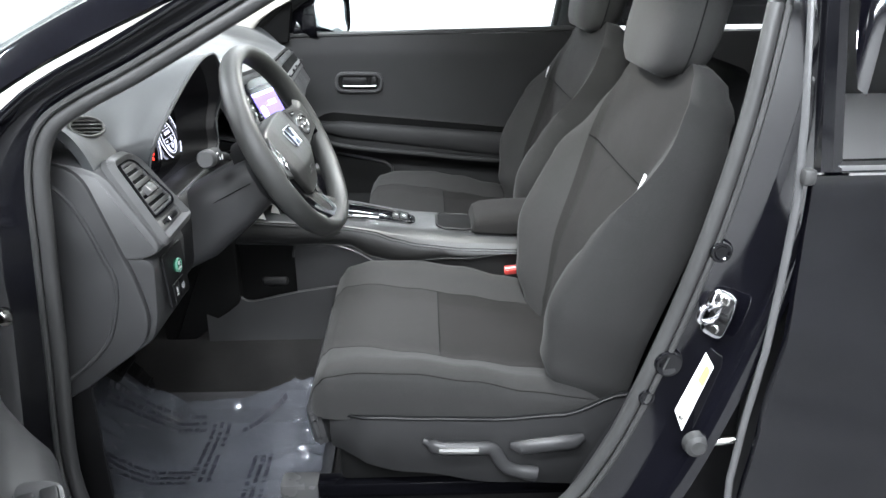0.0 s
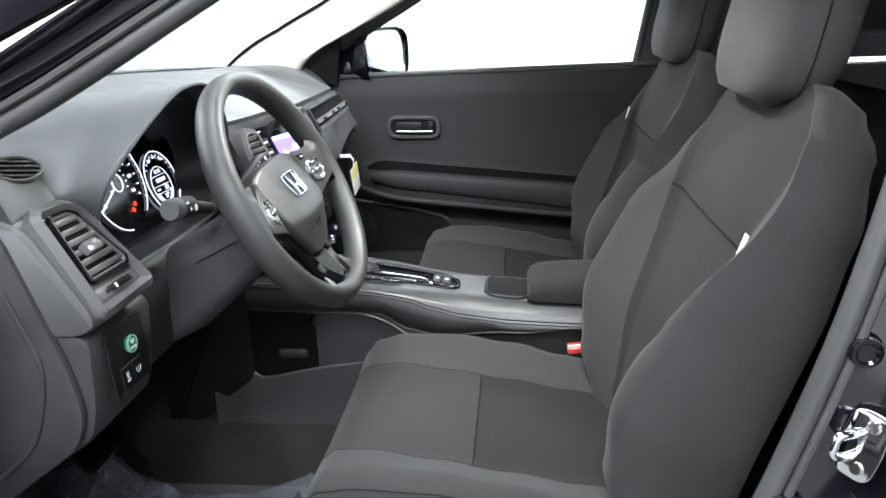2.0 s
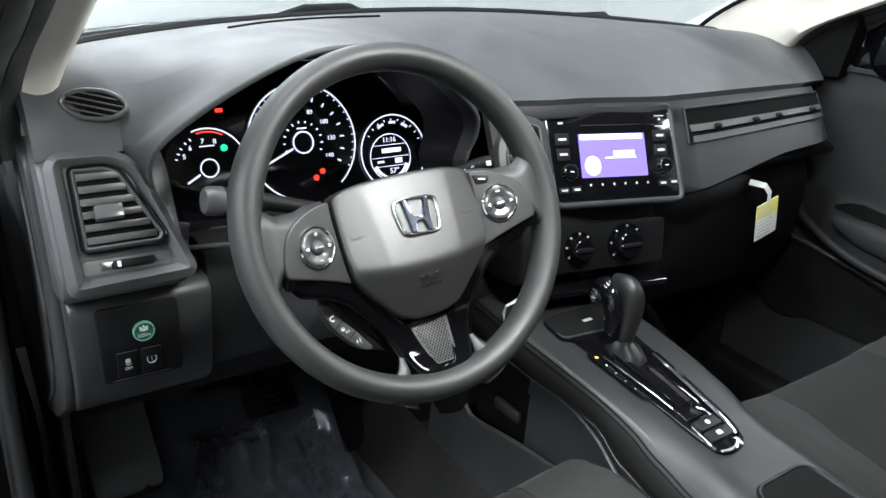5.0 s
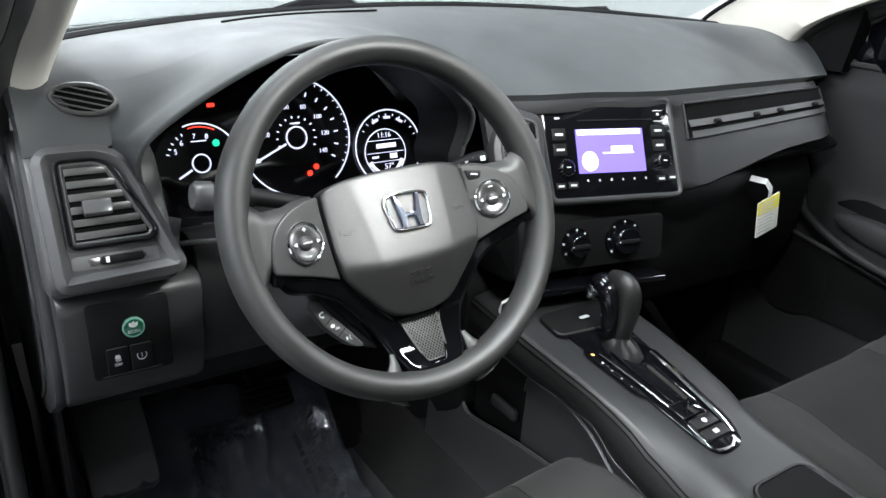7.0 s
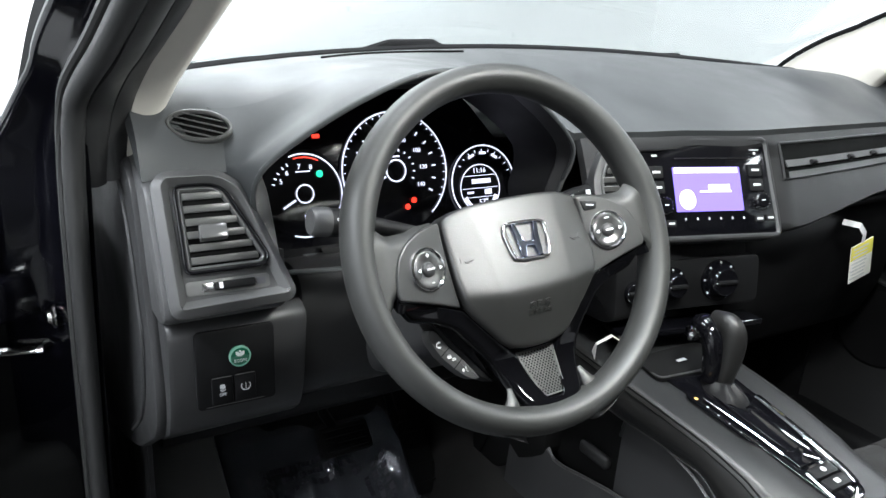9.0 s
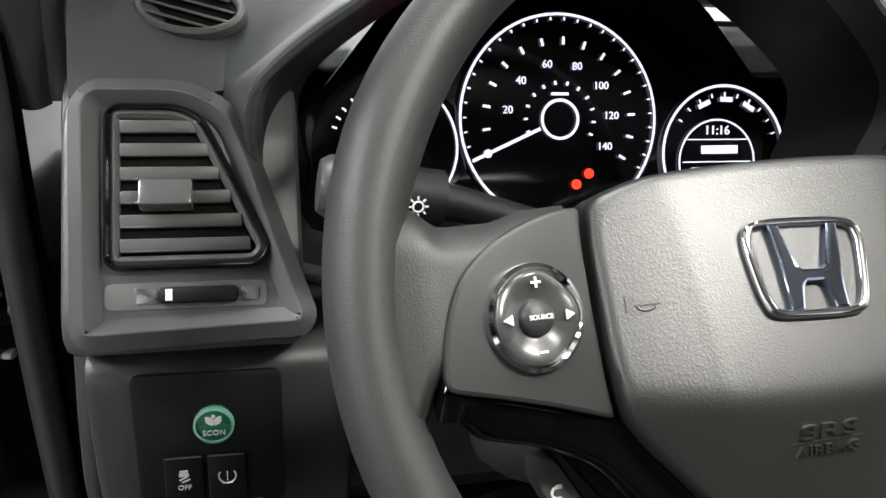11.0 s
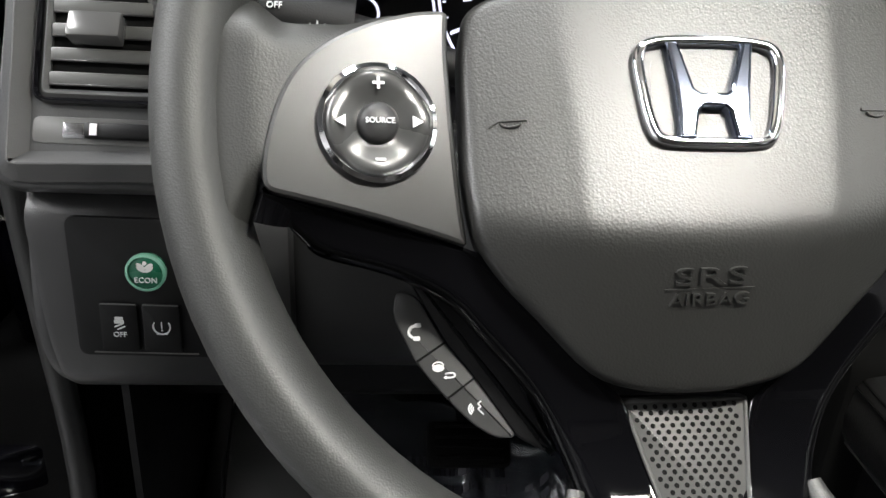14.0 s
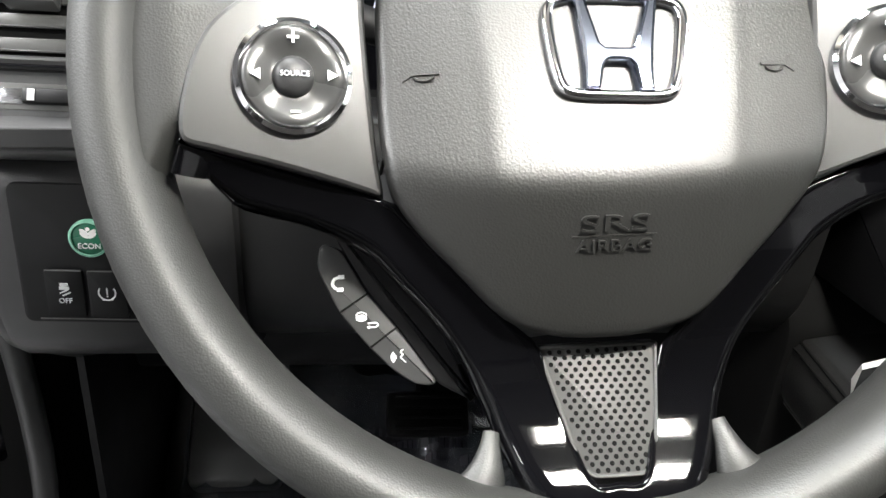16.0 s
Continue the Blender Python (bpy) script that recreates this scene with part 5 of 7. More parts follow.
    part("legend", box(0.008, 0.0014, 0.0004), "g_print", k, m=Matrix.Translation((0.0925, 0.0308, pad_z(0.0925, 0) + 0.0034)) @ pose(0, 0, 0, 0, -14, -14))

    # gloss black lower trim: wings under the pads and a V down to the rim
    HEIGHT = np.polyfit((-0.02, -0.030, -0.041, -0.0515, -0.065, -0.086, -0.098, -0.118, -0.137, -0.152), (0.0025, -0.0050, -0.0110, -0.0125, -0.0135, -0.0185, -0.0215, -0.0165, -0.0085, -0.0010), 5)
    for s in (-1, 1):
        lo = curve_pts([(0.1455, -0.0205, 0), (0.1405, -0.0285, 0), (0.1345, -0.0360, 0), (0.1280, -0.0415, 0), (0.1050, -0.0485, 0), (0.0860, -0.0590, 0), (0.0745, -0.0716, 0), (0.0555, -0.0953, 0), (0.0452, -0.1180, 0), (0.0395, -0.1335, 0), (0.0295, -0.1505, 0), (0.0145, -0.1558, 0), (0, -0.1566, 0)], 5, False)
        hi = curve_pts([(0.1435, -0.0208, 0), (0.1350, -0.0228, 0), (0.1270, -0.0250, 0), (0.1080, -0.0303, 0), (0.0890, -0.0363, 0), (0.0765, -0.0408, 0), (0.0720, -0.0440, 0), (0.0545, -0.0645, 0), (0.0330, -0.0865, 0), (0.0232, -0.0970, 0), (0.0160, -0.1200, 0), (0.0095, -0.1415, 0), (0, -0.1430, 0)], 5, False)
        nk = len(lo) - 1

        def wing(u, v):
            k = round(u * nk)
            p = lo[k].lerp(hi[k], v)
            a = max(0, 1 - v / 0.30)
            return (s * p.x + 0.0012, p.y, float(np.polyval(HEIGHT, p.y)) + 0.115 * max(0, p.x - 0.10) - 0.0090 * (1 - math.sqrt(1 - a * a)) - 0.0015 * (1 - math.sqrt(max(0, 1 - max(0, (v - 0.85) / 0.15) ** 2))))
        part("trim_wing", sheet(wing, nk, 24, 0.010, flip=s > 0), "gloss_trim", w, "gloss black trim strip", 70)
    slope = lambda x, y: -0.0240 - 0.335 * (y + 0.0965)
    plate = round_poly([(-0.0230, -0.0960), (0.0232, -0.0960), (0.0168, -0.1370), (0.0125, -0.1420), (-0.0080, -0.1420), (-0.0122, -0.1370)], [0.001, 0.001, 0.004, 0.004, 0.004, 0.004])
    gp = part("perforated_plate", slab(plate, -0.006, 0.0, 0.0006, slope), "plate", w, "satin grey perforated plate")
    part("plate_border", move(frame_ring([Vector((p.x, p.y)) for p in plate], 0.0014, 0.0, 0.0010, 0.0004), Matrix(((1, 0, 0, 0), (0, 1, 0, 0), (0, -0.335, 1, -0.0240 - 0.335 * 0.0965), (0, 0, 0, 1)))), "plate", gp)
    # Plate stays solid; small black discs paint the holes' shade.
    holes = []
    for r in range(20):
        y = -0.0985 - 0.00216 * r
        wd = 0.0212 - (0.0212 - 0.0125) * r / 19 - 0.0016
        mid = 0.0022 * r / 19
        k = int(wd * 2 / 0.0036) + 1
        for i in range(-k, k + 1):
            x = (i + 0.5 * (r % 2)) * 0.0036
            if abs(x - mid) < wd:
                holes.append(slab(circle(0.00088, 8, x, y), 0.0002, 0.0005, 0, slope))
    part("hole", join(*holes), "black_hole", gp, "black discs for the shade in the punched holes")["kind"] = "stuff"

    # telephone key strip below the left spoke
    strip = round_poly([(-0.1025, -0.0530), (-0.0945, -0.0560), (-0.0850, -0.0735), (-0.0745, -0.0870), (-0.0590, -0.1100), (-0.0673, -0.1098), (-0.0757, -0.1043), (-0.0850, -0.0947), (-0.0962, -0.0806), (-0.1042, -0.0630)], 0.004)
    shelf = round_poly([(-0.1000, -0.0450), (-0.0880, -0.0440), (-0.0660, -0.0700), (-0.0450, -0.1180), (-0.0500, -0.1150), (-0.0590, -0.1100), (-0.0745, -0.0870), (-0.0850, -0.0735), (-0.0945, -0.0560)], 0.002)
    part("strip_back", slab(shelf, -0.060, -0.0345, 0.002), "plastic_dk", w, "black shelf behind the key strip")
    base = part("phone_keys", slab(strip, -0.050, -0.0340, 0.0018), "key_grey", w, "grey strip of three telephone keys")
    for p, q in (((-0.0958, -0.0803), (-0.0850, -0.0735)), ((-0.0852, -0.0945), (-0.0745, -0.0870))):
        part("key_gap", bar2(p, q, 0.0008, -0.0345, -0.0337), "black_hole", base)
    handset = join(tube(curve_pts([(0.0012, 0.0022, 0), (-0.0012, 0.0014, 0), (-0.0020, -0.0008, 0), (-0.0006, -0.0024, 0)], 4, False), 0.0006, 6), slab(rrect(0.0024, 0.0016, 0.0004, cx=0.0014, cy=0.0022), -0.0003, 0.0004, 0), slab(rrect(0.0026, 0.0016, 0.0004, cx=0.0008, cy=-0.0026), -0.0003, 0.0004, 0))
    part("symbol", handset, "white", base, m=at(-0.0962, -0.0690, -0.0337))
    desk = join(slab([Vector((p.x, p.y * 0.62)) for p in circle(0.0022, 14)], 0, 0.0004, 0), tube([(0.0020 * math.cos(a), 0.0008 + 0.0014 * math.sin(a), 0.0003) for a in [math.pi * k / 8 for k in range(9)]], 0.0003, 5, ref=(0, 0, 1)), tube(curve_pts([(0.0024, -0.0036, 0), (0.0052, -0.0036, 0), (0.0062, -0.0028, 0), (0.0052, -0.0020, 0), (0.0024, -0.0022, 0)], 4, False), 0.00038, 5, ref=(0, 0, 1)), slab([Vector(p) for p in ((0.0018, -0.0036), (0.0030, -0.0044), (0.0030, -0.0028))], 0, 0.0004, 0))
    part("symbol", desk, "white", base, m=at(-0.0878, -0.0828, -0.0337))
    talk = join(tube(curve_pts([(0.0016, 0.0028, 0), (0.0004, 0.0018, 0), (0.0014, 0.0008, 0), (0.0004, 0.0, 0), (0.0012, -0.0010, 0), (0.0024, -0.0022, 0)], 3, False), 0.00035, 5, ref=(0, 0, 1)), *[tube([(-0.0008 - r * math.cos(a), r * math.sin(a), 0) for a in [math.pi * (k / 6 - 0.5) / 1.6 for k in range(7)]], 0.0003, 5, ref=(0, 0, 1)) for r in (0.0008, 0.0016, 0.0024)])
    part("symbol", talk, "white", base, m=at(-0.0739, -0.0983, -0.0337))


steering_wheel()


def column():
    nrm = Vector((math.cos(radians(27)), 0, math.sin(radians(27))))
    m = axes(WC - nrm * 0.10, (0, 1, 0), nrm.cross(Vector((0, 1, 0))))
    c = thing("steering_column", "dark plastic steering column with two stalks", "steering column", m=m)
    rows = []
    for z, wx, hy, cy in ((-0.20, 0.075, 0.062, -0.048), (-0.12, 0.078, 0.064, -0.047), (-0.03, 0.070, 0.055, -0.034), (0.02, 0.062, 0.047, -0.026), (0.026, 0.054, 0.040, -0.026)):
        rows.append([Vector((wx * math.copysign(abs(math.cos(a)) ** 0.6, math.cos(a)), cy + hy * math.copysign(abs(math.sin(a)) ** 0.6, math.sin(a)), z)) for a in [2 * math.pi * i / 32 for i in range(32)]])
    part("shroud", loft(rows), "plastic", c, "grey column shroud")
    part("shroud_seam", tube([(0.071 * s, -0.018, z) for s in (-1,) for z in (-0.15, -0.05, 0.015)], 0.001, 5), "black_hole", c)
    lamp = part("light_stalk", tube([(-0.06, 0.040, 0.0), (-0.11, 0.054, 0.004), (-0.150, 0.060, 0.008)], [0.008, 0.009, 0.011], 14), "plastic_dk", c, "black light stalk with grey end cap")
    part("sleeve", tube([(-0.118, 0.056, 0.006), (-0.160, 0.061, 0.010)], 0.0140, 20), "plastic_dk", lamp)
    part("end_cap", tube([(-0.158, 0.061, 0.010), (-0.172, 0.0625, 0.011), (-0.176, 0.063, 0.0112)], [0.0146, 0.0146, 0.0120], 24), "trim_mid", lamp, "grey round end cap")
    sun = join(tube([(0.0024 * math.cos(a), 0.0024 * math.sin(a), 0) for a in [2 * math.pi * k / 14 for k in range(14)]], 0.0005, 5, closed=True, ref=(0, 0, 1)), *[move(box(0.0016, 0.0008, 0.0006, c=(0.0040, 0, 0)), at(0, 0, 0, 45 * k)) for k in range(8)])
    part("symbol", sun, "white", lamp, m=at(-0.132, 0.050, 0.0217) @ pose(0, 0, 0, 22))
    part("symbol", join(*[move(box(0.0030, 0.0007, 0.0005), at(0.0012 * (k % 2), 0.0016 * k, 0, 10 - 10 * k)) for k in range(3)]), "white", lamp, m=at(-0.150, 0.050, 0.0231) @ pose(0, 0, 0, 22))
    part("word", words("OFF", 0.0038), "white", lamp, m=at(-0.150, 0.060, 0.0243))
    wip = part("wiper_stalk", tube([(0.06, 0.036, 0.0), (0.11, 0.050, 0.004), (0.158, 0.058, 0.008), (0.176, 0.061, 0.010)], [0.008, 0.009, 0.0115, 0.010], 14), "plastic_dk", c, "black wiper stalk with pale symbols")
    part("symbol", join(*[move(box(0.0045, 0.0022, 0.0005), pose(0.118 + 0.013 * i, 0.0525 + 0.0030 * i, 0.018, 0, 0, 12)) for i in range(4)]), "white", wip)
    part("end_symbol", box(0.007, 0.006, 0.0006), "white", wip, m=at(0.166, 0.060, 0.0215))


column()

# ---- centre console ----
CON = [  # x, half width of the top, top height
    (-0.47, 0.100, 0.800), (-0.36, 0.102, 0.793), (-0.26, 0.098, 0.784), (-0.16, 0.092, 0.772), (-0.06, 0.090, 0.756), (0.05, 0.094, 0.744), (0.18, 0.098, 0.738), (0.42, 0.100, 0.735)]
CY = 1.612


def con_at(x):
    for (x0, w0, z0), (x1, w1, z1) in zip(CON, CON[1:]):
        if x <= x1:
            t = max(0, (x - x0) / (x1 - x0))
            return w0 + (w1 - w0) * t, z0 + (z1 - z0) * t
    return CON[-1][1:]


def con_top(x, dy, dz=0.0):
    w, z = con_at(x)
    return Vector((x, CY + dy, z + dz - 0.010 * (dy / w) ** 4))


def console():
    c = thing("centre_console", "dark grey centre console with gear lever and armrest", "console")
    xs = [-0.47 + 0.89 * i / 60 for i in range(61)]
    drop = lambda x: lerp_key([(-0.47, 0.0), (-0.20, 0.0), (-0.14, 0.004), (-0.09, 0.014), (-0.04, 0.020), (0.05, 0.021), (0.42, 0.018)], x)
    low = lambda x: lerp_key([(-0.47, -0.062), (-0.32, -0.058), (-0.24, -0.052), (-0.19, -0.050), (-0.143, -0.072), (-0.094, -0.076), (0.055, -0.054), (0.18, -0.038), (0.42, -0.036)], x)

    def flank(x, s):
        w, z = con_at(x)
        d, lo = drop(x), low(x)
        ring = [(0.92, -0.004 - 0.6 * d), (0.98, -0.005 - 0.85 * d), (1.0, -0.0075 - d), (1.045, -0.012 - d), (1.065, -0.5 * (0.012 + d) + 0.5 * lo), (1.04, lo + 0.009), (0.99, lo + 0.001), (0.90, lo - 0.001), (0.74, lo - 0.006), (0.72, -0.34)]
        return [Vector((x, CY + s * a * w, z + q)) for a, q in ring]
    crown = []
    for x in xs:
        w, z = con_at(x)
        d = drop(x)
        half = [(0.0, 0.0), (0.45, 0.0), (0.62, -0.0005), (0.78, -0.002 - 0.15 * d), (0.92, -0.004 - 0.6 * d)]
        crown.append([Vector((x, CY - a * w, z + q)) for a, q in half[:0:-1]] + [Vector((x, CY + a * w, z + q)) for a, q in half])
    part("top_panel", loft(crown, close_ring=False, cap=False), "console", c, "satin grey console top", 50)
    for s in (-1, 1):
        part("side_pad", loft([flank(x, s) for x in xs], close_ring=False, cap=False), "con_pad", c, "dark stitched leather-look console pad", 50)
        for k, r in ((2, 0.0011), (3, 0.0008)):
            part("seam", tube([flank(x, s)[k] + Vector((0, s * 0.0004, 0.0004)) for x in xs], r, 6), "black_hole", c, "stitched seam")
        part("pad_edge", tube([flank(x, s)[6] for x in xs], 0.0014, 6), "satin", c, "thin grey lower edge")
    # gate plate
    gate = [Vector((x, d)) for x, d in ((-0.335, -0.050), (-0.30, -0.050), (-0.075, -0.041), (-0.052, -0.037), (-0.044, -0.020), (-0.048, 0.012), (-0.075, 0.024), (-0.20, 0.038), (-0.30, 0.048), (-0.335, 0.050))]
    g = round_poly([(p.x, p.y) for p in gate], 0.012)
    zf = lambda x, y: con_at(x)[1]
    part("gate_plate", slab([Vector((p.x, CY + p.y)) for p in g], -0.004, 0.004, 0.0015, zf), "gloss", c, "gloss black gear gate plate")
    tray = [Vector((p.x, CY + p.y)) for p in round_poly([(-0.345, -0.060), (-0.292, -0.064), (-0.278, 0.060), (-0.345, 0.064)], 0.012)]
    part("tray", slab(tray, 0.002, 0.0062, 0.001, zf), "black_hole", c, "black rubber tray")
    part("tray_rim", frame_ring([Vector((p.x, p.y)) for p in tray], 0.003, 0.0, 0.002, 0.0006), "plastic", c, m=at(0, 0, 0.7925))
    part("tray_mark", box(0.006, 0.016, 0.0006), "g_print", c, "pale socket mark", m=at(-0.314, 1.612, 0.7965))
    for pts, wd in ((((-0.240, -0.039), (-0.18, -0.035), (-0.127, -0.032)), 0.0024), (((-0.094, -0.033), (-0.075, -0.035), (-0.056, -0.037)), 0.0026), (((-0.215, 0.034), (-0.15, 0.026), (-0.09, 0.019), (-0.062, 0.010)), 0.0072), (((-0.055, 0.002), (-0.049, -0.010), (-0.048, -0.022), (-0.051, -0.034)), 0.0024)):
        part("chrome_trim", tube([con_top(p.x, p.y, 0.0052) for p in curve_pts([(*q, 0) for q in pts], 6, False)], wd, 8, squash=0.5), "chrome", c, "chrome trim strip")
    sl = [Vector((p.x, CY + p.y)) for p in round_poly([(-0.258, -0.053), (-0.250, -0.058), (-0.160, -0.053), (-0.150, -0.046), (-0.165, -0.044)], 0.003)]
    ind = part("gate_display", slab(sl, 0.003, 0.0056, 0.0006, zf), "gloss", c, "gloss black gear display")
    part("lit_mark", box(0.004, 0.004, 0.0008), "g_amber", ind, "amber gear light", m=Matrix.Translation(con_top(-0.243, -0.0505, 0.0062)))
    for i in range(4):
        part("mark", box(0.003, 0.003, 0.0006), "g_print", ind, m=Matrix.Translation(con_top(-0.225 + 0.017 * i, -0.050, 0.0060)))
    part("gate_slot", slab([Vector((p.x, CY + p.y)) for p in rrect(0.13, 0.038, 0.012, cx=-0.185, cy=-0.003)], 0.003, 0.0052, 0.0006, zf), "gloss", c, "gloss black lever slot")
    # brake and hold switches
    for x, nm in ((-0.116, 0), (-0.090, 1), (-0.072, 2)):
        k = part("brake_switch", slab(rrect(0.026 if nm == 0 else 0.016, 0.040, 0.003), 0, 0.006 if nm else 0.003, 0.0015), "gloss" if nm == 0 else "plastic_dk", c, "small black console switch", m=Matrix.Translation(con_top(x, -0.013, 0.003)) @ pose(0, 0, 0, 0, 8, 0))
        if nm:
            part("mark", slab(circle(0.0035, 12), 0, 0.0006, 0) if nm == 1 else box(0.006, 0.008, 0.0006), "g_print", k, m=at(0, 0, 0.0063))
    # gear lever
    spine = curve_pts([(-0.247, CY + 0.004, 0.794), (-0.242, CY + 0.004, 0.828), (-0.243, CY + 0.003, 0.858), (-0.253, CY + 0.002, 0.873), (-0.278, CY + 0.001, 0.874)], 5, False)
    lv = part("gear_lever", tube(spine, [0.0105 + 0.0020 * min(1, i / 12) - 0.004 * max(0, i - 16) / 4 for i in range(len(spine))], 20, squash=1.25), "con_pad", c, "black gear lever with gloss grip")
    face = curve_pts([(-0.259, CY - 0.005, 0.796), (-0.260, CY - 0.006, 0.826), (-0.266, CY - 0.007, 0.850), (-0.281, CY - 0.007, 0.862), (-0.296, CY - 0.006, 0.862)], 5, False)
    part("grip_face", tube(face, [0.0135 + 0.0030 * min(1, i / 11) - 0.006 * max(0, i - 16) / 4 for i in range(len(face))], 20), "gloss", lv, "gloss black grip face")
    part("release_button", tube([(-0.289, CY - 0.017, 0.852), (-0.291, CY - 0.0250, 0.852), (-0.292, CY - 0.0270, 0.852)], [0.0105, 0.0095, 0.006], 20), "chrome", lv, "chrome release button")
    boot = []
    for z, s in ((0.783, 0.95), (0.790, 0.85), (0.796, 0.58), (0.800, 0.42)):
        boot.append([Vector((-0.240 + 0.038 * s * math.cos(a) - 0.012 * (1 - s), CY + 0.000 + 0.024 * s * math.sin(a), z + 0.002 * math.sin(6 * a))) for a in [2 * math.pi * i / 30 for i in range(30)]])
    part("lever_boot", loft(boot), "plastic_dk", c, "soft black lever boot")
    # cup recess and armrest
    cup = [Vector((p.x, CY + p.y)) for p in round_poly([(0.004, -0.050), (0.085, -0.054), (0.085, 0.054), (0.004, 0.050)], 0.022)]
    # Recess is not cut out; a flat black slab gives its shade.
    part("cup_recess_shade", slab(cup, -0.01, 0.0020, 0.001, zf), "black_hole", c, "black slab for the shade in the cup recess")
    part("recess_rim", tube([Vector((p.x, p.y, con_at(p.x)[1] + 0.001)) for p in cup], 0.0030, 6, closed=True), "plastic_dk", c)
    rows = []
    for x, s, top in ((0.082, 0.80, 0.008), (0.088, 0.90, 0.026), (0.105, 0.95, 0.036), (0.16, 0.97, 0.043), (0.30, 0.98, 0.048), (0.40, 0.96, 0.048), (0.415, 0.9, 0.05)):
        z0 = con_at(x)[1] + 0.003
        rows.append([Vector((x, CY + 0.080 * s * math.copysign(abs(math.cos(a)) ** 0.45, math.cos(a)), z0 + (top if math.sin(a) > 0 else 0.0) * abs(math.sin(a)) ** 0.5)) for a in [2 * math.pi * i / 32 for i in range(32)]])
    part("armrest", loft(rows), "fabric_md", c, "padded black armrest lid")
    return c


console()

# ---- front seats ----
def seat_strips(sections, cuts, names, mats, parent):
    """Loft split lengthwise into strips: bolsters and insert."""
    for (i0, i1), nm, mt in zip(cuts, names, mats):
        part(nm, loft([row[i0:i1 + 1] for row in sections], close_ring=False, cap=False), mt, parent, angle=70)


def make_seat(y, label, group, back=0.0):
    s = thing("front_seat", label, "car seat", group, m=pose(back, 0, 0))
    sgn = -1 if y < MID else 1       # outer side of this seat

    def P(x, d, z):
        return Vector((x, y + d, z))
    # cushion: cross sections from front to back
    N = 40
    keys = [(-0.226, (0.200, 0.605, 0.0, 0)), (-0.222, (0.218, 0.630, 0.003, 0)), (-0.212, (0.232, 0.656, 0.008, 0)), (-0.190, (0.243, 0.674, 0.014, 0)), (-0.14, (0.249, 0.676, 0.022, 0)), (-0.05, (0.252, 0.660, 0.036, 0)), (0.05, (0.253, 0.642, 0.038, 0)), (0.15, (0.250, 0.626, 0.030, 0)), (0.24, (0.240, 0.616, 0.020, 0)), (0.28, (0.22, 0.60, 0.01, 0))]
    rows = []
    for i in range(33):
        x = -0.226 + 0.506 * (i / 32) ** 1.7
        hw, zc, bol, low = lerp_key(keys, x)
        row = []
        for j in range(N + 1):
            t = -1 + 2 * j / N
            if abs(t) < 0.80:
                q = abs(t) / 0.80
                d = math.copysign(0.972 * hw * q, t)
                z = zc + bol * max(0, min(1, (q - 0.40) / 0.45)) ** 1.4 - 0.008 * max(0, (q - 0.9) / 0.1) ** 2
            else:
                f = (abs(t) - 0.80) / 0.20
                d = math.copysign(hw * (0.972 + 0.028 * math.sin(min(1, f * 2.2) * math.pi / 2) - 0.012 * f * f), t)
                z0 = zc + bol - 0.008
                z = z0 - (z0 - 0.600) * (f ** 1.25)
            row.append(P(x, d, max(z, 0.598)))
        rows.append(row)
    cut = 11
    seat_strips(rows, [(0, cut), (N - cut, N)], ["cushion_bolster", "cushion_bolster"], ["fabric", "fabric"], s)
    cs = 20
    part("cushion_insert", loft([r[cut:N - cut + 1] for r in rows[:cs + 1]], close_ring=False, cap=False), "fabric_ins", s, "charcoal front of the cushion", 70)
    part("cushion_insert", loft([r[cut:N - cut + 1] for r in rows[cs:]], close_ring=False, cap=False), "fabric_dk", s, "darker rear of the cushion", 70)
    for j in (cut, N - cut):
        part("seam", tube([row[j] + Vector((0, 0, -0.0002)) for row in rows[2:]], 0.0011, 6), "fabric_dk", s, "sewn seam")
    for j in (4, N - 4):
        part("seam", tube([row[j] + Vector((0, math.copysign(0.0006, j - N / 2), 0)) for row in rows[1:]], 0.0012, 6), "fabric_dk", s, "sewn side seam")
    part("seam", tube([rows[cs][j] + Vector((0, 0, 0.0000)) for j in range(cut, N - cut + 1)], 0.0012, 6), "black_hole", s, "dark cross seam")
    # backrest: sections from bottom to top along a leaning line
    keys = [(0.0, (0.205, 0.030, 0.100)), (0.10, (0.238, 0.060, 0.105)), (0.30, (0.252, 0.078, 0.105)), (0.55, (0.250, 0.070, 0.100)), (0.75, (0.236, 0.040, 0.095)), (0.90, (0.200, 0.014, 0.085)), (0.97, (0.165, 0.004, 0.065)), (1.0, (0.130, 0.0, 0.040))]
    low, high = Vector((0.218, 0, 0.615)), Vector((0.405, 0, 1.165))
    axis = (high - low)
    fwd = Vector((-axis.z, 0, axis.x)).normalized()
    rows = []
    M2 = 48
    edge = lambda t: min(0.955, 0.44 + 0.38 * min(1, max(0, t) / 0.66) ** 1.4 if t < 0.66 else 0.82 + 0.17 * min(1, (t - 0.66) / 0.22))
    IN, OUT, SIDE = 10, 8, 6
    half = IN + OUT + SIDE
    for i in range(41):
        t = i / 40
        hw, bol, dep = lerp_key(keys, t)
        c = low + axis * t + fwd * (0.010 * math.sin(math.pi * t) + 0.010 * math.exp(-((t - 0.28) / 0.16) ** 2))
        row, e = [], edge(t)
        rise = lambda q: bol * max(0, min(1, (q - e * 0.86) / 0.30)) ** 1.5 - bol * 0.22 * max(0, (q - 0.84) / 0.13) ** 2
        for j in range(-half, half + 1):
            n = abs(j)
            if n <= IN + OUT:
                q = e * n / IN if n <= IN else e + (0.97 - e) * (n - IN) / OUT
                d = hw * q
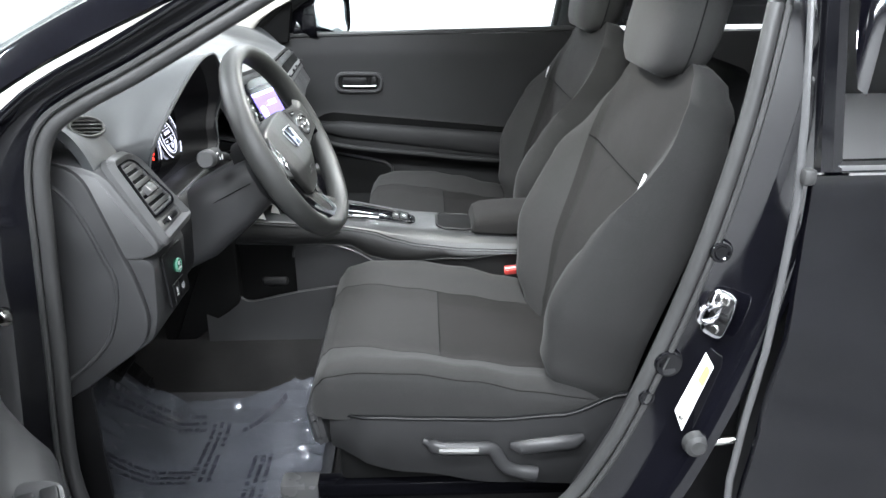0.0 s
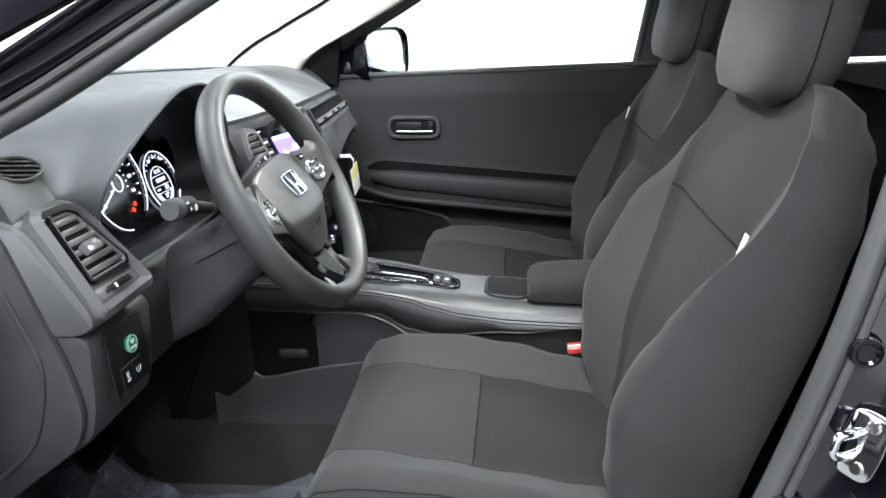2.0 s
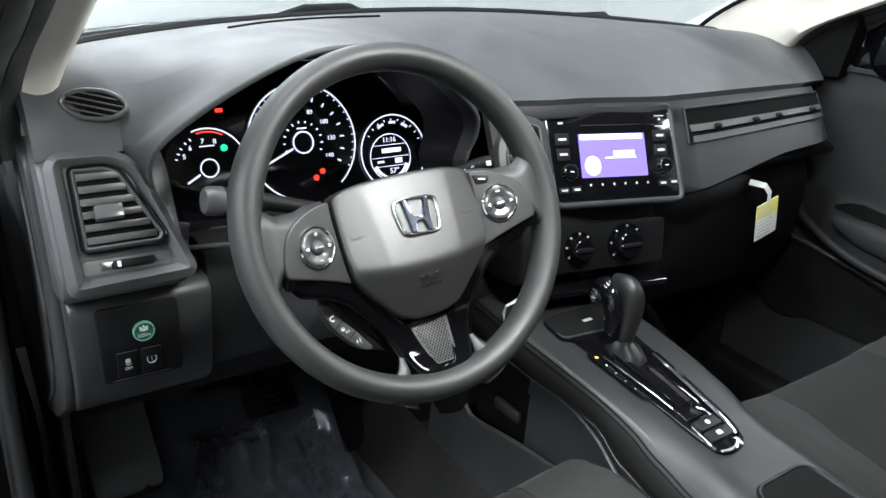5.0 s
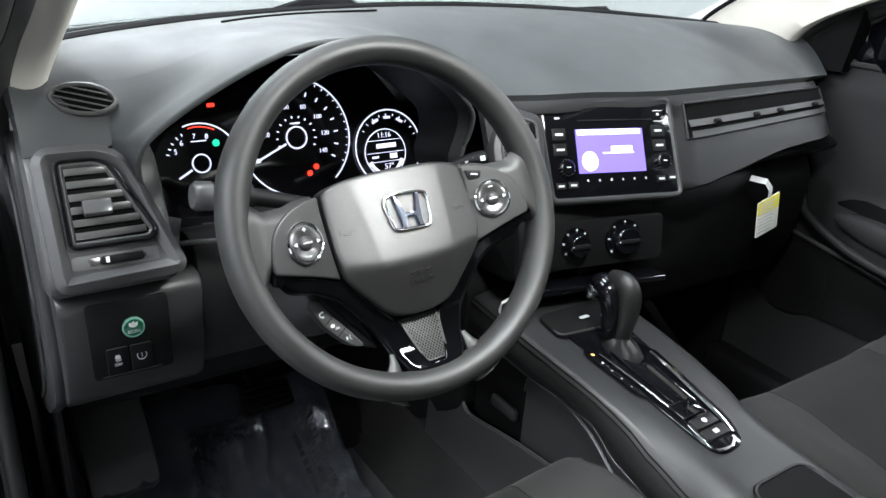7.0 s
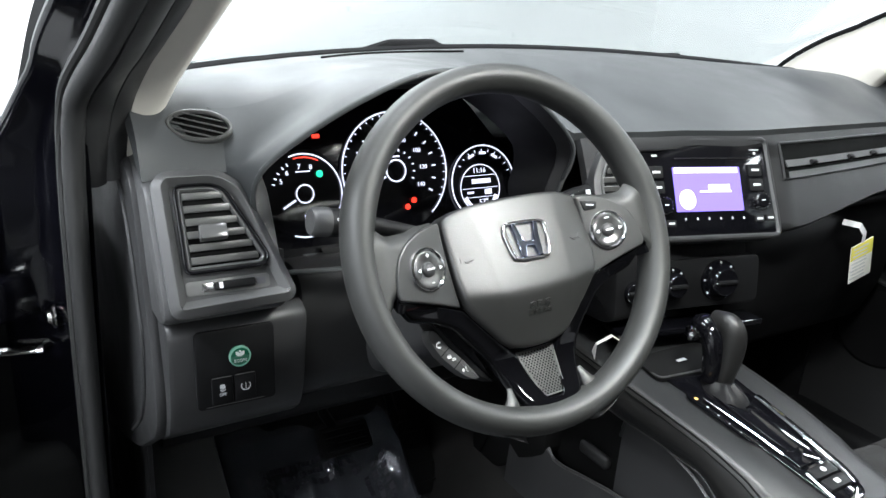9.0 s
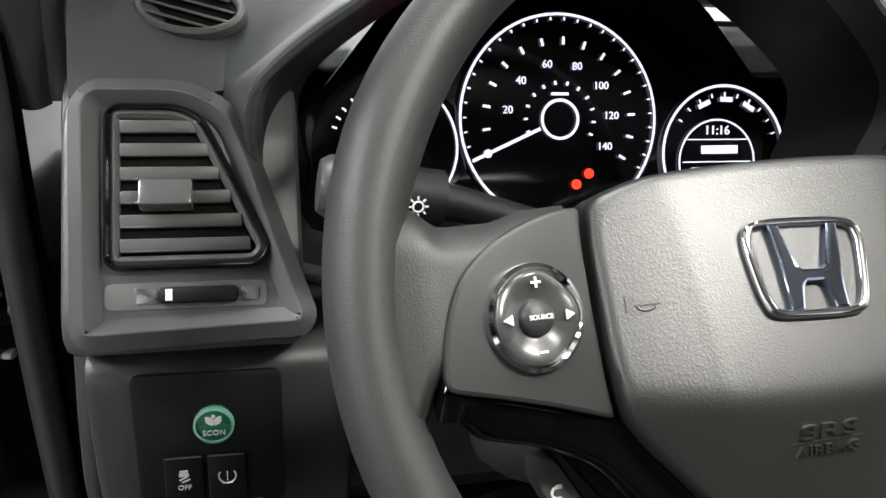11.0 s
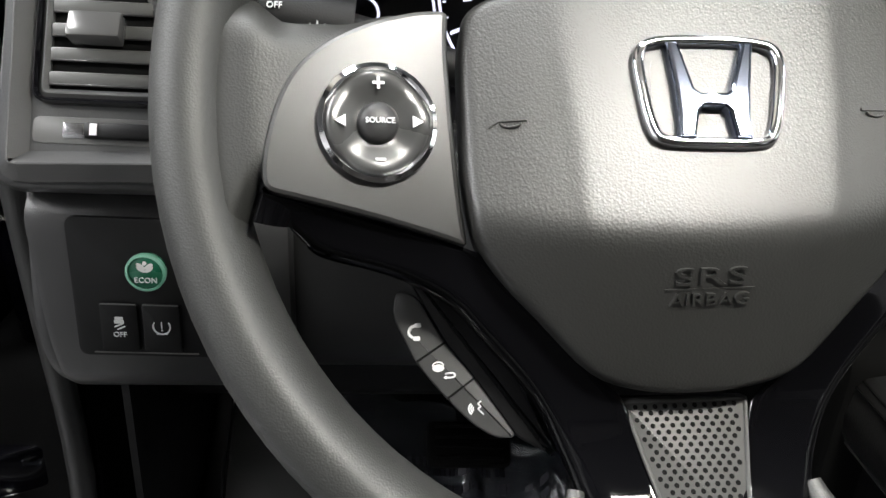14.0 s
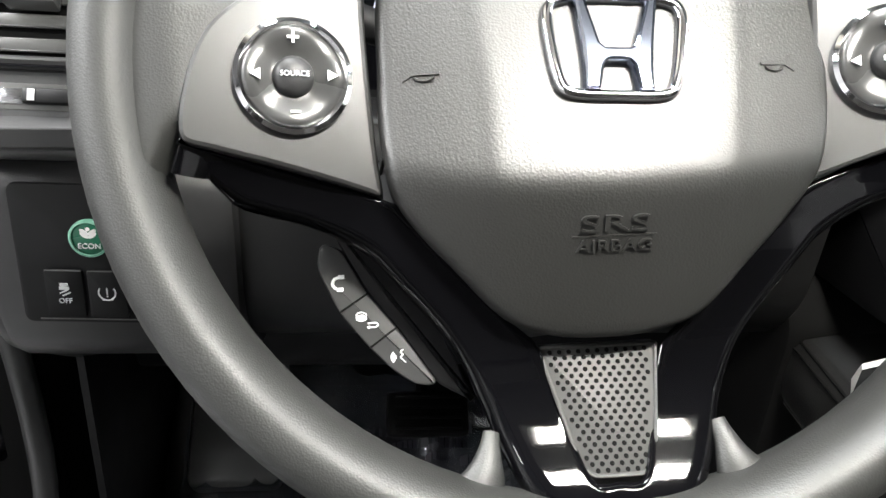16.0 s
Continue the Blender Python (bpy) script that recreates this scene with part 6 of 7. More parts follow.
                f = rise(q) + (0.012 * (1 - q * q) * min(1, (t - 0.6) / 0.1) if t > 0.6 else 0)
            else:
                k = (n - IN - OUT) / SIDE
                d = hw * (0.97 + 0.03 * math.sin(min(1, 2 * k) * math.pi / 2)) * (1 - 0.25 * max(0, k - 0.6) / 0.4)
                f = rise(0.97) * max(0, 1 - 2.2 * k) - dep * min(1, k * 1.35)
            row.append(Vector((0, y + math.copysign(d, j), 0)) + c + fwd * f)
        rows.append(row)

    def zone(i, j):
        if j < half - IN:
            return "out_near"
        if j >= half + IN:
            return "out_far"
        return "shoulder" if i >= 26 else "mid"
    for key, nm, mt, lb in (("out_near", "back_bolster", "fabric", ""), ("out_far", "back_bolster", "fabric", ""), ("mid", "back_insert", "fabric_dk", "dark recessed insert"), ("shoulder", "shoulder_panel", "fabric_md", "dark shoulder panel")):
        bm = bmesh.new()
        vs = {}
        for i in range(40):
            for j in range(M2):
                if zone(i, j) == key:
                    quad = []
                    for k in ((i, j), (i + 1, j), (i + 1, j + 1), (i, j + 1)):
                        if k not in vs:
                            vs[k] = bm.verts.new(rows[k[0]][k[1]])
                        quad.append(vs[k])
                    bm.faces.new(quad)
        part(nm, bm, mt, s, lb, 70)
    mid_row = rows[26]
    jc = range(half - IN, half + IN + 1)
    part("seam", tube([mid_row[j] + fwd * 0.0004 for j in jc], 0.0013, 6), "black_hole", s, "dark shoulder seam")
    cut = half - IN
    part("back_shell", loft([[Vector((p.x + 0.055 - 0.025 * abs(k), y + (p.y - y) * (1 - 0.02 * abs(k)), p.z)) for p in (r[0], r[-1])] for r in rows for k in (0,)], close_ring=False, cap=False), "plastic_dk", s)
    top = rows[-1]
    part("back_top", loft([top, [p.lerp(sum(top, Vector()) / len(top), 0.9) + Vector((0.02, 0, 0.006)) for p in top]], close_ring=False, cap=False), "fabric", s, angle=70)
    for j in (cut, M2 - cut):
        part("piping", tube([row[j] + fwd * 0.0008 for row in rows[2:4]], 0.0008, 6), "fabric_dk", s, "sewn seam")
    # headrest with posts
    hc, hrows = Vector((0.405, y, 1.245)), []
    for i in range(13):
        u = -1 + 2 * i / 12
        k = (1 - abs(u) ** 3.2) ** (1 / 3.2) if abs(u) < 1 else 0.05
        k = max(k, 0.12)
        hrows.append([hc + Vector((0.22 * u * 0.115, 0, 0.115 * u)) + Vector((0.062 * k * math.copysign(abs(math.cos(a)) ** 0.7, math.cos(a)) + 0.008, (0.128 - 0.012 * u) * (0.3 + 0.7 * k) * math.copysign(abs(math.sin(a)) ** 0.6, math.sin(a)), 0)) for a in [2 * math.pi * q / 36 for q in range(36)]])
    h = part("headrest", loft(hrows), "fabric", s, "padded charcoal headrest", 60)
    part("seam", tube([hrows[i][27 if y > 0 else 9] + Vector((0.0, -0.0005, 0)) for i in range(1, 12)], 0.0014, 6), "black_hole", h)
    for q in (-0.055, 0.055):
        part("post", tube([P(0.395, q, 1.10), P(0.412, q, 1.175)], 0.006, 10), "chrome", s, "chrome headrest post")
    # plastic side valance, levers and rails
    o = sgn

    def val(u, v):
        x = -0.19 + 0.50 * u
        top = lerp_key([(-0.19, 0.606), (-0.12, 0.615), (-0.02, 0.610), (0.10, 0.606), (0.20, 0.612), (0.31, 0.650)], x)
        bot = lerp_key([(-0.19, 0.535), (-0.05, 0.500), (0.10, 0.475), (0.31, 0.465)], x)
        z = bot + (top - bot) * v
        return P(x, o * (0.256 + 0.010 * math.sin(math.pi * v) - 0.035 * max(0, 0.12 - u) / 0.12), z)
    part("side_valance", sheet(val, 24, 10, 0.006, flip=o > 0), "door_panel", s, "dark grey plastic seat side")
    part("valance_edge", tube([Vector(val(i / 24, 1.0)) + Vector((0, o * 0.002, -0.002)) for i in range(25)], 0.003, 8), "plastic_dk", s)
    part("front_valance", prism_y([(-0.235, 0.600), (-0.205, 0.604), (-0.19, 0.53), (-0.225, 0.53)], y - 0.22, y + 0.22, 0.02, 0.008), "plastic", s)
    lv = part("height_lever", tube(curve_pts([P(-0.030, o * 0.272, 0.575), P(0.0, o * 0.284, 0.568), P(0.06, o * 0.285, 0.567), P(0.085, o * 0.280, 0.560), P(0.11, o * 0.276, 0.520), P(0.16, o * 0.274, 0.505)], 5, False), [0.006] * 3 + [0.012] * 20 + [0.014] * 3, 12, squash=0.75, ref=(0, 1, 0)), "plastic", s, "ratchet seat height lever")
    part("grip", tube([P(-0.005, o * 0.293, 0.570), P(0.06, o * 0.294, 0.569)], 0.0055, 8), "satin", lv)
    part("recline_lever", tube([P(0.115, o * 0.276, 0.565), P(0.13, o * 0.284, 0.566), P(0.22, o * 0.284, 0.576), P(0.235, o * 0.276, 0.578)], [0.006, 0.013, 0.014, 0.008], 12, squash=0.7, ref=(0, 1, 0)), "plastic", s, "seat recline lever")
    for q in (-0.20, 0.20):
        r = part("seat_rail", box(0.56, 0.035, 0.03, 0.003, c=(0.02, y + q, 0.432)), "gloss", s, "black steel seat rail")
        part("rail_foot", box(0.07, 0.045, 0.05, 0.008, c=(-0.255, y + q, 0.425)), "knob_grey", s, "grey rail end cover")
    part("seat_frame", box(0.42, 0.42, 0.10, 0.01, c=(0.03, y, 0.50)), "black_hole", s)
    part("airbag_tag", move(box(0.0015, 0.012, 0.030, 0.0004), pose(0, 0, 0)), "white", s, "small white sewn tag", m=axes(rows[27][half - IN - 3 if o < 0 else half + IN + 3] + fwd * 0.001, fwd, (0, 1, 0)))
    return s


make_seat(1.272, "charcoal cloth driver's seat with side levers", "front seats")
make_seat(2.008, "charcoal cloth passenger seat beside the console", "front seats", 0.03)


def rear_bench():
    b = thing("rear_bench", "charcoal cloth rear bench seat", "car seat")
    part("cushion", box(0.46, 1.26, 0.16, 0.05, c=(1.02, MID, 0.58), seg=4), "fabric", b)
    part("backrest", move(box(0.13, 1.26, 0.60, 0.05, seg=4), pose(1.33, MID, 0.90, 0, 14, 0)), "fabric", b)


rear_bench()


def buckle():
    m = axes((0.170, 1.522, 0.655), (1, 0, 0.12), (-0.05, -0.35, 1))
    b = thing("seat_belt_buckle", "black seat belt buckle with red push button", "buckle", m=m)
    part("housing", box(0.034, 0.062, 0.022, 0.006, c=(0, -0.030, 0)), "plastic_dk", b)
    part("push_button", box(0.030, 0.014, 0.019, 0.003, c=(0, 0.006, 0)), "red", b, "red push button")
    part("slot_mark", box(0.026, 0.003, 0.004, c=(0, 0.0135, 0.002)), "white", b)
    part("stem", tube([(0, -0.05, 0), (0.004, -0.12, 0), (0.01, -0.18, 0)], 0.008, 8, squash=0.5), "plastic_dk", b)


buckle()

# ---- passenger door, closed ----
def passenger_door():
    d = thing("passenger_door", "closed passenger door with dark grey moulded inner panel", "car door", "car doors")

    def surf(x, z):
        # inner face: leans inwards towards its foot, with the armrest bulge
        y = 2.335 - 0.02 * max(0, (0.95 - z)) + 0.012 * (x / 0.5) ** 2
        arm = math.exp(-((z - (0.765 - 0.10 * (x + 0.05))) / 0.050) ** 4)
        y -= 0.052 * arm * max(0, min(1, (x + 0.40) / 0.10))
        if z > 1.04:
            y += 0.35 * (z - 1.04) ** 1.2
        return y

    def panel(u, v):
        x = -0.66 + 1.16 * u
        zt = 1.088 + 0.012 * u
        z = 0.42 + (zt - 0.42) * v
        return (x, surf(x, z), z)
    part("inner_panel", sheet(panel, 50, 70, 0.02), "door_panel", d, "dark grey moulded inner panel", 70)
    top = lambda x: 0.849 - 0.0876 * (x + 0.334)
    foot = lambda x: 0.802 - 0.1357 * (x + 0.336)
    # Flat black sheet paints the shade of the slot over the armrest.
    part("armrest_gap_shade", sheet(lambda u, v: (-0.355 + 0.60 * u, 2.303 - 0.006 * v, top(-0.355 + 0.60 * u) - 0.006 + (0.030 - 0.008 * u) * v * min(1, 0.25 + 12 * u)), 24, 3, 0.002), "black_hole", d, "black sheet for the shade in the slot above the armrest")
    rows = []
    for i in range(31):
        x = -0.345 + 0.60 * i / 30
        k = min(1, (0.15 + i / 4)) ** 0.5
        t, f = top(x), foot(x)
        c, h = (t + f) / 2, (t - f) / 2 * k
        rows.append([Vector((x, 2.292 - 0.026 * k * max(0, math.cos(q)) ** 0.5, c + h * math.sin(q))) for q in [math.pi * (j / 12 - 0.5) for j in range(13)]])
    part("armrest_pad", loft(rows, close_ring=False, cap=False), "door_panel", d, "padded dark grey armrest", 60)
    band = curve_pts([(-0.440, 2.310, 0.865), (-0.425, 2.300, 0.836), (-0.395, 2.290, 0.808), (-0.277, 2.280, 0.767), (-0.04, 2.276, 0.740), (0.194, 2.276, 0.715), (0.30, 2.280, 0.715)], 6, False)
    part("armrest_band", tube(band, 0.0085, 10), "door_panel", d, "raised band below the armrest")
    # Pocket has no depth; its shade is a black sheet.
    part("pocket", sheet(lambda u, v: (-0.50 + 0.375 * u, surf(-0.3, 0.6) - 0.006, 0.60 + (0.100 + 0.060 * (1 - u)) * v), 10, 6, 0.003), "black_hole", d, "black sheet for the shade in the door pocket")
    part("pocket_rim", tube([(x, surf(-0.3, 0.6) - 0.010, z) for x, z in ((-0.50, 0.765), (-0.396, 0.751), (-0.281, 0.733), (-0.153, 0.704), (-0.128, 0.686), (-0.124, 0.645), (-0.133, 0.60))], 0.005, 8), "plastic", d)
    part("speaker_grille", lathe([(0.0001, 0.006), (0.06, 0.006), (0.075, 0.002), (0.078, 0)], 32), "plastic_dk", d, "round speaker grille", m=axes((-0.42, 2.325, 0.66), (-1, 0, 0), (0, 0, 1)))
    # handle in its recess
    m = axes((-0.222, surf(-0.22, 0.955) - 0.006, 0.955), (1, 0, -0.02), (0, 0, 1))
    h = part("door_handle", frame_ring(rrect(0.150, 0.064, 0.0315), 0.011, -0.004, 0.008, 0.003), "plastic", d, "recessed inner door handle", m=m)
    # Black face gives the handle's hollow its shade.
    part("recess", slab(rrect(0.132, 0.046, 0.022), -0.002, 0.002, 0), "black_hole", h)
    part("lever", box(0.072, 0.024, 0.008, 0.003, c=(-0.012, 0.004, 0.008)), "plastic_dk", h)
    part("lever_edge", tube([(-0.048, -0.0105, 0.010), (0.0, -0.0115, 0.012), (0.052, -0.010, 0.010)], 0.0035, 10), "chrome", h, "chrome lever edge")
    part("lock_knob", box(0.014, 0.026, 0.010, 0.003, c=(0.048, 0.006, 0.008)), "plastic_dk", h)
    # window line
    part("belt_strip", tube([(-0.47 + 0.94 * i / 20, 2.352, 1.096 + 0.012 * i / 20) for i in range(21)], 0.008, 8), "rubber", d, "black belt seal")
    part("window_glass", sheet(lambda u, v: (-0.40 + 0.40 * v + u * (0.86 - 0.40 * v), 2.375 - 0.13 * v, 1.095 + 0.33 * v), 6, 6, 0.004), "glass", d, "clear side window").visible_shadow = False
    part("mirror_corner", loft([[Vector(p) for p in ((-0.56, yy, 1.07), (-0.43, yy, 1.080), (-0.405, yy - 0.02, 1.212), (-0.45, yy - 0.02, 1.165))] for yy in (2.325, 2.37)]), "black_hole", d, "black corner cover")
    part("window_post", tube([(-0.440, 2.36, 1.09), (-0.420, 2.325, 1.21), (-0.38, 2.30, 1.26)], 0.010, 8), "gloss", d)
    part("door_skin", sheet(lambda u, v: (-0.62 + 1.10 * u, 2.505 - 0.02 * (1 - v) ** 2 - 0.03 * max(0, v - 0.7), 0.38 + 0.70 * v), 8, 10, 0.01), "paint", d, "black painted outer skin")
    # outside mirror
    mr = part("door_mirror", loft([[Vector((-0.335 + 0.93 * dx + 0.045 * sc * math.copysign(abs(math.cos(a)) ** 0.55, math.cos(a)), 2.45 - 0.35 * dx + 0.112 * sc * math.copysign(abs(math.cos(a)) ** 0.55, math.cos(a)), 1.148 + 0.078 * sc * math.copysign(abs(math.sin(a)) ** 0.55, math.sin(a)))) for a in [2 * math.pi * i / 36 for i in range(36)]] for dx, sc in ((-0.11, 0.45), (-0.08, 0.8), (-0.03, 0.98), (0.03, 1.0), (0.037, 0.97), (0.032, 0.92), (0.02, 0.90))]), "gloss", d, "black door mirror")
    part("mirror_glass", slab([Vector((0.105 * math.copysign(abs(math.cos(a)) ** 0.5, math.cos(a)), 0.067 * math.copysign(abs(math.sin(a)) ** 0.5, math.sin(a)))) for a in [2 * math.pi * i / 40 for i in range(40)]], -0.002, 0.002, 0.0005), "mirror", mr, "mirror glass", m=axes((-0.307, 2.441, 1.148), (0.40, 1, 0), (-0.06, 0, 1)))
    part("mirror_foot", box(0.06, 0.08, 0.05, 0.015, c=(-0.40, 2.385, 1.115)), "gloss", mr)


passenger_door()


# ---- driver's door, swung open ----
def driver_door():
    th = 62.0
    m = pose(-0.625, 0.80, 0, 0, 0, -th)
    d = thing("driver_door", "open driver's door with grey inner panel and window switches", "car door", "car doors", m=m)
    part("door_skin", sheet(lambda u, v: (0.01 + 1.0 * u, -0.04 - 0.02 * math.sin(math.pi * v) + 0.02 * (1 - v) ** 2, 0.40 + 0.68 * v), 10, 10, 0.01), "paint", d, "glossy black painted outer skin")
    part("door_frame", box(0.98, 0.075, 0.66, 0.012, c=(0.51, 0.0, 0.735)), "paint", d, "black painted inner frame")

    def panel(u, v):
        x = 0.035 + 0.035 * (1 - v) + u * (0.95 - 0.035 * (1 - v))
        z = 0.44 + 0.63 * v
        arm = math.exp(-((z - 0.80 + 0.03 * (x - 0.3)) / 0.06) ** 4) * max(0, min(1, (x - 0.12) / 0.12))
        return (x, 0.045 + 0.012 * (1 - v) + 0.050 * arm - 0.03 * max(0, 0.05 - u) / 0.05, z)
    part("inner_panel", sheet(panel, 40, 40, 0.01, flip=True), "plastic", d, "grey moulded inner panel", 60)
    sw = part("switch_plate", slab(round_poly([(0.33, 0.062), (0.57, 0.052), (0.57, 0.102), (0.35, 0.104)], 0.02), 0, 0.008, 0.003), "plastic", d, "dark grey window switch plate", m=at(0, 0, 0.862))
    for i in range(4):
        part("window_switch", box(0.030, 0.016, 0.010, 0.003), "plastic_dk", sw, m=at(0.38 + 0.05 * (i % 3), 0.071 + 0.020 * (i // 2 % 2), 0.010))
    part("window_frame", tube([(0.08, -0.005, 1.07), (0.20, 0.02, 1.16), (0.42, 0.07, 1.31), (0.62, 0.10, 1.41), (0.85, 0.11, 1.44), (0.98, 0.10, 1.42), (0.985, 0.03, 1.10)], 0.014, 8), "gloss", d, "black window frame")
    part("hinge", box(0.09, 0.03, 0.05, 0.006, c=(-0.02, 0.03, 0.90)), "paint", d)
    part("hinge", box(0.09, 0.03, 0.05, 0.006, c=(-0.02, 0.03, 0.58)), "paint", d)


driver_door()


# ---- floor, mat, pedals ----
def floor_z(x, y):
    """Carpeted floor that climbs to the firewall and the tunnel."""
    z = 0.345 + 0.75 * max(0, -0.56 - x) ** 1.15
    t = max(0, 1 - abs(y - MID) / 0.24)
    z = max(z, 0.345 + 0.28 * t ** 0.6) if t > 0 else z
    return z


def cabin_floor():
    part("carpet", sheet(lambda u, v: (-0.95 + 2.5 * u, 0.90 + 1.48 * v, floor_z(-0.95 + 2.5 * u, 0.90 + 1.48 * v)), 50, 40, 0.02), "carpet", car, "black loop carpet", 60)
    # plastic tunnel side with its rim; a black panel paints the pass-through's shade under the console
    rim = curve_pts([(-0.520, 1.512, 0.690), (-0.475, 1.512, 0.645), (-0.440, 1.510, 0.609), (-0.414, 1.510, 0.599), (-0.346, 1.510, 0.613), (-0.278, 1.510, 0.625), (-0.10, 1.510, 0.648)], 6, False)
    k = len(rim) - 1
    part("tunnel_side", sheet(lambda u, v: rim[round(u * k)].lerp(Vector((rim[round(u * k)].x, 1.500, 0.49)), 1 - v), k, 8, 0.005, flip=True), "plastic", car, "dark plastic tunnel side", 60)
    part("panel_edge", tube(rim, 0.0026, 6), "plastic", car, "grey rim of the tunnel side")
    part("pocket_wall", sheet(lambda u, v: (-0.315 + 0.25 * u, 1.527, 0.56 + v * (0.165 - 0.05 * max(0, u - 0.45) ** 1.2)), 14, 4, 0.006, flip=True), "plastic", car, "grey inner wall of the side pocket", 60)
    arc = curve_pts([(-0.318, 1.522, 0.60), (-0.316, 1.522, 0.715), (-0.290, 1.519, 0.729), (-0.235, 1.517, 0.729), (-0.185, 1.516, 0.715), (-0.140, 1.514, 0.688), (-0.10, 1.513, 0.668)], 6, False)
    part("pocket_edge", tube(arc[5:], 0.0030, 6), "plastic", car, "grey pocket edge")
    part("pass_through_shade", box(0.24, 0.006, 0.16, 0.003, c=(-0.43, 1.536, 0.66)), "black_hole", car, "black panel for the shade in the pass-through below the console")
    part("pass_block", box(0.060, 0.014, 0.022, 0.008, c=(-0.365, 1.529, 0.640), seg=3), "door_panel", car, "grey moulded block in the pass-through")


cabin_floor()


def floor_mat():
    def mat_xy(u, v):
        # rounded outline with a notch towards the tunnel
        y = 1.02 + 0.50 * v
        x0 = -0.80 + 0.05 * abs(2 * v - 1) ** 6
        x1 = -0.22 - 0.14 * max(0, (v - 0.75) / 0.25) ** 1.5 - 0.03 * abs(2 * v - 1) ** 8
        x = x0 + (x1 - x0) * u
        return (x, y, floor_z(x, min(y, 1.42)) + 0.012)
    solid("floor_mat", sheet(mat_xy, 40, 24, 0.008), "mat", "dark carpet floor mat in the driver's footwell", "floor mat", angle=60)

    # clear film over the mat, wrinkled, with printed blocks that cannot be read
    def film_z(x, y):
        mask = 0.12 + 0.88 * min(1, max(0, (x + 0.36) / 0.08, (-0.60 - x) / 0.08, (y - 1.35) / 0.05))
        ridge = mask * (1 - abs(noise.noise((x * 13 + 6 * y, y * 19, 0.3)))) ** 7
        fine = mask * (1 - abs(noise.noise((x * 21 - 9 * y, y * 23, 4.3)))) ** 5
        edge = max(0, (y - 1.32) / 0.08)
        return floor_z(x, min(y, 1.42)) + 0.031 + 0.015 * ridge + 0.006 * fine + 0.004 * noise.noise((x * 9, y * 9, 1.7)) + 0.034 * edge ** 1.5 * (1 + 0.7 * noise.noise((x * 12, 2, 2)) + 1.6 * max(0, (x + 0.44) / 0.16))

    def film(u, v):
        y = 0.995 + 0.405 * v
        xf = -0.825 + 0.06 * v
        x = xf + (-0.235 - xf) * u + 0.012 * noise.noise((u * 6, v * 6, 9)) * (1 if 0 < u < 1 else 2)
        return (x, y, film_z(x, y))
    f = solid("protective_film", sheet(film, 110, 100, 0.0004), M["film"], "clear wrinkled protective film over the floor mat", "plastic film", angle=180)

    bars = []

    def print_row(x0, y0, x1, y1, h):
        d = Vector((x1 - x0, y1 - y0, 0))
        n = d.normalized()
        side = Vector((-n.y, n.x, 0)) * h
        t = 0.0
        while t < d.length - 0.004:
            w = random.choice((0.003, 0.004, 0.006, 0.009))
            a, b = Vector((x0, y0, 0)) + n * t, Vector((x0, y0, 0)) + n * min(t + w, d.length)
            if random.random() > 0.10:
                quad = [p for p in (a - side, b - side, b + side, a + side)]
                low = [Vector((p.x, p.y, film_z(p.x, p.y) + 0.0012)) for p in quad]
                bars.append(loft([low, [p + Vector((0, 0, 0.0005)) for p in low]]))
            t += w + random.choice((0.0018, 0.0018, 0.005))
    for k in range(3):
        e = 0.016 * k
        print_row(-0.735 + e, 1.16, -0.735 + e, 1.33, 0.0040)
        print_row(-0.70, 1.365 - e, -0.50, 1.365 - e, 0.0040)
        print_row(-0.485 + e, 1.16, -0.485 + e, 1.35, 0.0040)
        print_row(-0.70, 1.155 + e, -0.49, 1.155 + e, 0.0040)
        print_row(-0.375 + e, 1.06, -0.375 + e, 1.24, 0.0040)
    for k in range(5):
        print_row(-0.43 + 0.015 * k, 1.32 + 0.01 * k, -0.39 + 0.015 * k, 1.345 + 0.01 * k, 0.005)
    part("print_bar", join(*bars), "film_ink", f, "dark blurred printing")["kind"] = "stuff"


M["film"] = pane_mat("clear_film", (0.80, 0.81, 0.84), 0.05, 0.10, 3.4)
haze = M["film"].node_tree
crease, crease_b = haze.nodes.new("ShaderNodeTexNoise"), haze.nodes.new("ShaderNodeBump")
crease.inputs["Scale"].default_value, crease.inputs["Detail"].default_value = 26, 0.5
crease_b.inputs["Strength"].default_value, crease_b.inputs["Distance"].default_value = 1.0, 0.006
crease_t = haze.nodes.new("ShaderNodeTexCoord")
haze.links.new(crease_t.outputs["Object"], crease.inputs["Vector"])
haze.links.new(crease.outputs["Fac"], crease_b.inputs["Height"])
haze.links.new(crease_b.outputs["Normal"], haze.nodes["Glossy BSDF"].inputs["Normal"])
hz_d, hz_m = haze.nodes.new("ShaderNodeBsdfDiffuse"), haze.nodes.new("ShaderNodeMixShader")
hz_d.inputs[0].default_value, hz_m.inputs[0].default_value = (0.40, 0.42, 0.47, 1), 0.085
haze.links.new(haze.nodes["Material Output"].inputs[0].links[0].from_socket, hz_m.inputs[1])
haze.links.new(hz_d.outputs[0], hz_m.inputs[2])
haze.links.new(hz_m.outputs[0], haze.nodes["Material Output"].inputs[0])
floor_mat()


def footrest():
    pts = [(-0.83, 0.560), (-0.815, 0.575), (-0.70, 0.490), (-0.675, 0.455), (-0.70, 0.42), (-0.83, 0.42)]
    part("footrest", prism_y(pts, 1.000, 1.105, 0.010, 0.010), "slot_grey", car, "grey moulded footrest beside the kick panel")


footrest()


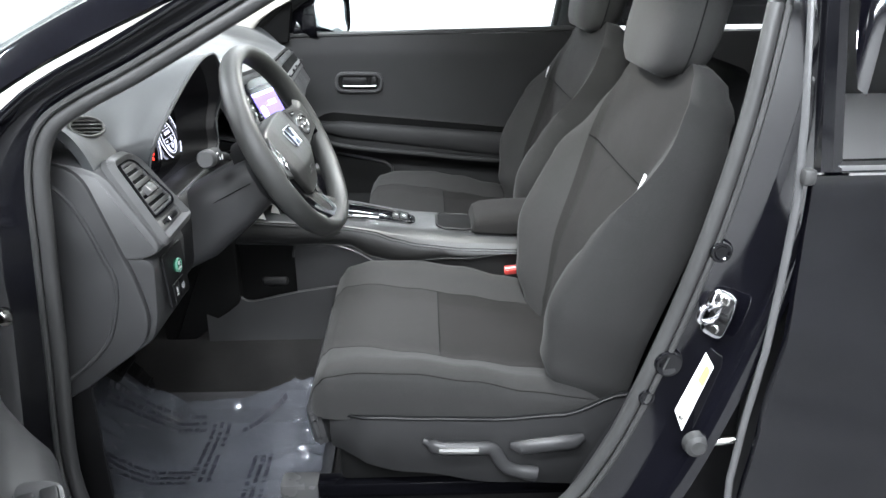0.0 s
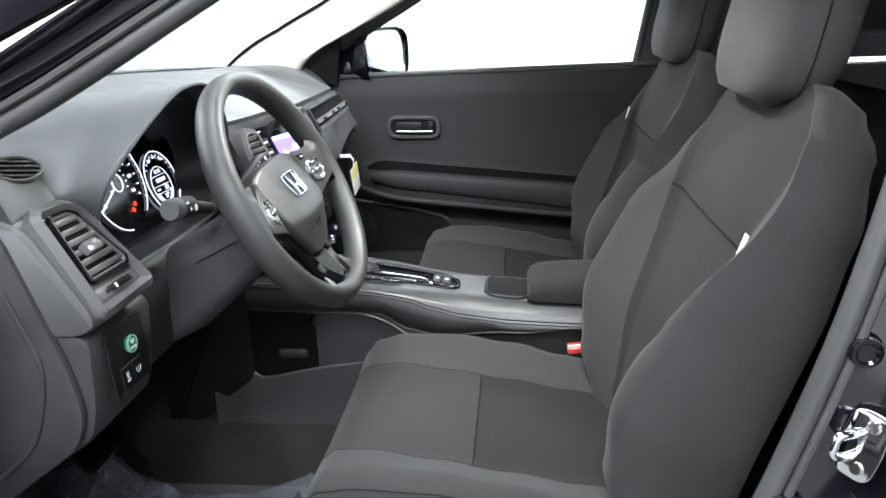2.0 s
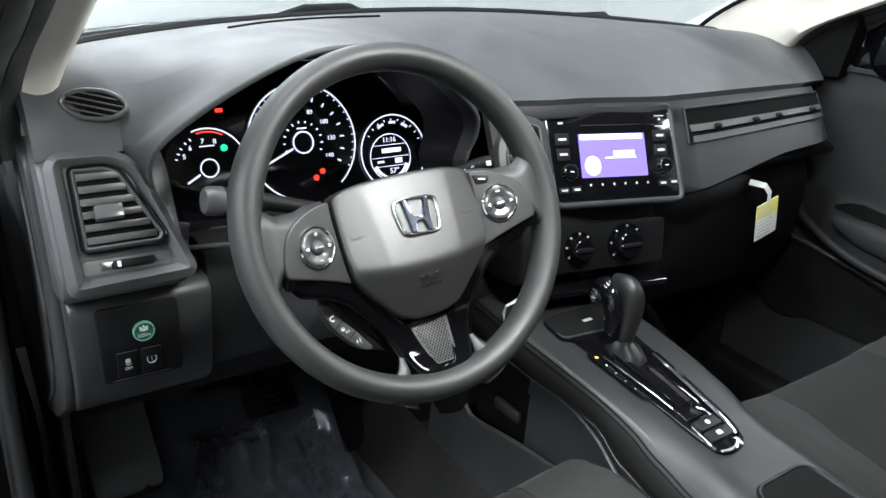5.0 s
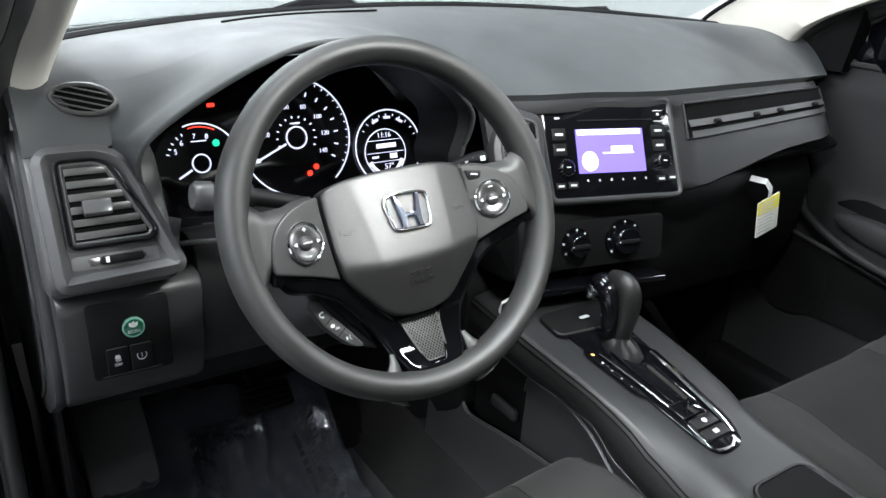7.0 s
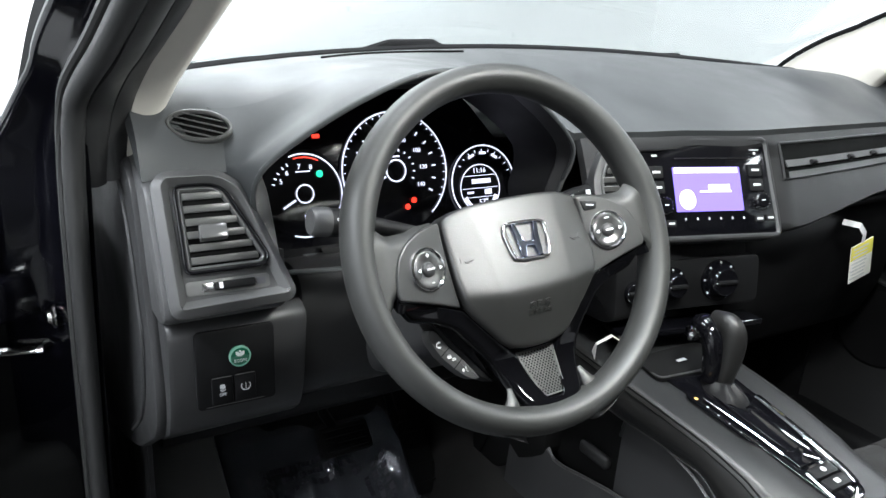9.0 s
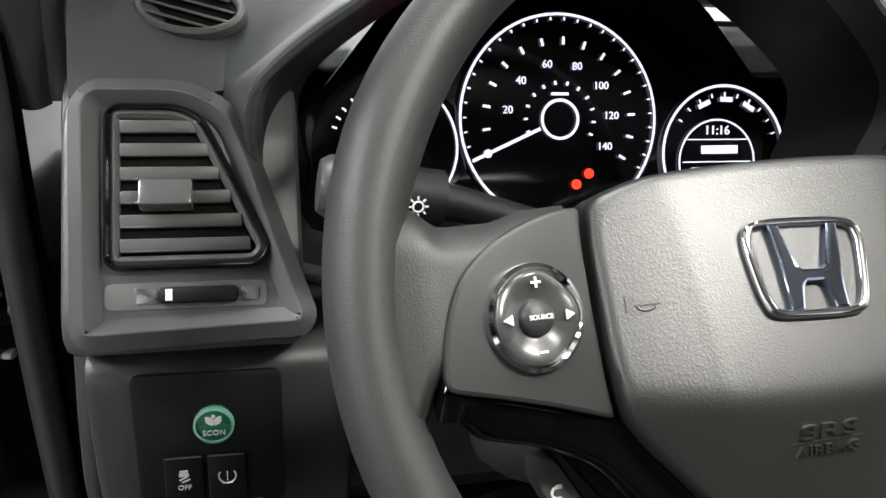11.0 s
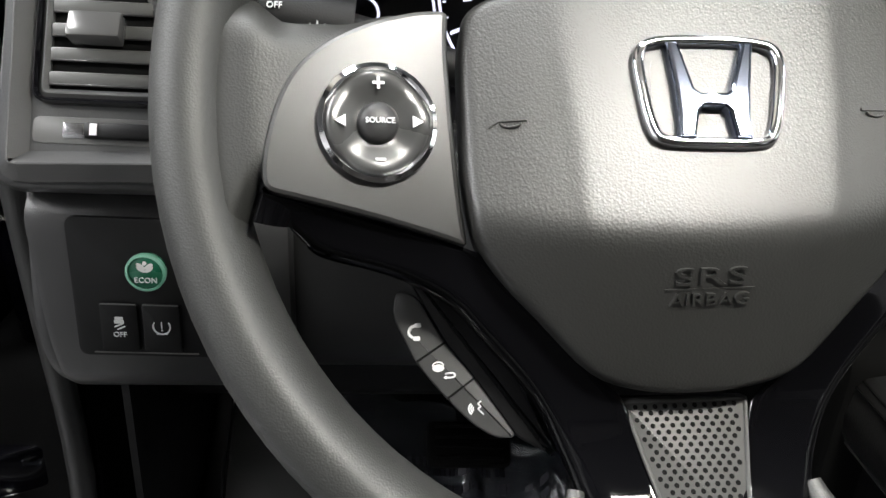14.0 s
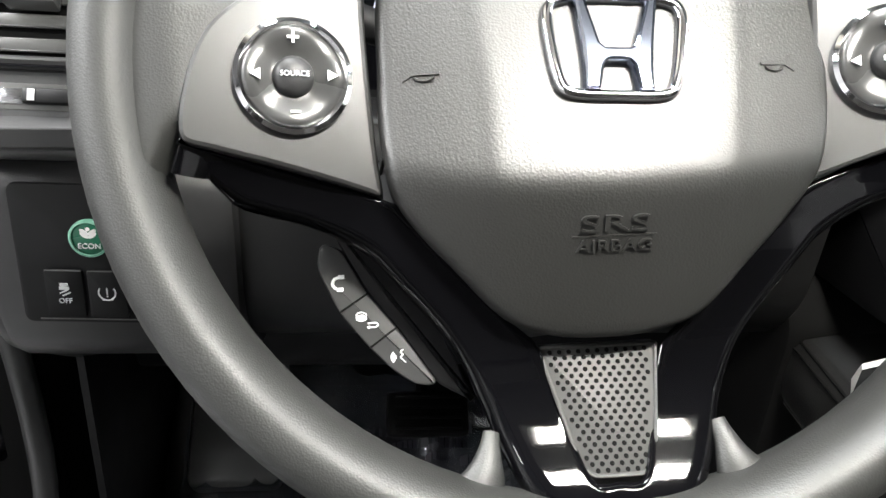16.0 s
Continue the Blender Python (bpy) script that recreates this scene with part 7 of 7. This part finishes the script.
def pedals():
    for nm, x, y, w, h, lab in (("brake_pedal", -0.63, 1.262, 0.085, 0.046, "black rubber brake pedal"), ("accelerator_pedal", -0.62, 1.43, 0.05, 0.13, "black hinged accelerator pedal plate")):
        p = thing(nm, lab, "pedal", m=pose(x, y, 0.585, 0, 40, 0) if nm == "brake_pedal" else pose(x - 0.06, y, 0.47, 0, 50, 0))
        part("pad", box(h, w, 0.018, 0.006), "black_hole", p, "ribbed rubber pad")
        for i in range(4):
            part("rib", box(0.004, w * 0.8, 0.006, 0.001, c=(-h * 0.35 + h * 0.23 * i, 0, 0.011)), "black_hole", p)
        part("arm", tube([(0, 0, -0.01), (-0.06, 0, -0.05), (-0.20, 0, -0.06)], 0.009, 8), "plastic_dk", p)
    for x, y in ((-0.415, 1.575), ):
        solid("mat_clip", lathe([(0.0001, 0.008), (0.007, 0.007), (0.010, 0.0)], 16), "steel", "small bright mat clip", "clip", m=pose(x + 0.10, y - 0.20, 0.372))


pedals()


def price_tag():
    m = axes((-0.332, 2.033, 0.876), (0.007, 0.047, 0.016), (-0.003, 0.006, 0.064))
    t = thing("hanging_tag", "white and yellow paper tag on a white strap", "tag", m=m)
    part("card", slab(round_poly([(-0.030, -0.032), (0.018, -0.030), (0.030, 0.032), (-0.018, 0.030)], 0.002), 0, 0.0012, 0.0003), "paper", t)
    part("yellow_field", slab(round_poly([(-0.023, 0.006), (0.024, 0.007), (0.029, 0.031), (-0.018, 0.029)], 0.001), 0.0014, 0.0018, 0), "yellow", t, "yellow printed field")
    part("print_bar", join(*[box(0.032 - 0.005 * (i % 2), 0.0022, 0.0004, c=(0.002 - 0.0018 * i, 0.024 - 0.006 * i, 0.002)) for i in range(9)]), "g_print", t)
    part("strap", tube([(0.008, 0.030, 0.0), (0.008, 0.046, 0.004), (0.002, 0.062, 0.002), (-0.010, 0.068, -0.02)], 0.0055, 8, squash=0.25), "white", t, "white strap")


price_tag()


def paper_slip():
    """Small white slip folded to a tent on the console's front edge."""
    m = axes((-0.362, 1.5250, 0.7950), (0.55, 0.83, 0), (-0.83, 0.55, 0))
    fold = [Vector((-0.021, -0.009, 0.0)), Vector((-0.019, 0.0, 0.018)), Vector((0.0, 0.0, 0.032)), Vector((0.021, 0.0, 0.020)), Vector((0.023, -0.010, 0.0))]
    back = [Vector((p.x, 0.010 - p.y, p.z - 0.001)) for p in fold]
    top = [a.lerp(b, 0.5) + Vector((0, 0, 0.0008)) for a, b in zip(fold, back)]
    solid("paper_slip", loft([fold, top, back], close_ring=False, cap=False), "paper", "small folded white paper slip on the console", "paper", m=m)


paper_slip()


def wipers():
    for y0, y1, x0, x1 in ((1.05, 1.60, -0.90, -0.935), (1.75, 2.25, -0.93, -0.86)):
        w = thing("wiper", "black windscreen wiper lying along the cowl", "wiper", "wipers")
        pts = [Vector((x0 + (x1 - x0) * i / 12 - 0.03 * math.sin(math.pi * i / 12), y0 + (y1 - y0) * i / 12, 1.098 + 0.036 * math.sin(math.pi * ((y0 + (y1 - y0) * i / 12) - 0.95) / 1.38))) for i in range(13)]
        part("blade", tube(pts, 0.007, 6), "rubber", w, "black rubber blade")
        q = Vector((-0.815, 1.46, 1.160)) if y0 < 1.5 else Vector((-0.865, 2.10, 1.138))
        part("arm", tube([q + Vector((0.01, -0.10, -0.012)), q + Vector((0, -0.05, 0.0)), q + Vector((0, 0.03, 0.002)), q + Vector((-0.02, 0.07, -0.012)), q + Vector((-0.06, 0.20, -0.05))], 0.007, 8), "plastic_dk", w, "black wiper arm")


wipers()
